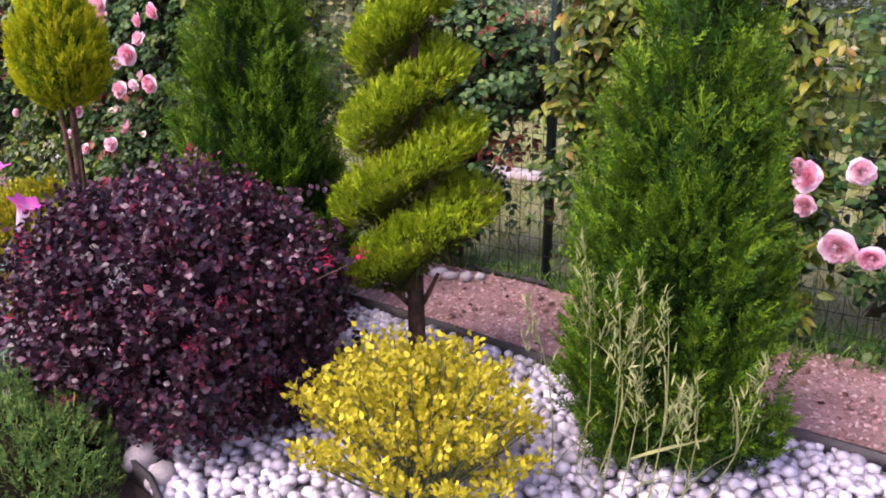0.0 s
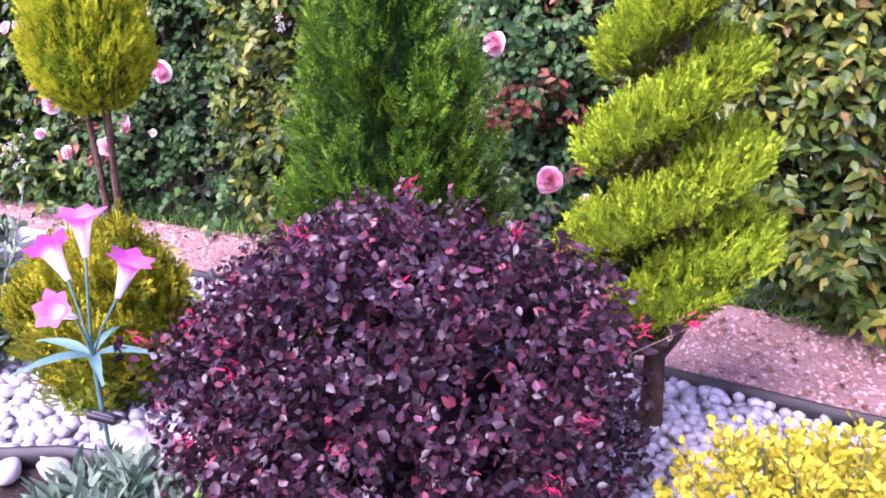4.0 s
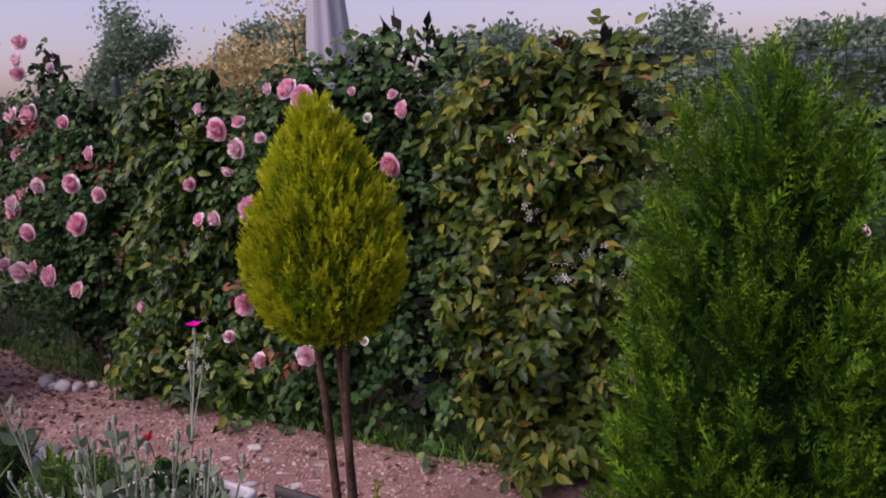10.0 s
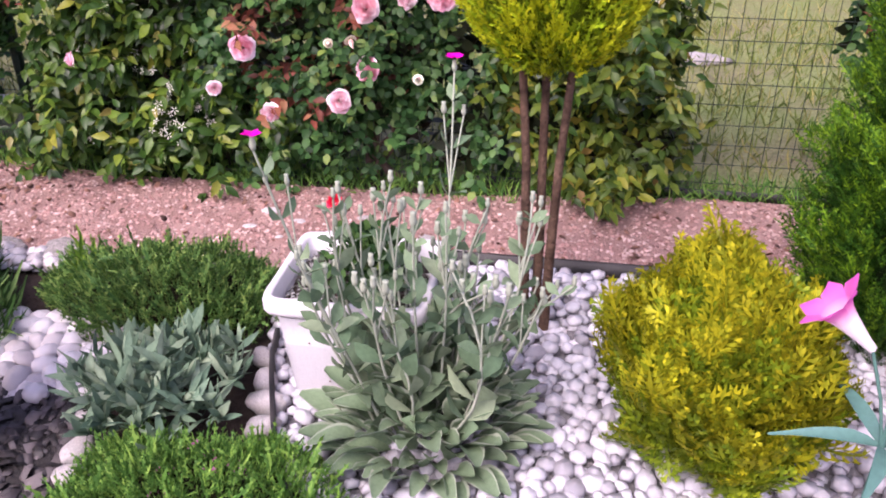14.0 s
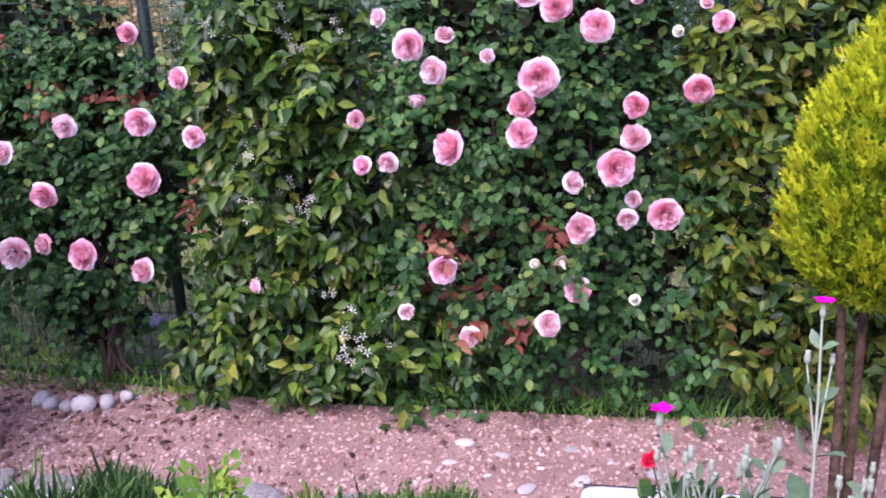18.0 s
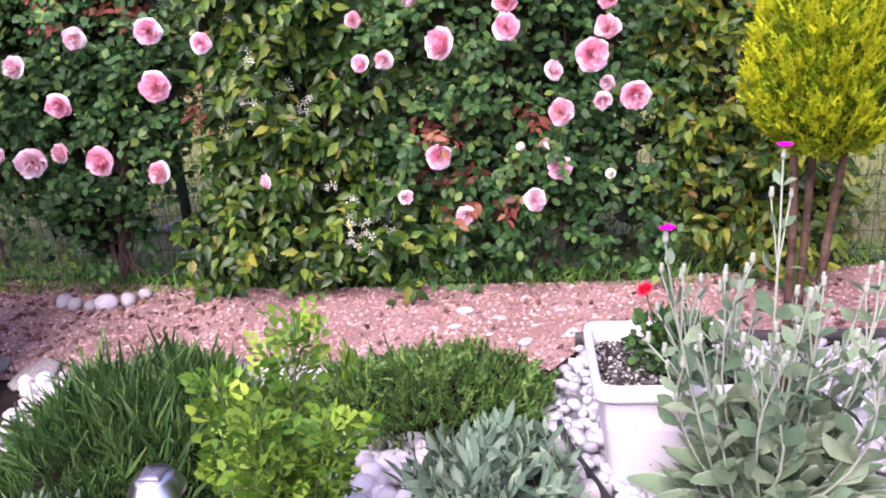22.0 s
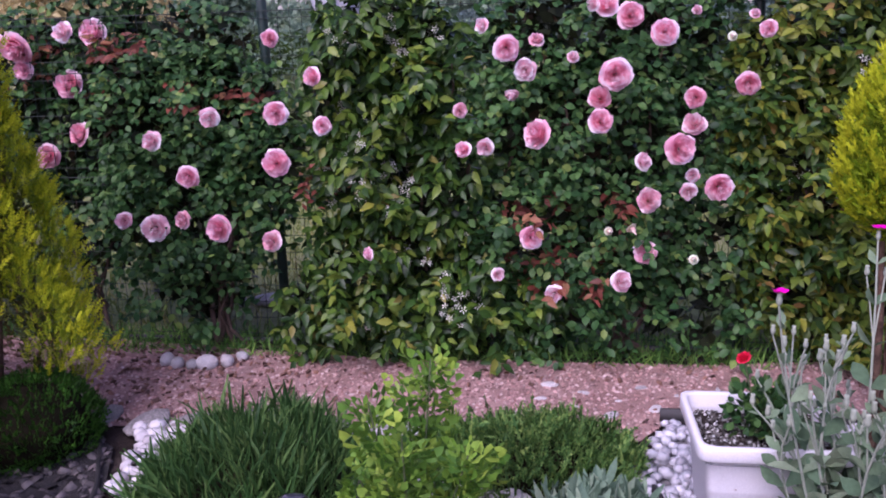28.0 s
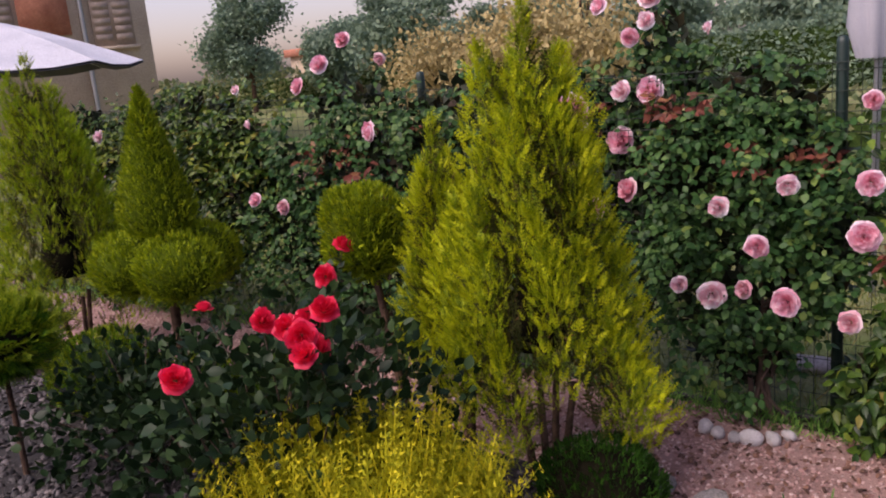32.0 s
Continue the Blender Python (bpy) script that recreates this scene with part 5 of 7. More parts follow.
def standard(x, y):
    """A clipped egg-shaped head on three close bare trunks."""
    ob = thing("standard_topiary", x, y, 0, "lime green conifer clipped to an egg on three bare trunks", "topiary")
    r = np.random.default_rng(33)
    n = 8500
    z0, h = 0.73, 0.57
    prof = lambda q: 0.178 * np.sin(np.pi * np.clip(q, 0, 1) ** 0.6) ** 0.82
    t = r.random(n)
    a = r.uniform(0, 6.28, n)
    k = 1 - 0.12 * r.random(n) ** 1.5
    rad = prof(t) * k * (1 + 0.04 * np.sin(5 * a + 7 * t) + 0.04 * np.sin(3 * a - 11 * t))
    P = np.stack([rad * np.cos(a), rad * np.sin(a), z0 + t * h], 1)
    N = np.stack([np.cos(a), np.sin(a), 1.4 * t - 0.6], 1)
    clipped(ob, P, N, 34, (0.028, 0.048), "thuja_lime", "thuja_mid", up=0.9, fresh=0.75)
    # Tufts in the yellow tone: lit tips painted by colour.
    P, A, k = clumped(P[:560] * np.array([1.02, 1.02, 1.0]), N[:560] * 0.6 + np.array([0, 0, 1.0]), 12, 0.075, 0.013, r, 0.3)
    V, F = strew(SHOOT, P, turns(len(P), r, A, 0.15), r.uniform(0.026, 0.044, len(P)))
    part("plume", mesh_np("plume", V, [F], M["thuja_yellow"]), ob, "", "stuff")
    v, f = lathe([(0.002, z0 + 0.02)] + [(float(prof(q)) * 0.86, z0 + q * h) for q in np.linspace(0.06, 0.95, 10)] + [(0.002, z0 + h * 0.97)], 14)
    part("inner_branch", mesh_np("inner_branch", v, [f], M["olive_twigs"]), ob)
    for dx, dy, lean in ((-0.03, 0.01, 0.0), (0.025, -0.01, 0.0), (0.0, 0.035, -0.01)):
        v, f = tube([(dx, dy, -0.04), (dx * 1.2, dy, 0.25), (dx * 1.5 + lean * 0.5, dy, 0.5), (dx * 2.4 + lean, dy, 0.84)], [0.015, 0.0125, 0.011, 0.009], 8)
        part("trunk", mesh_np("trunk", v, [f], M["bark"]), ob)


standard(-3.325, 2.02)
g = thing("golden_thuja", -2.93, 1.57, 0, "rounded dwarf thuja with golden yellow fans", "conifer")


def fan_bush(ob, centre, radii, n, seed, size, outer, inner, tmpl, up=0.5, out=0.9, split=0.35, core=0.72, lumps=0.07):
    """A bush of flat fans that lie over one another like shingles, golden above and greener below."""
    r = np.random.default_rng(seed)
    c, R = np.asarray(centre), np.asarray(radii)
    d = r.normal(size=(n, 3))
    d /= np.linalg.norm(d, axis=1)[:, None]
    ph = r.uniform(0, 6.28, 3)
    wob = 1 + lumps * (np.sin(d @ np.array([5, 2, 4.0]) + ph[0]) + np.sin(d @ np.array([-4, 6, 3.0]) + ph[1]) + 0.7 * np.sin(d @ np.array([9, -8, 7.0]) + ph[2]))
    k = (1 - 0.3 * r.random(n) ** 1.4) * wob
    P = c + d * R * k[:, None]
    keep = P[:, 2] > 0.02
    P, d, k = P[keep], d[keep], k[keep]
    n = len(P)
    side = np.cross(d, np.array([0.1, 0.05, 1.0])) + r.normal(size=(n, 3)) * 0.45
    A = d * out + np.array([0, 0, up]) + side * (r.normal(size=n) * 0.45)[:, None]
    T = turns(n, r, A, 0.18, side)
    # Deeper and lower fans take the inner tone.
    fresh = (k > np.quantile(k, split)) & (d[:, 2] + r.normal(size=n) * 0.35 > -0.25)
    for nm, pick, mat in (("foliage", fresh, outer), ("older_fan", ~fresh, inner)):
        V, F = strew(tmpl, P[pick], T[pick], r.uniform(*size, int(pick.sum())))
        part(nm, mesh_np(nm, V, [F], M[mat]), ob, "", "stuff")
    # Almost black ellipsoid behind the fans: shade as a colour.
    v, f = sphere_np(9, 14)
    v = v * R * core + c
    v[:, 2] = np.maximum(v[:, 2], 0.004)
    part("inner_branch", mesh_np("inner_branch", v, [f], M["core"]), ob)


fan_bush(g, (0, 0, 0.22), (0.20, 0.19, 0.23), 2300, 35, (0.06, 0.11), "thuja_gold", "thuja_mid", fern_tmpl(), 0.75, 0.38, 0.45, lumps=0.09)


def flame(name, x, y, height, radius, mat, label, seed, plumes=40, per=210, base=0.12, trunks=4, inner="thuja_mid", wide=0.075, tip="thuja_yellow"):
    """A loose golden conifer made of upright plumes on several bare trunks."""
    r = np.random.default_rng(seed)
    ob = thing(name, x, y, 0, label, "conifer")
    Ps, As, Ks = [], [], []
    rows = []
    for i in range(plumes):
        u = (i + 0.5) / plumes
        z0 = base + (height - base) * 0.66 * u ** 1.15
        zr = (z0 - base) / (height - base)
        rows.append((i * 2.399 + r.uniform(-0.35, 0.35), radius * (0.8 + 0.2 * min(1, zr / 0.15)) * (1 - zr) ** 1.05 * r.uniform(0.72, 1.04), z0, (height - base) * r.uniform(0.26, 0.42) * (1 - 0.3 * zr), 1.0))
    rows += [(0.3, 0.02, height * 0.6, height * 0.4, 0.9), (0.2, radius * 0.32, height * 0.58, height * 0.33, 0.85), (3.0, radius * 0.25, height * 0.56, height * 0.31, 0.85), (4.4, radius * 0.25, height * 0.5, height * 0.34, 0.9)]
    for a, rr, z0, L, fat in rows:
        t = r.random(per) ** 0.85
        w = fat * wide * np.sin(np.pi * np.clip(0.2 + 0.78 * t, 0, 1)) * r.uniform(0.85, 1.15) * (1 + 0.3 * np.sin(t * 19 + a * 7))
        b = r.uniform(0, 6.28, per)
        q = np.sqrt(r.random(per))
        pull = 1 + 0.15 * np.sin(np.pi * t)
        cx, cy = rr * math.cos(a) * pull + 0.02 * np.sin(5 * t + a), rr * math.sin(a) * pull + 0.02 * np.cos(4 * t + a)
        Ps.append(np.stack([cx + w * q * np.cos(b), cy + w * q * np.sin(b), z0 + t * L], 1))
        As.append(np.stack([0.55 * np.cos(b) * q + 0.25 * math.cos(a), 0.55 * np.sin(b) * q + 0.25 * math.sin(a), np.full(per, 1.0)], 1))
        # Tone by depth: insides dark like shaded gaps, outer edges yellow as if lit.
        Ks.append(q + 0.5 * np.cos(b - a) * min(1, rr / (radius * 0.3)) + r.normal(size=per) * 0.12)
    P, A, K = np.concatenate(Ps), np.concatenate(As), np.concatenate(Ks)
    # Dull fronds pulled inward: shade inside the plumes, put into colour.
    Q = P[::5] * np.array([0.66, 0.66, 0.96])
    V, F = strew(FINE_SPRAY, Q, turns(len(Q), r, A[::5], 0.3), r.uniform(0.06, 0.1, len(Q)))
    part("old_foliage", mesh_np("old_foliage", V, [F], M["shaded_old_frond"]), ob, "", "stuff")
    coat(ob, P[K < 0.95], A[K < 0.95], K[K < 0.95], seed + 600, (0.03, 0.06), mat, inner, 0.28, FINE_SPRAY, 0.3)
    # Outer edges: golden tips, brightened further to look lit.
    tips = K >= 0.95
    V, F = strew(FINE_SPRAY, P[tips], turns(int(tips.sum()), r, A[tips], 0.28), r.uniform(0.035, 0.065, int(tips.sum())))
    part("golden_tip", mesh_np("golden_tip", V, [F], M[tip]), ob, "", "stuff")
    # Near-black cone in the middle, a painted stand-in for shade.
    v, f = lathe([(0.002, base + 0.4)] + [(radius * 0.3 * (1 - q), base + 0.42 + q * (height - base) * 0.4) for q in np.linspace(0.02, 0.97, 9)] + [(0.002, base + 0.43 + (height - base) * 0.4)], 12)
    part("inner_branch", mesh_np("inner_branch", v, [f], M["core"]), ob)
    for i in range(trunks):
        a = i * 1.7
        v, f = tube([(0.06 * math.cos(a), 0.06 * math.sin(a), -0.04), (0.07 * math.cos(a), 0.07 * math.sin(a), base), (0.12 * math.cos(a), 0.12 * math.sin(a), base + 0.3)], [0.018, 0.015, 0.012], 7)
        part("trunk", mesh_np("trunk", v, [f], M["bark"]), ob)
    return ob


flame("golden_cypress", -6.27, 2.1, 1.72, 0.4, "cypress", "tall golden conifer of upright plumes on bare trunks", 41, 32, 420, wide=0.084)
flame("golden_cypress", -6.75, 2.2, 1.36, 0.2, "cypress", "smaller yellow-green conifer of upright plumes", 40, 18, 300, 0.15, 2, wide=0.07)
flame("green_cypress", -9.45, 2.1, 1.8, 0.5, "cypress", "tall yellow-green conifer of upright plumes", 42, 32, 300, wide=0.092, tip="thuja_lime")


def tiered(x, y):
    ob = thing("tiered_topiary", x, y, 0, "green conifer clipped to a cone above three balls", "topiary")
    r = np.random.default_rng(43)
    n = 3400
    t, a = r.random(n) ** 1.25, r.uniform(0, 6.28, n)
    prof = lambda q: 0.22 * (1 - q) ** 0.9 * (0.45 + 0.55 * np.minimum(1, q / 0.16) ** 0.6)
    P = np.stack([prof(t) * np.cos(a), prof(t) * np.sin(a), 0.84 + t * 0.72], 1)
    clipped(ob, P, np.stack([np.cos(a), np.sin(a), 0.3 * np.ones(n)], 1), 44, (0.03, 0.05), "cypress", "thuja_mid", "top_cone", 0.8, 0.6, "clipped cone of yellow-green foliage")
    v, f = lathe([(0.002, 0.85)] + [(float(prof(q)) * 0.86, 0.85 + q * 0.70) for q in np.linspace(0.02, 0.96, 9)] + [(0.002, 1.54)], 14)
    part("inner_branch", mesh_np("inner_branch", v, [f], M["olive_twigs"]), ob)
    for i, (dx, dy) in enumerate(((-0.18, -0.08), (0.17, -0.05), (0.02, 0.2))):
        clipped_ball(ob, (dx, dy, 0.68), (0.21, 0.2, 0.17), 2100, 45 + 3 * i, (0.03, 0.05), "cypress", "thuja_mid", label="clipped ball of yellow-green foliage")
    v, f = tube([(0, 0, -0.05), (0, 0, 0.9)], [0.03, 0.02], 8)
    part("trunk", mesh_np("trunk", v, [f], M["bark"]), ob)


tiered(-8.45, 2.1)
pm = thing("pompom_topiary", -7.12, 2.15, 0, "conifer clipped to a ball on a leaning trunk", "topiary")
clipped_ball(pm, (0, 0, 0.9), (0.15, 0.15, 0.19), 3200, 47, (0.03, 0.052), "cypress", "thuja_mid", square=0.75)
v, f = tube([(0.16, 0.0, -0.04), (0.1, 0, 0.4), (0.02, 0, 0.85)], [0.022, 0.018, 0.014], 8)
part("trunk", mesh_np("trunk", v, [f], M["bark"]), pm)
dk = thing("dwarf_conifer", -6.02, 2.0, 0, "low dark green dwarf conifer cushion on slate mulch", "conifer")
clipped_ball(dk, (0, 0, 0.08), (0.22, 0.21, 0.17), 3400, 48, (0.025, 0.04), "thuja_dark", "thuja_dark", "foliage", core="core")
lowg = thing("dwarf_conifer", -8.6, 1.75, 0, "low bright green dwarf conifer cushion", "conifer")
clipped_ball(lowg, (0, 0, 0.18), (0.28, 0.25, 0.22), 3400, 49, (0.03, 0.05), "thuja_mid", "thuja_green", "foliage", core="dark_core")
gf = thing("golden_juniper", -6.3, 1.12, 0, "spreading golden juniper with feathery shoot tips", "conifer")
fan_bush(gf, (0, 0, 0.27), (0.37, 0.33, 0.22), 3200, 50, (0.11, 0.23), "juniper", "thuja_gold", FEATHER, 0.9, 0.75, 0.3, lumps=0.1)


def shrub_leaves(ob, centre, radii, mat, n, size, tmpl, seed, depth=0.35, up=0.3, name="foliage"):
    r = np.random.default_rng(seed)
    d = r.normal(size=(n, 3))
    d /= np.linalg.norm(d, axis=1)[:, None]
    ph = r.uniform(0, 6.28, 3)
    wob = 1 + 0.07 * (np.sin(d @ np.array([5, 2, 3.0]) + ph[0]) + np.sin(d @ np.array([-3, 6, 2.0]) + ph[1]) + np.sin(d @ np.array([8, 5, -7.0]) + ph[2]))
    P = np.asarray(centre) + d * np.asarray(radii) * ((1 - depth * r.random(n) ** 1.3) * wob)[:, None]
    P = P[P[:, 2] > 0.01]
    dd = (P - np.asarray(centre)) / np.asarray(radii)
    V, F = strew(tmpl, P, turns(len(P), r, dd + np.array([0, 0, up]), 0.65), r.uniform(*size, len(P)))
    part(name, mesh_np(name, V, [F], M[mat]), ob, "", "stuff")


def twigs(ob, foot, centre, radii, n, seed, mat="stem", r0=0.006, name="twig"):
    r = np.random.default_rng(seed)
    for i in range(n):
        d = r.normal(size=3)
        d[2] = abs(d[2])
        d /= np.linalg.norm(d)
        e = np.asarray(centre) + d * np.asarray(radii) * r.uniform(0.8, 1.0)
        s = np.asarray(foot) + r.normal(size=3) * np.array([0.03, 0.03, 0.0])
        m = (s + e) / 2 + r.normal(size=3) * 0.03
        v, f = tube([s, m, e], [r0, r0 * 0.7, r0 * 0.35], 5)
        part(name, mesh_np(name, v, [f], M[mat]), ob)


lo = thing("loropetalum", -1.91, 1.44, 0, "rounded purple-leaved loropetalum shrub with magenta ribbon flowers", "shrub")
rl_ = np.random.default_rng(51)
shoots_, tips_ = [], []
for i in range(1500):
    dz, da = rl_.uniform(-0.62, 1.0), rl_.uniform(0, 6.28)
    d = np.array([math.sqrt(1 - dz * dz) * math.cos(da), math.sqrt(1 - dz * dz) * math.sin(da), dz])
    tip = np.array([0, 0, 0.32]) + np.sign(d) * np.abs(d) ** 0.84 * np.array([0.48, 0.44, 0.40]) * (1 + 0.05 * math.sin(7 * d[0] + 2) + 0.05 * math.sin(8 * d[1]) + rl_.normal() * 0.035)
    lean = d + rl_.normal(size=3) * 0.45 + np.array([0, 0, 0.25])
    lean /= np.linalg.norm(lean)
    k = 17
    t = np.linspace(0, 1, k)
    P = tip - lean * ((1 - t) * 0.17)[:, None] + rl_.normal(size=(k, 3)) * 0.004
    if P[:, 2].min() < 0.02:
        continue
    b = np.arange(k) * 2.4 + i
    e1 = np.cross(lean, np.array([0.3, 0.2, 1.0]))
    e1 /= np.linalg.norm(e1)
    e2 = np.cross(lean, e1)
    A = e1 * np.cos(b)[:, None] + e2 * np.sin(b)[:, None] + lean * 0.5
    shoots_.append(strew(OVAL, P, turns(k, rl_, A, 0.25), rl_.uniform(0.018, 0.034, k) * (1.1 - 0.45 * t)))
    tips_.append(tip)
V, F = join(*shoots_)
part("foliage", mesh_np("foliage", V, [F], M["purple"]), lo, "", "stuff")
# Dark ellipsoid within the shoots, its colour standing for shade.
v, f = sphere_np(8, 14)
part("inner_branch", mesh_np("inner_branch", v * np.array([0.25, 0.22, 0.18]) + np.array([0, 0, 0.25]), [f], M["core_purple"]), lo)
twigs(lo, (0, 0, 0), (0, 0, 0.3), (0.44, 0.41, 0.34), 26, 52, "stem", 0.004)
for j in range(0, len(tips_), 34):
    k = 20
    V, F = strew(SLIM, tips_[j] + rl_.normal(size=(k, 3)) * 0.010, turns(k, rl_, np.broadcast_to(tips_[j] - np.array([0, 0, 0.33]), (k, 3)) * 3, 0.6), rl_.uniform(0.011, 0.02, k))
    part("ribbon_flower", mesh_np("ribbon_flower", V, [F], M["magenta"]), lo)

V, F = join(*[tube([(0.33, 0.03, 0.36), (0.46, 0.08, 0.46), (0.58, 0.13, 0.53)], [0.003, 0.0024, 0.0015], 5)])
long_shoot = part("long_shoot", mesh_np("long_shoot", V, [F], M["stem"]), lo, "long brown side shoot tipped with a red flower")
t = np.linspace(0.1, 0.95, 13)[:, None]
P = np.array([0.33, 0.03, 0.36]) * (1 - t) + np.array([0.58, 0.13, 0.53]) * t
V, F = strew(OVAL, P, turns(13, rl_, np.stack([np.cos(np.arange(13) * 2.4), np.sin(np.arange(13) * 2.4), np.full(13, 0.3)], 1), 0.25), rl_.uniform(0.024, 0.036, 13))
part("leaves", mesh_np("leaves", V, [F], M["purple"]), long_shoot, "", "stuff")
V, F = strew(SLIM, np.array([0.58, 0.13, 0.54]) + rl_.normal(size=(14, 3)) * 0.007, turns(14, rl_, np.broadcast_to(np.array([0.2, -0.6, 0.3]), (14, 3)), 0.7), rl_.uniform(0.018, 0.03, 14))
part("ribbon_flower", mesh_np("ribbon_flower", V, [F], M["magenta"]), long_shoot, "bright red ribbon flower")

eu = thing("euonymus", -1.03, 1.42, 0, "small golden yellow variegated euonymus shrub", "shrub")
re = np.random.default_rng(54)
sprigs = []
for i in range(84):
    a, q = i * 2.4, math.sqrt((i + 0.5) / 84)
    tip = np.array([0.32 * q * math.cos(a), 0.29 * q * math.sin(a), (0.42 - 0.2 * q * q) * re.uniform(0.75, 1.05)])
    v, f = tube([(0.04 * math.cos(a), 0.04 * math.sin(a), 0), tip * np.array([0.6, 0.6, 0.5]), tip], [0.004, 0.003, 0.002], 5)
    part("stem", mesh_np("stem", v, [f], M["green_stem"]), eu)
    k = 96
    t = 0.5 + 0.55 * re.random(k) ** 0.45
    b = re.uniform(0, 6.28, k)
    P = tip[None] * t[:, None] + np.stack([np.cos(b), np.sin(b), re.normal(size=k) * 0.6], 1) * re.uniform(0.008, 0.03, (k, 1))
    V, F = strew(OVAL, P, turns(k, re, np.stack([np.cos(b), np.sin(b), 0.5 + 0.5 * t], 1), 0.35), re.uniform(0.012, 0.021, k))
    sprigs.append((V, F))


V, F = join(*sprigs)
part("foliage", mesh_np("foliage", V, [F], M["yellow_leaf"]), eu, "", "stuff")


def tuft(name, x, y, label, mat, n, size, spread, seed, tmpl=SLIM, category="herb", up=1.0, rad=0.06, z=0.0, rise=0.0):
    """A clump of blades that fan out from the ground. rise: leaves also start up the shoots."""
    r = np.random.default_rng(seed)
    ob = thing(name, x, y, z, label, category)
    a, q = r.uniform(0, 6.28, n), np.sqrt(r.random(n))
    P = np.stack([q * rad * np.cos(a), q * rad * np.sin(a), r.random(n) * rise * (1 - 0.6 * q)], 1)
    A = np.stack([np.cos(a) * q * spread, np.sin(a) * q * spread, np.full(n, up)], 1)
    V, F = strew(tmpl, P, turns(n, r, A, 0.2), r.uniform(*size, n))
    part("foliage", mesh_np("foliage", V, [F], M[mat]), ob, "", "stuff")
    return ob


def sage(x, y, s, seed):
    """A mound of narrow felted sage leaves on short shoots."""
    r = np.random.default_rng(seed)
    ob = thing("sage", x, y, 0, "grey-green sage with long felted leaves", "herb", "sage plants")
    Vs = []
    for i in range(int(46 * s / 0.2)):
        a, q = r.uniform(0, 6.28), math.sqrt(r.random())
        h = s * (0.75 - 0.45 * q) * r.uniform(0.7, 1.1) + 0.02
        tip = np.array([q * s * math.cos(a), q * s * math.sin(a), h])
        k = 15
        t = r.random(k) ** 0.6
        P = tip[None] * (0.45 + 0.55 * t[:, None])
        b = r.uniform(0, 6.28, k)
        A = np.stack([np.cos(b) + 0.5 * q * math.cos(a), np.sin(b) + 0.5 * q * math.sin(a), 0.35 + 1.2 * t], 1)
        Vs.append(strew(leaf_tmpl(0.23, 0.15, 0.28, 4, 1.3), P, turns(k, r, A, 0.2), r.uniform(0.055, 0.10, k)))
    V, F = join(*Vs)
    part("foliage", mesh_np("foliage", V, [F], M["sage"]), ob, "", "stuff")
    twigs(ob, (0, 0, 0), (0, 0, 0.05), (s * 0.8, s * 0.8, s * 0.5), 10, seed + 1, "green_stem", 0.004)


sage(-4.17, 1.52, 0.22, 61)
sage(-5.2, 1.22, 0.2, 62)
sage(-2.44, 1.05, 0.2, 63)


def mound(name, x, y, rx, ry, h, mat, n, size, label, seed, tmpl=NEEDLE, category="herb", up=1.4):
    """A low carpet of small upright shoots."""
    r = np.random.default_rng(seed)
    ob = thing(name, x, y, 0, label, category)
    a, q = r.uniform(0, 6.28, n), np.sqrt(r.random(n))
    ph = r.uniform(0, 6.28, 2)
    top = h * np.sqrt(np.maximum(0, 1 - q ** 2.2)) * (1 + 0.22 * np.sin(9 * q * np.cos(a) + ph[0]) * np.sin(7 * q * np.sin(a) + ph[1]) + 0.16 * np.sin(21 * q * np.cos(a) + ph[1]) * np.sin(19 * q * np.sin(a) + ph[0]))
    P = np.stack([q * rx * np.cos(a) * (1 + 0.12 * np.sin(3 * a + ph[0])), q * ry * np.sin(a) * (1 + 0.14 * np.sin(4 * a + ph[1])), top * (1 - 0.5 * r.random(n) ** 2)], 1)
    A = np.stack([q * np.cos(a) * 0.8, q * np.sin(a) * 0.8, np.full(n, up)], 1)
    V, F = strew(tmpl, P, turns(n, r, A, 0.5), r.uniform(*size, n) * (1 + 0.9 * (r.random(n) < 0.08)))
    part("foliage", mesh_np("foliage", V, [F], M[mat]), ob, "", "stuff")
    # Near-black dome under the carpet, painted as the shade between shoots.
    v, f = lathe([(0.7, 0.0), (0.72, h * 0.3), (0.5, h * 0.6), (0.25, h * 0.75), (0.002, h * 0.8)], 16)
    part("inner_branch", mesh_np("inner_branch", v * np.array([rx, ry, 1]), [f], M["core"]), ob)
    return ob


mound("creeping_rosemary", -4.35, 1.95, 0.36, 0.2, 0.16, "thyme", 4600, (0.022, 0.05), "low dark green creeping herb carpet", 71, SPRIG)
tm = mound("thyme_mat", -3.95, 1.2, 0.34, 0.22, 0.12, "herb", 4600, (0.02, 0.045), "bright green thyme mat with tiny pink flowers", 72, SPRIG)
rt = np.random.default_rng(78)
M["thyme_flower"] = leaf_mat("thyme_petal", [(0, (0.45, 0.12, 0.30)), (1, (0.62, 0.24, 0.45))], patch=9, gain=1.0, warm=(1.0, 1.0, 1.0))
C_ = rt.uniform(-1, 1, size=(9, 2)) * np.array([0.2, 0.13])
P_ = np.repeat(np.c_[C_, np.full(9, 0.125)], 9, axis=0) + rt.normal(size=(81, 3)) * np.array([0.011, 0.011, 0.005])
V, F = strew(SMALL, P_, turns(81, rt, np.broadcast_to(np.array([0, -0.3, 1.0]), (81, 3)), 0.7), rt.uniform(0.006, 0.010, 81))
part("thyme_flower", mesh_np("thyme_flower", V, [F], M["thyme_flower"]), tm, "tiny pink thyme flowers", "stuff")
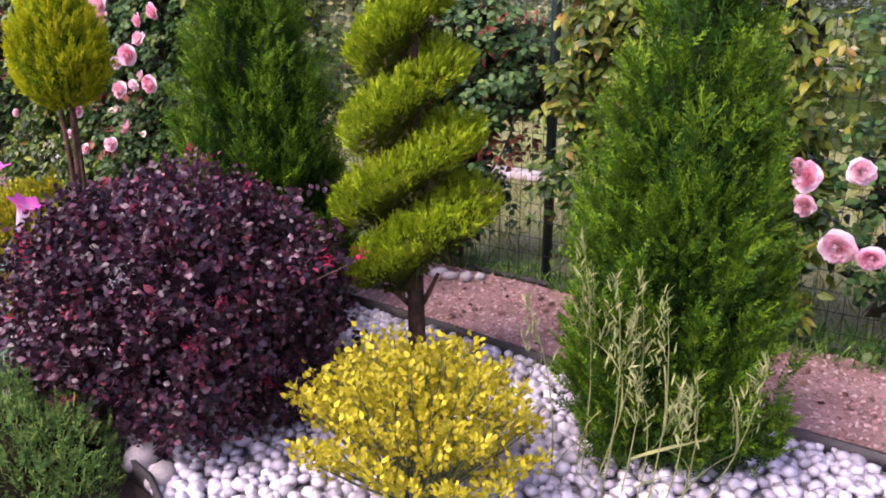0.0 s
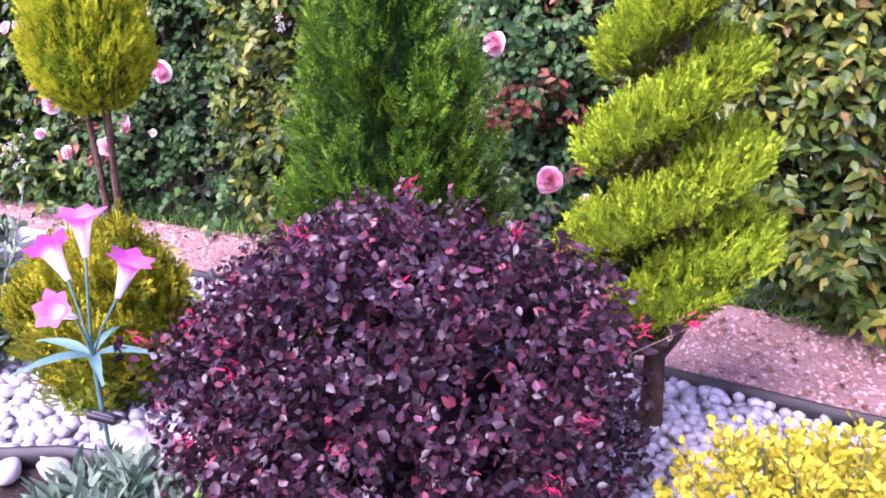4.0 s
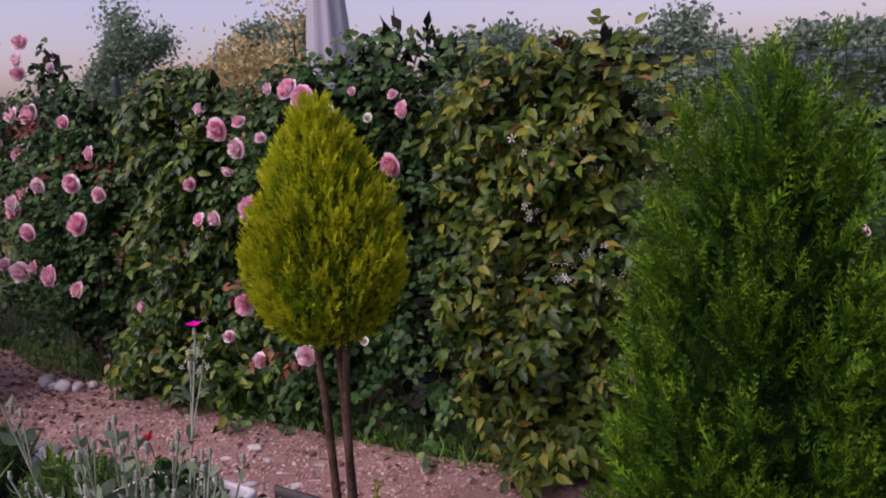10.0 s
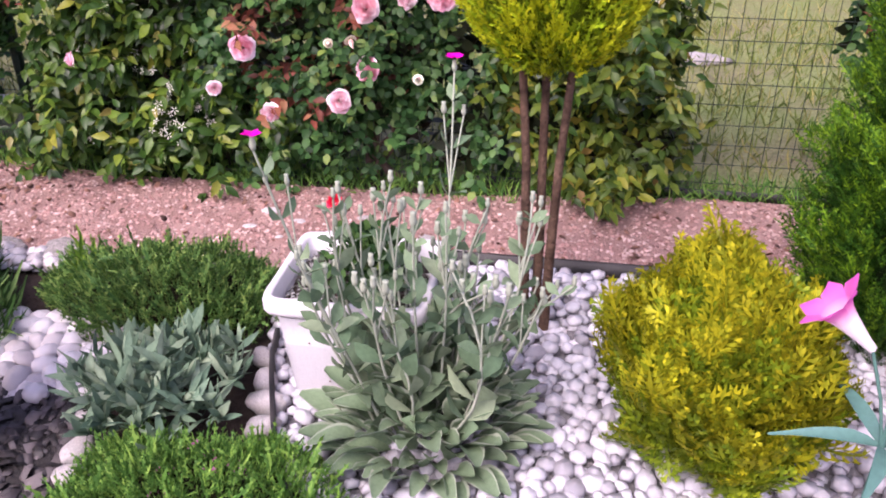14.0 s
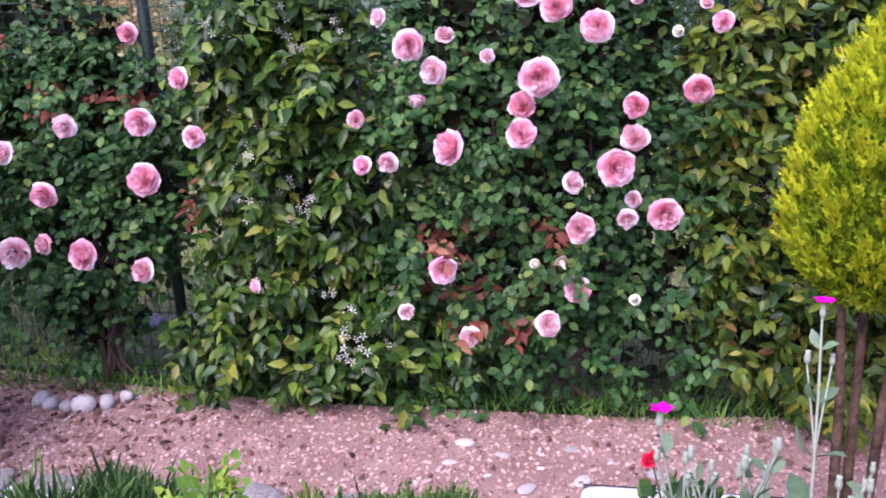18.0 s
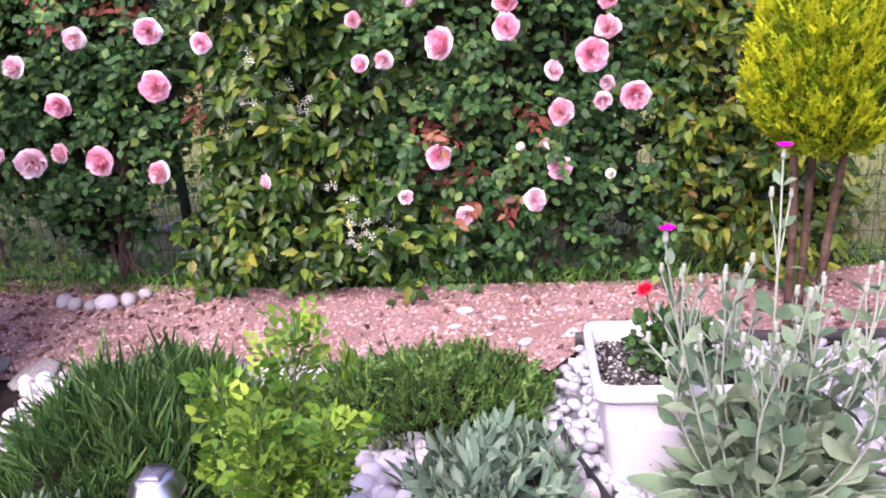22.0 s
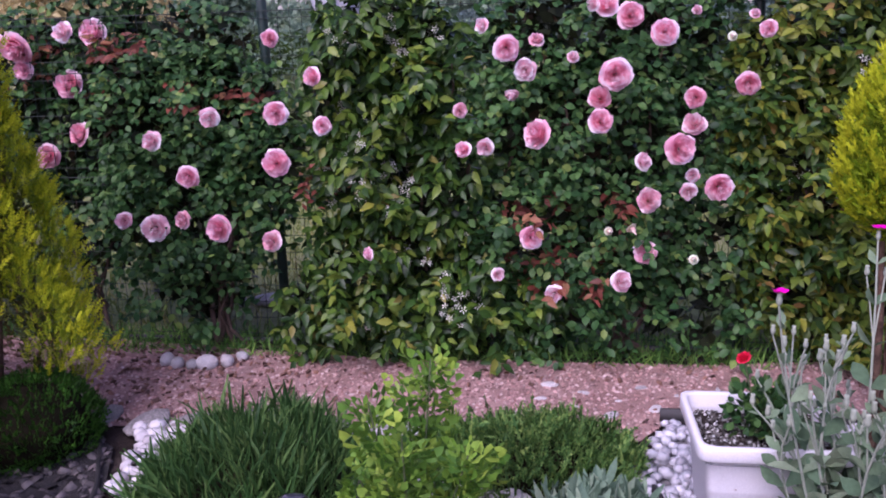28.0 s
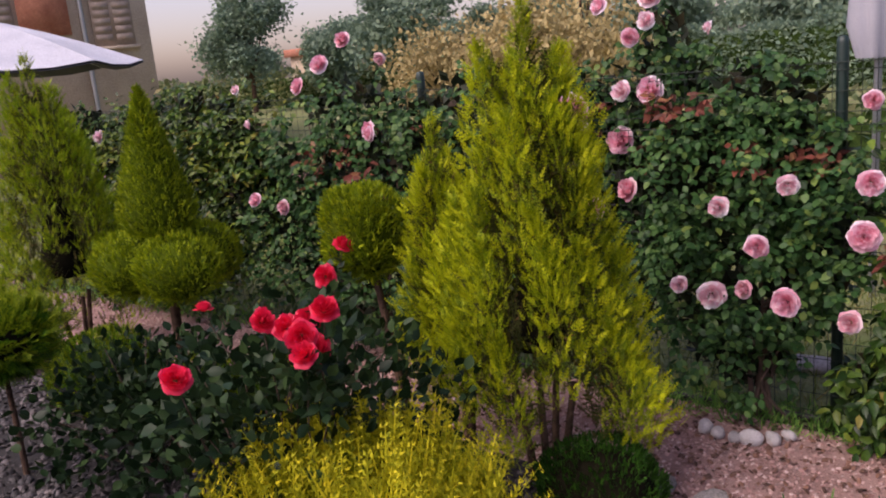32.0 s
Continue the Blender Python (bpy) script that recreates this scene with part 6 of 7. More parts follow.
mound("thyme_mat", -2.03, 0.93, 0.38, 0.24, 0.19, "thyme", 5600, (0.02, 0.042), "dense dark green thyme dome", 73, SPRIG)
mound("tarragon", -5.13, 1.73, 0.37, 0.36, 0.2, "grassy", 8000, (0.035, 0.072), "tall grassy green herb patch", 74, leaf_tmpl(0.09, 0.2, 0.3, 2), "herb", 1.7)
tuft("herb_shoot", -4.6, 1.97, "bright green upright herb shoot", "fresh", 90, (0.05, 0.09), 0.8, 75, SLIM, rise=0.22, rad=0.03)


def maple_leaf():
    """A three-lobed leaf."""
    v = [(0, 0, 0), (-0.27, 0.03, 0.16), (-0.40, 0.05, 0.48), (-0.23, 0.02, 0.55), (-0.20, 0.0, 0.80), (0, -0.10, 1.0), (0.20, 0.0, 0.80), (0.23, 0.02, 0.55), (0.40, 0.05, 0.48), (0.27, 0.03, 0.16), (0, -0.02, 0.55)]
    return np.array(v), np.array([(0, 1, 2, 3), (0, 3, 10, 0), (3, 4, 5, 10), (10, 5, 6, 7), (0, 10, 7, 0), (0, 7, 8, 9)])[[0, 2, 3, 5]]


hb = thing("hibiscus", -4.61, 1.33, 0, "young upright hibiscus shrub with fresh green lobed leaves", "shrub")
rh = np.random.default_rng(81)
for i in range(9):
    a = i * 2.4
    top = np.array([0.17 * math.cos(a) * (0.4 + 0.6 * (i % 3) / 2), 0.14 * math.sin(a), 0.38 + 0.07 * (i % 4)])
    v, f = tube([(0.012 * math.cos(a), 0.012 * math.sin(a), -0.01), top * 0.5, top], [0.005, 0.004, 0.002], 5)
    part("stem", mesh_np("stem", v, [f], M["green_stem"]), hb)
    k = 140
    t = rh.random(k) * 0.88 + 0.12
    b = rh.uniform(0, 6.28, k)
    P = top[None] * t[:, None] + np.stack([np.cos(b), np.sin(b), np.zeros(k)], 1) * rh.uniform(0.01, 0.045, (k, 1))
    V, F = strew(maple_leaf(), P, turns(k, rh, np.stack([np.cos(b), np.sin(b), 0.15 + 0.6 * t], 1), 0.3), rh.uniform(0.034, 0.058, k))
    part("leaves", mesh_np("leaves", V, [F], M["fresh"]), hb, "", "stuff")


# ---- bed: woolly lychnis, planter, lamps, weeds ----
def bent_leaf(length, width, seed, droop=0.35, cup=0.3):
    """A broad soft leaf of its own, with a raised rim and a bent tip."""
    r = np.random.default_rng(seed)
    v, f, n = [], [], 7
    for i in range(n):
        t = i / (n - 1)
        w = width * 0.5 * (math.sin(math.pi * min(0.97, 0.06 + 0.94 * t ** 1.15)) ** 0.62)
        z, y = length * (t - 0.15 * droop * t * t), -droop * length * t * t
        for q in (-1, -0.86, 0, 0.86, 1):
            v.append((q * w, y + cup * w * q * q + r.normal() * 0.0015, z))
    for i in range(n - 1):
        for j in range(4):
            a = i * 5 + j
            f.append((a, a + 1, a + 6, a + 5))
    return mesh_np("leaf", np.array(v), [np.array(f)], [M["lychnis"], M["woolly_rim"]], True, [1 if i % 4 in (0, 3) else 0 for i in range(len(f))])


ly = thing("lychnis", -3.54, 1.55, 0, "silver woolly lychnis with a leafy rosette and tall flower stems", "perennial")
LY = [bent_leaf(0.122, 0.052, 90 + i, 0.06 + 0.12 * i, 0.55) for i in range(4)]
rl = np.random.default_rng(91)
for i in range(190):
    a, q = i * 2.399, math.sqrt((i + 0.5) / 190)
    ob = part("leaf", LY[i % 4], ly)
    el = radians(82 - 44 * q + rl.uniform(-10, 10))
    d = Vector((math.cos(a) * math.cos(el), math.sin(a) * math.cos(el), math.sin(el)))
    s = rl.uniform(0.7, 1.2)
    ob.matrix_basis = Matrix.LocRotScale(Vector((0.18 * q * math.cos(a), 0.165 * q * math.sin(a), 0.22 * (1 - q * q) * rl.random() + 0.012)), d.to_track_quat("Z", "Y") @ Euler((0, 0, rl.uniform(-0.5, 0.5))).to_quaternion(), Vector((s, s, s)))
BUD = lathe([(0.001, 0), (0.006, 0.004), (0.0075, 0.014), (0.005, 0.024), (0.006, 0.030), (0.001, 0.031)], 8)
SL = leaf_tmpl(0.52, 0.15, 0.25, 4, 1.25)


def lychnis_stem(tip, bow, flower=False):
    tip = np.asarray(tip, float)
    foot = np.array([tip[0] * 0.35, tip[1] * 0.35, 0.03])
    mid = (foot + tip) / 2 + np.array([bow, -bow * 0.6, 0.02])
    u = np.linspace(0, 1, 7)[:, None]
    pts = foot * (1 - u) ** 2 + 2 * mid * u * (1 - u) + tip * u ** 2
    v, f = tube(pts, np.linspace(0.0040, 0.0022, 7), 6)
    st = part("flower_stem", mesh_np("flower_stem", v, [f], M["lychnis_stem"]), ly)
    k = 14
    t = np.repeat(np.linspace(0.12, 0.92, 7), 2)
    P = foot * (1 - t[:, None]) ** 2 + 2 * mid * (t * (1 - t))[:, None] + tip * (t ** 2)[:, None]
    b = np.repeat(rl.uniform(0, 6.28, 7), 2) + np.tile([0, math.pi], 7)
    V, F = strew(SL, P, turns(k, rl, np.stack([np.cos(b), np.sin(b), np.full(k, 0.9)], 1), 0.15), 0.034 + 0.085 * (1 - t) * rl.uniform(0.7, 1.1, k))
    part("stem_leaves", mesh_np("stem_leaves", V, [F], M["lychnis"]), st, "", "stuff")
    heads = [tip] + [pts[5] + np.array([dx, dy, 0.035]) for dx, dy in ((0.022, 0.012), (-0.02, 0.014))]
    for j, h in enumerate(heads[:3 if rl.random() < 0.85 else 1]):
        part("bud", mesh_np("bud", BUD[0] * rl.uniform(0.7, 1.05) + h, [BUD[1]], M["lychnis_stem"]), st)
        if j:
            v, f = tube([pts[4], (pts[4] + h) / 2 + np.array([0, 0, 0.004]), h], [0.002] * 3, 5)
            part("side_stem", mesh_np("side_stem", v, [f], M["lychnis_stem"]), st)
    if flower:
        pv = []
        for i in range(5):
            a = i * 2 * math.pi / 5
            pv.append(strew(leaf_tmpl(0.95, 0.05, 0.1, 3), [tip + np.array([0, 0, 0.03])], turns(1, rl, [[math.cos(a), math.sin(a), 0.35]], 0.02, (-math.sin(a), math.cos(a), 0)), np.array([0.02])))
        V, F = join(*pv)
        part("flower", mesh_np("flower", V, [F], M["magenta_flower"]), st, "vivid magenta five-petalled flower")


M["magenta_flower"] = leaf_mat("magenta_flower", [(0, (0.70, 0.0, 0.38)), (1, (0.85, 0.01, 0.5))], patch=9, gain=1.0)
lychnis_stem((0.03, 0.19, 0.8), 0.01, True)
lychnis_stem((-0.28, -0.14, 0.74), -0.03, True)
for i in range(28):
    a, q = i * 2.399 + 0.5, math.sqrt((i + 0.5) / 28)
    lychnis_stem((0.31 * q * math.cos(a), 0.25 * q * math.sin(a), 0.38 + 0.30 * rl.random() * (1.1 - 0.5 * q)), rl.normal() * 0.085)


def box_ring(rows, closed=True):
    """Quads between square rings (half x, half y, z), with rounded corners."""
    V, F = [], []
    k = 16
    for hx, hy, z in rows:
        for i in range(k):
            a = 2 * math.pi * (i + 0.5) / k
            c, s = math.cos(a), math.sin(a)
            p = 0.16
            V.append((hx * math.copysign(abs(c) ** p, c), hy * math.copysign(abs(s) ** p, s), z))
    for r_ in range(len(rows) - 1):
        for i in range(k):
            j = (i + 1) % k
            F.append((r_ * k + i, r_ * k + j, (r_ + 1) * k + j, (r_ + 1) * k + i))
    return np.array(V), np.array(F)


pot = thing("planter", -3.74, 1.765, 0.0, "white square plastic planter holding a small rose", "planter")
pot.scale = (1.0, 1.0, 1.12)
v, f = box_ring([(0.001, 0.001, 0.004), (0.142, 0.126, 0.004), (0.146, 0.130, 0.012), (0.166, 0.148, 0.208), (0.168, 0.150, 0.212), (0.168, 0.150, 0.236)])
part("body", mesh_np("body", v, [f], M["white_plastic"], False), pot)
v, f = box_ring([(0.168, 0.150, 0.234), (0.188, 0.170, 0.236), (0.191, 0.173, 0.242), (0.191, 0.173, 0.268), (0.188, 0.170, 0.273), (0.176, 0.158, 0.273), (0.172, 0.154, 0.268), (0.160, 0.143, 0.15)])
part("rim", mesh_np("rim", v, [f], M["white_plastic"], False), pot)
v, f = box_ring([(0.17, 0.152, 0.222), (0.002, 0.002, 0.226)])
part("potting_soil", mesh_np("potting_soil", v, [f], M["soil"], False), pot, "dark potting soil with white grit")
P = rng.uniform(-1, 1, size=(1500, 2)) * np.array([0.165, 0.147])
V, F = strew(CHIP, np.c_[P, np.full(len(P), 0.227)], laid(len(P), 0.6), rng.uniform(0.002, 0.006, len(P)))
part("grit", mesh_np("grit", V, [F], M["potting"], False), pot, "", "stuff")
for dx, dz in ((-0.09, 0.16), (-0.05, 0.06), (0.07, 0.1), (0.02, 0.18)):
    v, f = sphere_np(4, 6)
    part("speck", mesh_np("speck", v * 0.0022 + np.array([dx, -0.131 - 0.019 * dz / 0.21 - 0.0005, dz]), [f], M["chips"]), pot)
mr = thing("miniature_rose", -3.72, 1.79, 0.252, "small rose bush with one red bud, potted in the planter", "rose")
shrub_leaves(mr, (0, 0, 0.07), (0.1, 0.09, 0.075), "rose_leaf", 420, (0.022, 0.035), ROUND, 95, 0.7, 0.5)
twigs(mr, (0, 0, 0), (0, 0, 0.06), (0.09, 0.08, 0.09), 9, 96, "green_stem", 0.003)
v, f = tube([(-0.02, 0, 0.02), (-0.05, -0.005, 0.13), (-0.07, -0.01, 0.21)], [0.003, 0.0025, 0.002], 5)
part("stem", mesh_np("stem", v, [f], M["green_stem"]), mr)
bloom(mr, -0.072, -0.012, 0.215, 0.021, "r", rl, (0, -0.4, 1))

lamp = thing("solar_lamp", -4.888, 1.325, 0, "stainless steel solar stake lamp standing in the herbs", "garden lamp")
v, f = lathe([(0.001, -0.05), (0.008, -0.05), (0.008, 0.155), (0.001, 0.155)], 14)
part("stake", mesh_np("stake", v, [f], M["steel"]), lamp)
v, f = lathe([(0.010, 0.128), (0.015, 0.135), (0.021, 0.144), (0.023, 0.15)], 18)
part("socket", mesh_np("socket", v, [f], M["steel"]), lamp)
M["clear"], nt_, b_ = base_mat("clear_plastic", 0.12)
b_.inputs["Transmission Weight"].default_value, b_.inputs["IOR"].default_value, b_.inputs["Base Color"].default_value = 0.85, 1.3, (0.75, 0.76, 0.78, 1)
v, f = lathe([(0.021, 0.145), (0.027, 0.162), (0.036, 0.194), (0.042, 0.229), (0.040, 0.229), (0.034, 0.195), (0.025, 0.163), (0.019, 0.147)], 24)
part("glass", mesh_np("glass", v, [f], M["clear"]), lamp, "clear ribbed lens")
v, f = lathe([(0.035, 0.226), (0.058, 0.226), (0.0625, 0.231), (0.0625, 0.237), (0.058, 0.246), (0.044, 0.268), (0.040, 0.274), (0.001, 0.276)], 28)
part("cap", mesh_np("cap", v, [f], M["steel"]), lamp)
v, f = box_ring([(0.025, 0.025, 0.2755), (0.026, 0.026, 0.2795), (0.001, 0.001, 0.2797)])
part("solar_cell", mesh_np("solar_cell", v, [f], M["panel"], False), lamp)
v, f = lathe([(0.001, 0.17), (0.004, 0.172), (0.004, 0.19), (0.001, 0.194)], 8)
part("diode", mesh_np("diode", v, [f], M["white_plastic"]), lamp)

# ---- artificial lily light ----
M["lily"], nt, b_ = base_mat("lily_fabric", 0.6)
tc = nt.nodes.new("ShaderNodeTexCoord")
sp = nt.nodes.new("ShaderNodeSeparateXYZ")
nt.links.new(tc.outputs["Object"], sp.inputs[0])
rr_ = ramp(nt, [(0.0, (0.86, 0.82, 0.84)), (0.5, (0.88, 0.78, 0.84)), (0.72, (0.85, 0.20, 0.56)), (1.0, (0.82, 0.07, 0.50))])
nt.links.new(sp.outputs["Z"], rr_.inputs[0])
nt.links.new(rr_.outputs[0], b_.inputs["Base Color"])
tr_ = nt.nodes.new("ShaderNodeBsdfTranslucent")
nt.links.new(rr_.outputs[0], tr_.inputs[0])
mx_ = nt.nodes.new("ShaderNodeMixShader")
mx_.inputs[0].default_value = 0.4
nt.links.new(b_.outputs[0], mx_.inputs[1])
nt.links.new(tr_.outputs[0], mx_.inputs[2])
nt.links.new(mx_.outputs[0], nt.nodes["Material Output"].inputs[0])


def lily_mesh():
    """A trumpet of six petals along +Z, length 1, tips rolled back."""
    vs, fs, n = [], [], 0
    for i in range(6):
        a0 = i * math.pi / 3
        for u in range(9):
            s = u / 8
            rad = 0.06 + 0.22 * s ** 1.3 + 0.2 * max(0, s - 0.7) / 0.3
            z = s - 0.12 * max(0, s - 0.82) / 0.18
            half = (math.pi / 6 * 1.3) * (1 if s < 0.7 else max(0.05, 1 - ((s - 0.7) / 0.3) ** 2.2))
            for q in (-1, -0.5, 0, 0.5, 1):
                k = 1 - 0.05 * (i % 2)
                vs.append((rad * k * math.cos(a0 + q * half), rad * k * math.sin(a0 + q * half), z - 0.02 * q * q))
        for u in range(8):
            for q in range(4):
                b = n + u * 5 + q
                fs.append((b, b + 1, b + 6, b + 5))
        n += 45
    return mesh_np("lily_flower", np.array(vs), [np.array(fs)], M["lily"])


lil = thing("lily_light", -2.7, 1.31, 0, "solar light shaped as pink and white lilies on a stake", "garden lamp")
v, f = tube([(0, 0, -0.04), (0, 0, 0.2), (0.0, 0.0, 0.36)], [0.006, 0.006, 0.005], 8)
part("stake", mesh_np("stake", v, [f], M["lily_leaf"]), lil)
LM = lily_mesh()
for base, mouth in (((-0.055, 0.015, 0.49), (-0.15, 0.04, 0.58)), ((0.0, 0.03, 0.555), (0.0, 0.035, 0.69)), ((0.04, 0.07, 0.44), (0.085, 0.10, 0.56)), ((0.0, -0.03, 0.42), (0.02, -0.12, 0.49))):
    st = part("flower_stem", mesh_np("flower_stem", *(lambda t: (t[0], [t[1]]))(tube([(0, 0, 0.3), (base[0] * 0.4, base[1] * 0.4, (0.3 + base[2]) / 2), base], 0.003, 6)), M["lily_leaf"]), lil)
    fl = part("lily_flower", LM, st, "pink-tipped white fabric lily")
    d = Vector(mouth) - Vector(base)
    fl.matrix_basis = Matrix.LocRotScale(Vector(base), d.to_track_quat("Z", "Y"), Vector((0.13 if base[1] > 0 else 0.108,) * 3))
LL = leaf_tmpl(0.17, 0.25, 0.5, 6)
for a in (0.2, 1.9, 3.3, 4.4, 5.6):
    V, F = strew(LL, [(0, 0, 0.3)], turns(1, rl, [[math.cos(a), math.sin(a), 0.55]], 0.02, (-math.sin(a), math.cos(a), 0)), np.array([0.17]))
    part("fabric_leaf", mesh_np("fabric_leaf", V, [F], M["lily_leaf"]), lil)
v, f = box_ring([(0.001, 0.001, -0.012), (0.036, 0.026, -0.012), (0.038, 0.028, 0.0), (0.036, 0.026, 0.004), (0.001, 0.001, 0.0045)])
pn = part("solar_panel", mesh_np("solar_panel", v, [f], M["black_plastic"], False), lil)
pn.matrix_basis = pose(0.03, -0.02, 0.15, -25, 15, 20)
v, f = box_ring([(0.03, 0.021, 0.0046), (0.03, 0.021, 0.006), (0.001, 0.001, 0.0062)])
part("solar_cell", mesh_np("solar_cell", v, [f], M["panel"], False), pn)

# ---- wild grass in front of the tall thuja ----
wg = thing("wild_grass", -0.6, 1.68, 0, "flowering wild grass stalks growing in the pebbles", "grass")
rw = np.random.default_rng(97)
for i in range(11):
    a = rw.uniform(0, 6.28)
    sx, sy = -0.19 + 0.36 * (i / 10), rw.uniform(-0.06, 0.06)
    h = rw.uniform(0.32, 0.66)
    tip = np.array([sx + rw.normal() * 0.06, sy + rw.normal() * 0.04, h])
    u = np.linspace(0, 1, 6)[:, None]
    pts = np.array([sx, sy, 0]) * (1 - u) + tip * u + np.array([[0.02 * math.sin(3 * k)] * 2 + [0] for k in np.linspace(0, 1, 6)])
    v, f = tube(pts, np.linspace(0.0022, 0.001, 6), 5)
    st = part("stalk", mesh_np("stalk", v, [f], M["straw"]), wg)
    k = 60
    t = 0.62 + 0.4 * rw.random(k)
    P = pts[0] * (1 - t[:, None]) + tip * t[:, None] + rw.normal(size=(k, 3)) * (0.019 * (1.05 - t) / 0.4)[:, None]
    V, F = strew(SLIM, P, turns(k, rw, np.stack([rw.normal(size=k) * 0.5, rw.normal(size=k) * 0.5, np.ones(k)], 1), 0.15), rw.uniform(0.018, 0.036, k))
    part("seed_head", mesh_np("seed_head", V, [F], M["straw"]), st)
    k = 2
    V, F = strew(leaf_tmpl(0.05, 0.2, 0.6, 5), [pts[int(j)] for j in rw.integers(0, 4, k)], turns(k, rw, np.stack([rw.normal(size=k), rw.normal(size=k), np.full(k, 1.6)], 1), 0.2), rw.uniform(0.1, 0.18, k))
    part("blade", mesh_np("blade", V, [F], M["straw"]), st)

# ---- red roses by the slate bed ----
rb = thing("bush_rose", -6.75, 1.3, 0, "dark-leaved bush rose with bright red blooms", "rose")
shrub_leaves(rb, (0.05, 0.05, 0.42), (0.52, 0.55, 0.44), "bush_leaf", 3600, (0.034, 0.056), ROUND, 121, 0.95, 0.3)
twigs(rb, (0, 0, 0), (0, 0, 0.42), (0.45, 0.45, 0.42), 16, 122, "stem", 0.006)
rr3 = np.random.default_rng(123)
for x, y, z, s in ((-6.38, 1.12, 0.84, .046), (-6.47, 1.18, 0.90, .042), (-6.53, 1.16, 0.88, .042), (-6.42, 1.2, 0.93, .044), (-6.40, 1.09, 0.90, .046), (-6.60, 1.13, 0.90, .04), (-6.6, 0.83, 0.84, .042), (-6.92, 1.71, 0.85, .044), (-7.1, 2.0, 0.88, .044), (-7.05, 1.27, 0.84, .034), (-6.36, 1.06, 0.86, .04)):
    bloom(rb, x + 6.75, y - 1.3, z, s, "r", rr3, (0.45, -0.5, 0.7))
    shrub_leaves(rb, (x + 6.75, y - 1.3, z - 0.1), (0.07, 0.07, 0.09), "bush_leaf", 26, (0.034, 0.056), ROUND, int(s * 10000) + int(-x * 100), 0.9, 0.2, "leaf_spray")
    v, f = tube([(x + 6.75, y - 1.3, z - 0.01), ((x + 6.75) * 0.8 + 0.05 * math.sin(40 * x), (y - 1.3) * 0.8 + 0.05 * math.cos(40 * y), z - 0.25), (0.3 * (x + 6.75) + 0.08 * math.sin(60 * x), 0.3 * (y - 1.3), 0.1)], [0.0022, 0.003, 0.004], 5)
    part("stem", mesh_np("stem", v, [f], M["stem"]), rb)
rb2 = thing("bush_rose", -7.75, 1.45, 0, "low dark green bush rose without open blooms", "rose")
shrub_leaves(rb2, (0, 0, 0.3), (0.5, 0.5, 0.3), "bush_leaf", 2000, (0.034, 0.056), ROUND, 124, 0.85, 0.3)
twigs(rb2, (0, 0, 0), (0, 0, 0.3), (0.45, 0.45, 0.3), 12, 125, "stem", 0.006)
gb = thing("golden_conifer", -8.3, 1.15, 0, "small yellow-green feathery conifer on a bare stem", "conifer")
fan_bush(gb, (0, 0, 0.62), (0.24, 0.22, 0.14), 1500, 126, (0.05, 0.09), "thuja_mid", "thuja_green", BUSHY_SPRAY, 0.3, 0.9)
v, f = tube([(0, 0, -0.04), (0.01, 0, 0.3), (0, 0, 0.6)], [0.014, 0.012, 0.01], 7)
part("trunk", mesh_np("trunk", v, [f], M["bark"]), gb)
for i, (x, y) in enumerate(((-7.95, 1.85), (-7.6, 1.95))):
    q = thing("dwarf_conifer", x, y, 0, "low yellow-green dwarf conifer cushion", "conifer")
    clipped_ball(q, (0, 0, 0.15), (0.2, 0.2, 0.19), 1800, 127 + 2 * i, (0.03, 0.05), "thuja_mid", "thuja_green", "foliage", core="dark_core")

# ---- grass beyond the fence and at its foot ----
BLADE = (np.array([(-0.035, 0, 0), (0.035, 0, 0), (0.02, -0.12, 0.55), (0.0, -0.35, 1.0)]), np.array([(0, 1, 2, 3)]))


def blades(name, area, n, size, mat, label, seed, z=-0.03, lean=0.5):
    r = np.random.default_rng(seed)
    P = fill(area, n, r)
    k = len(P)
    V, F = strew(BLADE, np.c_[P, np.full(k, z)], turns(k, r, np.stack([r.normal(size=k) * lean, r.normal(size=k) * lean, np.ones(k)], 1), 0.1), r.uniform(*size, k))
    return tagged(new(name, mesh_np(name, V, [F], M[mat])), label, "grass", "", "stuff")


blades("lawn_grass", [(-12, 3.13), (3, 3.13), (4, 6.0), (-14, 6.0)], 30000, (0.05, 0.11), "grass", "short patchy lawn beyond the fence", 131)
blades("lawn_grass", [(-16, 6.0), (5, 6.0), (7, 12), (-22, 12)], 16000, (0.06, 0.13), "grass", "meadow grass beyond the fence", 132)
blades("fence_grass", [(-12, 2.96), (-6.6, 2.98), (-6.2, 2.85), (-3.3, 2.82), (-2.7, 2.95), (-1.5, 2.97), (-0.9, 2.82), (3, 2.85), (3, 3.14), (-12, 3.14)], 20000, (0.03, 0.09), "herb", "grass and weeds along the foot of the fence", 133, -0.012, 0.7)
tagged(flat("far_path", [(-30, 8.2), (30, 7.4), (30, 8.6), (-30, 9.4)], -0.024, M["gravel_bed"], "pinkish gravel lane beyond the lawn", "lane"))
for i, (x, y, sx, sy) in enumerate(((-2.75, 4.95, 0.4, 0.13), (-5.7, 3.65, 0.16, 0.1), (-6.0, 3.62, 0.14, 0.1))):
    t = stone_tmpl(70 + i, 6, 12, 0.06)
    ob = new("stepping_stone", mesh_np("stepping_stone", t[0] * np.array([sx, sy, 0.035]) + np.array([0, 0, 0.015]), [t[1]], M["grey_stone"]))
    ob.location = (x, y, -0.03)
    tagged(ob, "pale flat stone lying in the lawn", "stone", "stones in the lawn")
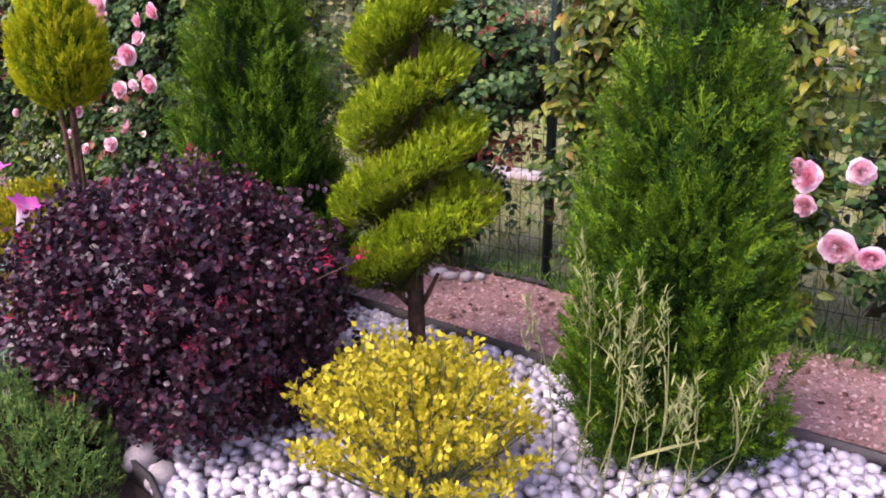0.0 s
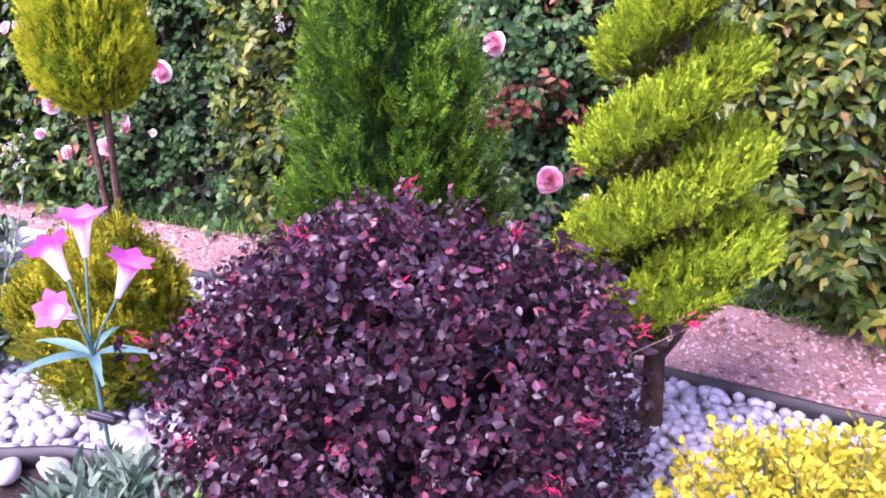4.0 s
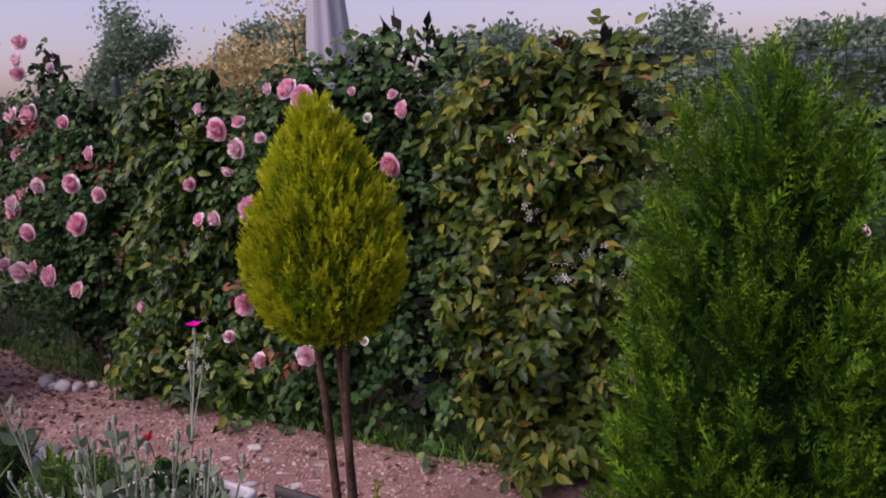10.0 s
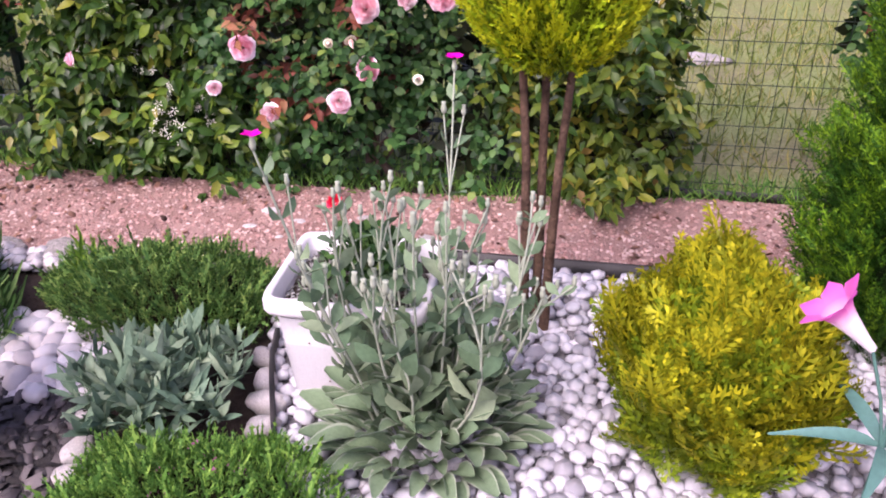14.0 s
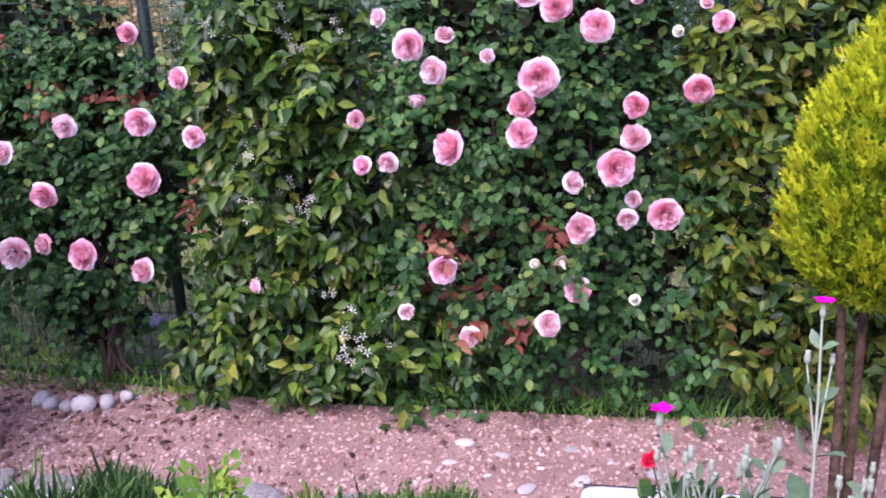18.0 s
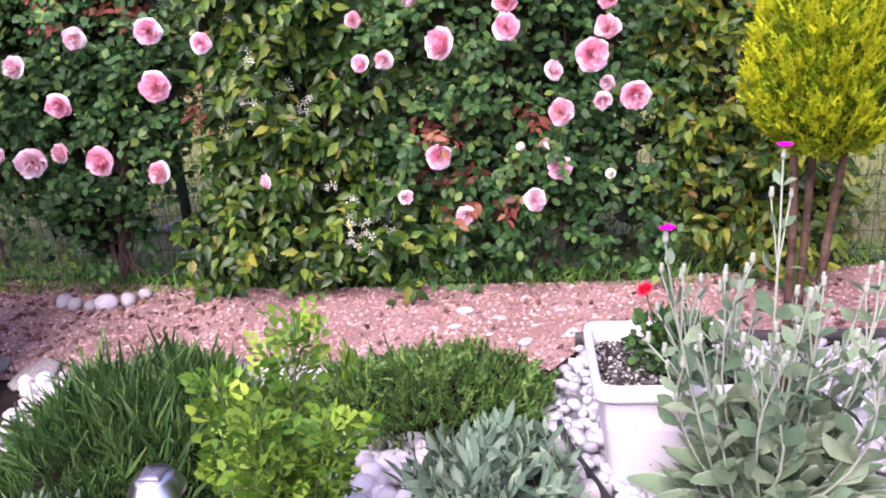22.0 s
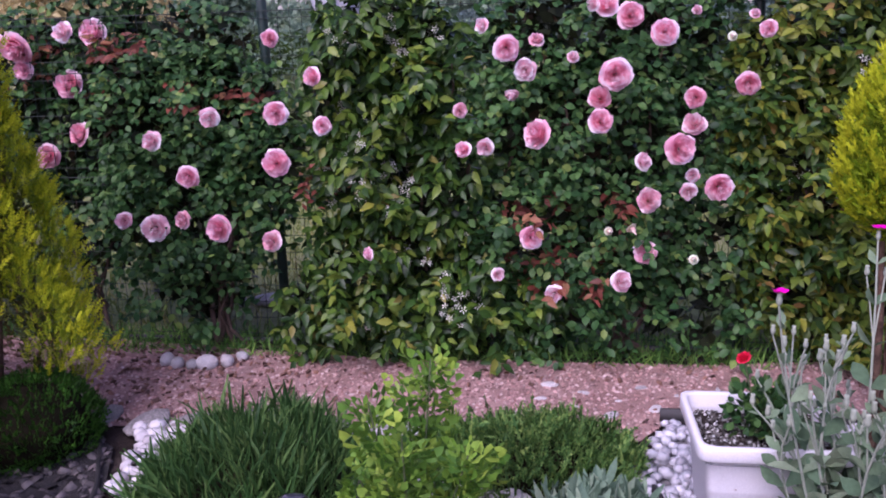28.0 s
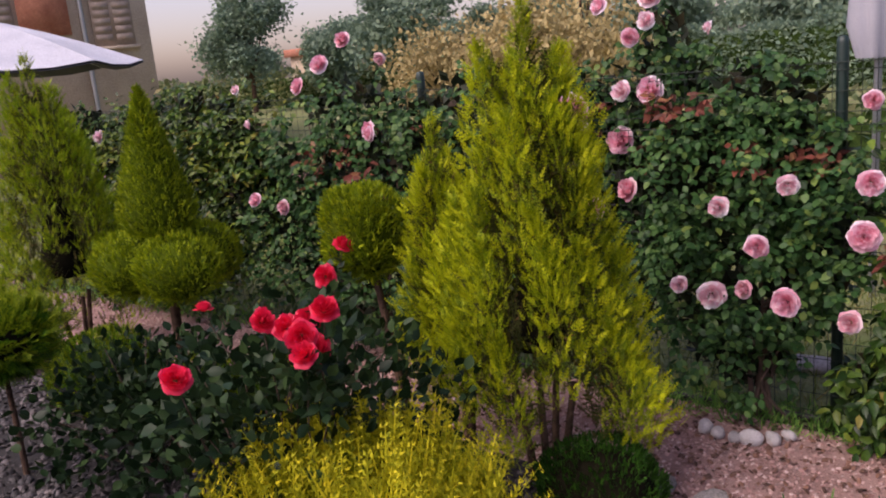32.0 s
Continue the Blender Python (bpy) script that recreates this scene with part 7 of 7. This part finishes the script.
stones("border_stone", [(-1.93, 2.83, 0.034, 0.75), (-1.86, 2.82, 0.03, 0.75), (-1.80, 2.845, 0.03, 0.75), (-2.0, 2.83, 0.032, 0.75), (-2.07, 2.85, 0.028, 0.75), (-1.75, 2.89, 0.026, 0.75)], "pale_stone", "rounded pale limestone round the foot of a rose", "stones round the rose")

# ---- distance ----
def hedge(name, x0, x1, y, h, depth, mat, n, size, label, seed, wave=0.05):
    r = np.random.default_rng(seed)
    ob = thing(name, (x0 + x1) / 2, y, -0.03, label, "hedge")
    L = x1 - x0
    u, q = r.uniform(-L / 2, L / 2, n), r.random(n)
    top = h * (1 + wave * np.sin(u * 1.3 + seed) + wave * np.sin(u * 3.1))
    face = r.random(n) < 0.6
    z = np.where(face, q * top, top + r.normal(size=n) * 0.04)
    yy = np.where(face, -depth / 2 + r.normal(size=n) * 0.06, r.uniform(-depth / 2, depth / 2, n))
    V, F = strew(FLAKE, np.stack([u, yy, z], 1), turns(n, r, np.stack([r.normal(size=n) * 0.7, np.full(n, -0.6), np.full(n, 0.2)], 1), 0.5), r.uniform(*size, n))
    part("foliage", mesh_np("foliage", V, [F], M[mat]), ob, "", "stuff")
    # Solid dark block inside: its colour stands for shade between the leaves.
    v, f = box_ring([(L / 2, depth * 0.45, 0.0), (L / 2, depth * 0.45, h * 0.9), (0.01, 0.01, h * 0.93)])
    part("inner_branch", mesh_np("inner_branch", v, [f], M["dark_core"]), ob)


hedge("back_hedge", -12.0, 7.0, 7.6, 0.98, 0.8, "box_leaf", 7000, (0.07, 0.13), "clipped green hedge beyond the lawn", 141)
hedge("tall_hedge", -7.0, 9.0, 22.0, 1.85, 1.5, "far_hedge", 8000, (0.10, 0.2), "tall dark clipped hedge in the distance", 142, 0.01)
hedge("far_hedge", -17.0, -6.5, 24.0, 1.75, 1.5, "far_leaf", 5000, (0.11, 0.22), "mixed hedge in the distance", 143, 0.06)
hedge("far_hedge", -60.0, -18.0, 30.0, 1.6, 1.5, "box_leaf", 6000, (0.2, 0.4), "low olive-green hedge in the distance", 144, 0.1)


def tree(name, x, y, h, w, mat, label, seed, n=8000, size=(0.14, 0.28), clear=0.2, clumps=16):
    """A tapered trunk with limbs and a crown of loose clumps of leaves."""
    r = np.random.default_rng(seed)
    ob = thing(name, x, y, -0.05, label, "tree")
    v, f = tube([(0, 0, 0), (w * 0.02, 0, h * 0.3), (0, w * 0.02, h * 0.85)], [h * 0.022, h * 0.016, h * 0.004], 7)
    part("trunk", mesh_np("trunk", v, [f], M["bark"]), ob)
    d = r.normal(size=(clumps, 3))
    d /= np.linalg.norm(d, axis=1)[:, None]
    C = np.array([0, 0, h * (clear + (1 - clear) / 2)]) + d * np.array([w * 0.36, w * 0.36, h * (1 - clear) * 0.38]) * r.uniform(0.4, 1.1, (clumps, 1))
    Vs = []
    for c in C:
        v, f = tube([(0, 0, h * 0.25), c * np.array([0.5, 0.5, 0.75]), c], [h * 0.009, h * 0.006, h * 0.002], 5)
        part("limb", mesh_np("limb", v, [f], M["bark"]), ob)
        k = n // clumps
        P = c + r.normal(size=(k, 3)) * np.array([w * 0.085, w * 0.085, h * 0.062]) * r.uniform(0.7, 1.3)
        Vs.append(strew(FLAKE, P, turns(k, r), r.uniform(*size, k)))
    V, F = join(*Vs)
    part("crown", mesh_np("crown", V, [F], M[mat]), ob, "", "stuff")


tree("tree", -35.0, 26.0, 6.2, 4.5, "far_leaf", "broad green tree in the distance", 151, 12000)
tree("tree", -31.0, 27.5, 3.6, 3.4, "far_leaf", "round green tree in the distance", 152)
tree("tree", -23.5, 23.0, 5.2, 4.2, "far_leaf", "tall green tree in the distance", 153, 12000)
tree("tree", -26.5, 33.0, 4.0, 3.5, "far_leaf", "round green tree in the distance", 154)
tree("ochre_tree", -9.3, 8.6, 2.7, 2.6, "ochre_leaf", "small tree with ochre yellow leaves", 155, 8000, (0.05, 0.10), 0.3, 30)
tree("ochre_tree", -11.5, 9.3, 2.3, 2.2, "ochre_leaf", "small tree with ochre yellow leaves", 156, 6500, (0.05, 0.10), 0.25, 26)
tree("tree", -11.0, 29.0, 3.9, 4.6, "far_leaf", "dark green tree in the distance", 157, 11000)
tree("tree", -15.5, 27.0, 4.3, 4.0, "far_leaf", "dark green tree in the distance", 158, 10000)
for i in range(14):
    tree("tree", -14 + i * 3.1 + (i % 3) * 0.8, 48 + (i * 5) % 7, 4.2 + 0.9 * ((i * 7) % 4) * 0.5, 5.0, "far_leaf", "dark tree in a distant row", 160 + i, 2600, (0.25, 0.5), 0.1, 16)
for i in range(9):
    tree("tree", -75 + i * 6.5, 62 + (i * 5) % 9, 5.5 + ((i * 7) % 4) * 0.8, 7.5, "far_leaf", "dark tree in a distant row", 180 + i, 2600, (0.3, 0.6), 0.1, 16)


def slab(name, hx, hy, z0, z1, mat, parent, m=None, label=""):
    v, f = np.array([(x, y, z) for z in (z0, z1) for x, y in ((-hx, -hy), (hx, -hy), (hx, hy), (-hx, hy))]), np.array([(0, 3, 2, 1), (4, 5, 6, 7), (0, 1, 5, 4), (1, 2, 6, 5), (2, 3, 7, 6), (3, 0, 4, 7)])
    ob = part(name, mesh_np(name, v, [f], M[mat], False), parent, label)
    if m is not None:
        ob.matrix_basis = m
    return ob


M["plaster"] = surface("beige_plaster", (0.42, 0.33, 0.24), (0.56, 0.46, 0.35), 1.2, 30, 0.9, 0.4, 0.01)
M["shutter"] = surface("taupe_shutter", (0.26, 0.20, 0.16), (0.36, 0.29, 0.24), 4, 40, 0.7, 0.3)
M["brick_red"] = surface("terracotta", (0.30, 0.10, 0.06), (0.48, 0.20, 0.13), 3, 30, 0.85, 0.5)
M["canvas"] = surface("grey_white_canvas", (0.52, 0.53, 0.58), (0.68, 0.68, 0.72), 2, 60, 0.85, 0.3)
M["dark_canvas"] = surface("underside_canvas", (0.05, 0.05, 0.06), (0.09, 0.09, 0.10), 3, 60, 0.9, 0.3)
M["zinc"] = plain("zinc_pipe", (0.32, 0.33, 0.34), 0.4, 0.7)
M["pane"] = plain("dark_window_pane", (0.03, 0.035, 0.04), 0.08)

house = thing("house", -21.2, 11.2, -0.05, "beige plastered house with closed taupe shutters", "house")
house.rotation_euler = (0, 0, radians(240))
slab("wall", 5, 4, 0, 6.0, "plaster", house, pose(5, -4, 0))
slab("roof", 5.5, 4.5, 6.0, 6.25, "brick_red", house, pose(5, -4, 0))
for x, z in ((0.75, 2.6), (3.1, 2.6), (5.4, 2.6), (7.6, 2.6)):
    w = slab("window", 0.42, 0.03, z, z + 1.7, "shutter", house, pose(x, 0.03, 0), "closed taupe louvred shutters")
    for sx in (-0.21, 0.21):
        for k in range(9):
            slab("slat", 0.17, 0.008, z + 0.12 + k * 0.17, z + 0.25 + k * 0.17, "shutter", w, pose(sx, 0.035, 0))
    slab("window_sill", 0.5, 0.08, z - 0.08, z, "plaster", w, pose(0, 0.04, 0))
slab("shutter_panel", 0.5, 0.05, 2.9, 4.4, "brick_red", house, pose(2.1, 0.05, 0), "terracotta coloured panel")
v, f = tube([(1.35, 0.08, 0), (1.35, 0.08, 6.0)], 0.05, 8)
part("downpipe", mesh_np("downpipe", v, [f], M["zinc"]), house)
far_house = thing("far_house", -60.5, 58.0, -0.05, "distant low house with a terracotta roof", "house")
slab("wall", 3.0, 2, 0, 3.3, "plaster", far_house)
slab("roof", 3.4, 2.4, 3.3, 4.0, "brick_red", far_house)
slab("window", 0.5, 0.05, 1.3, 2.4, "pane", far_house, pose(1.0, -2.03, 0))

par = thing("parasol", -15.8, 4.9, -0.05, "large open pale grey garden parasol", "parasol")
R0, ZA, ZE = 1.9, 2.68, 2.0
rim = [(R0 * math.cos(i * math.pi / 4 + 0.2), R0 * math.sin(i * math.pi / 4 + 0.2), ZE) for i in range(8)]
for nm, dz, mat in (("canopy_panel", 0.0, "canvas"), ("lining_panel", -0.03, "dark_canvas")):
    for i in range(8):
        V, F = [], []
        p, q = np.array(rim[i]), np.array(rim[(i + 1) % 8])
        for u in range(6):
            s = u / 5
            for w in range(4):
                e = p * (1 - w / 3) + q * (w / 3)
                V.append((e[0] * s, e[1] * s, ZA + (e[2] - ZA) * s + dz - 0.06 * math.sin(math.pi * w / 3) * s + 0.04 * math.sin(math.pi * s)))
        for u in range(5):
            for w in range(3):
                b = u * 4 + w
                F.append((b, b + 1, b + 5, b + 4))
        part(nm, mesh_np(nm, np.array(V), [np.array(F)], M[mat]), par)
for p in rim:
    v, f = tube([(0, 0, ZA - 0.05), (p[0], p[1], p[2] - 0.02)], 0.012, 5)
    part("rib", mesh_np("rib", v, [f], M["zinc"]), par)
v, f = tube([(0, 0, 0), (0, 0, ZA)], 0.025, 8)
part("pole", mesh_np("pole", v, [f], M["zinc"]), par)

cu = thing("closed_parasol", -5.63, 4.9, -0.05, "folded pale grey parasol on a pole", "parasol")
ang = np.linspace(0, 2 * math.pi, 33)[:-1]
V, F, rows = [], [], [(0.04, 2.75), (0.08, 2.62), (0.14, 2.5), (0.15, 2.44), (0.09, 2.42), (0.105, 2.2), (0.13, 1.85), (0.145, 1.6), (0.10, 1.42)]
for r_, z in rows:
    for i, a in enumerate(ang):
        k = r_ * (1 + 0.16 * math.sin(8 * a + z))
        V.append((k * math.cos(a), k * math.sin(a), z))
for j in range(len(rows) - 1):
    for i in range(32):
        F.append((j * 32 + i, j * 32 + (i + 1) % 32, (j + 1) * 32 + (i + 1) % 32, (j + 1) * 32 + i))
part("folded_canvas", mesh_np("folded_canvas", np.array(V), [np.array(F)], plain("folded_canvas", (0.40, 0.40, 0.45), 0.85, 0.0, 260.0)), cu)
v, f = tube([(0, 0, 0), (0, 0, 2.8)], 0.022, 8)
part("pole", mesh_np("pole", v, [f], M["zinc"]), cu)
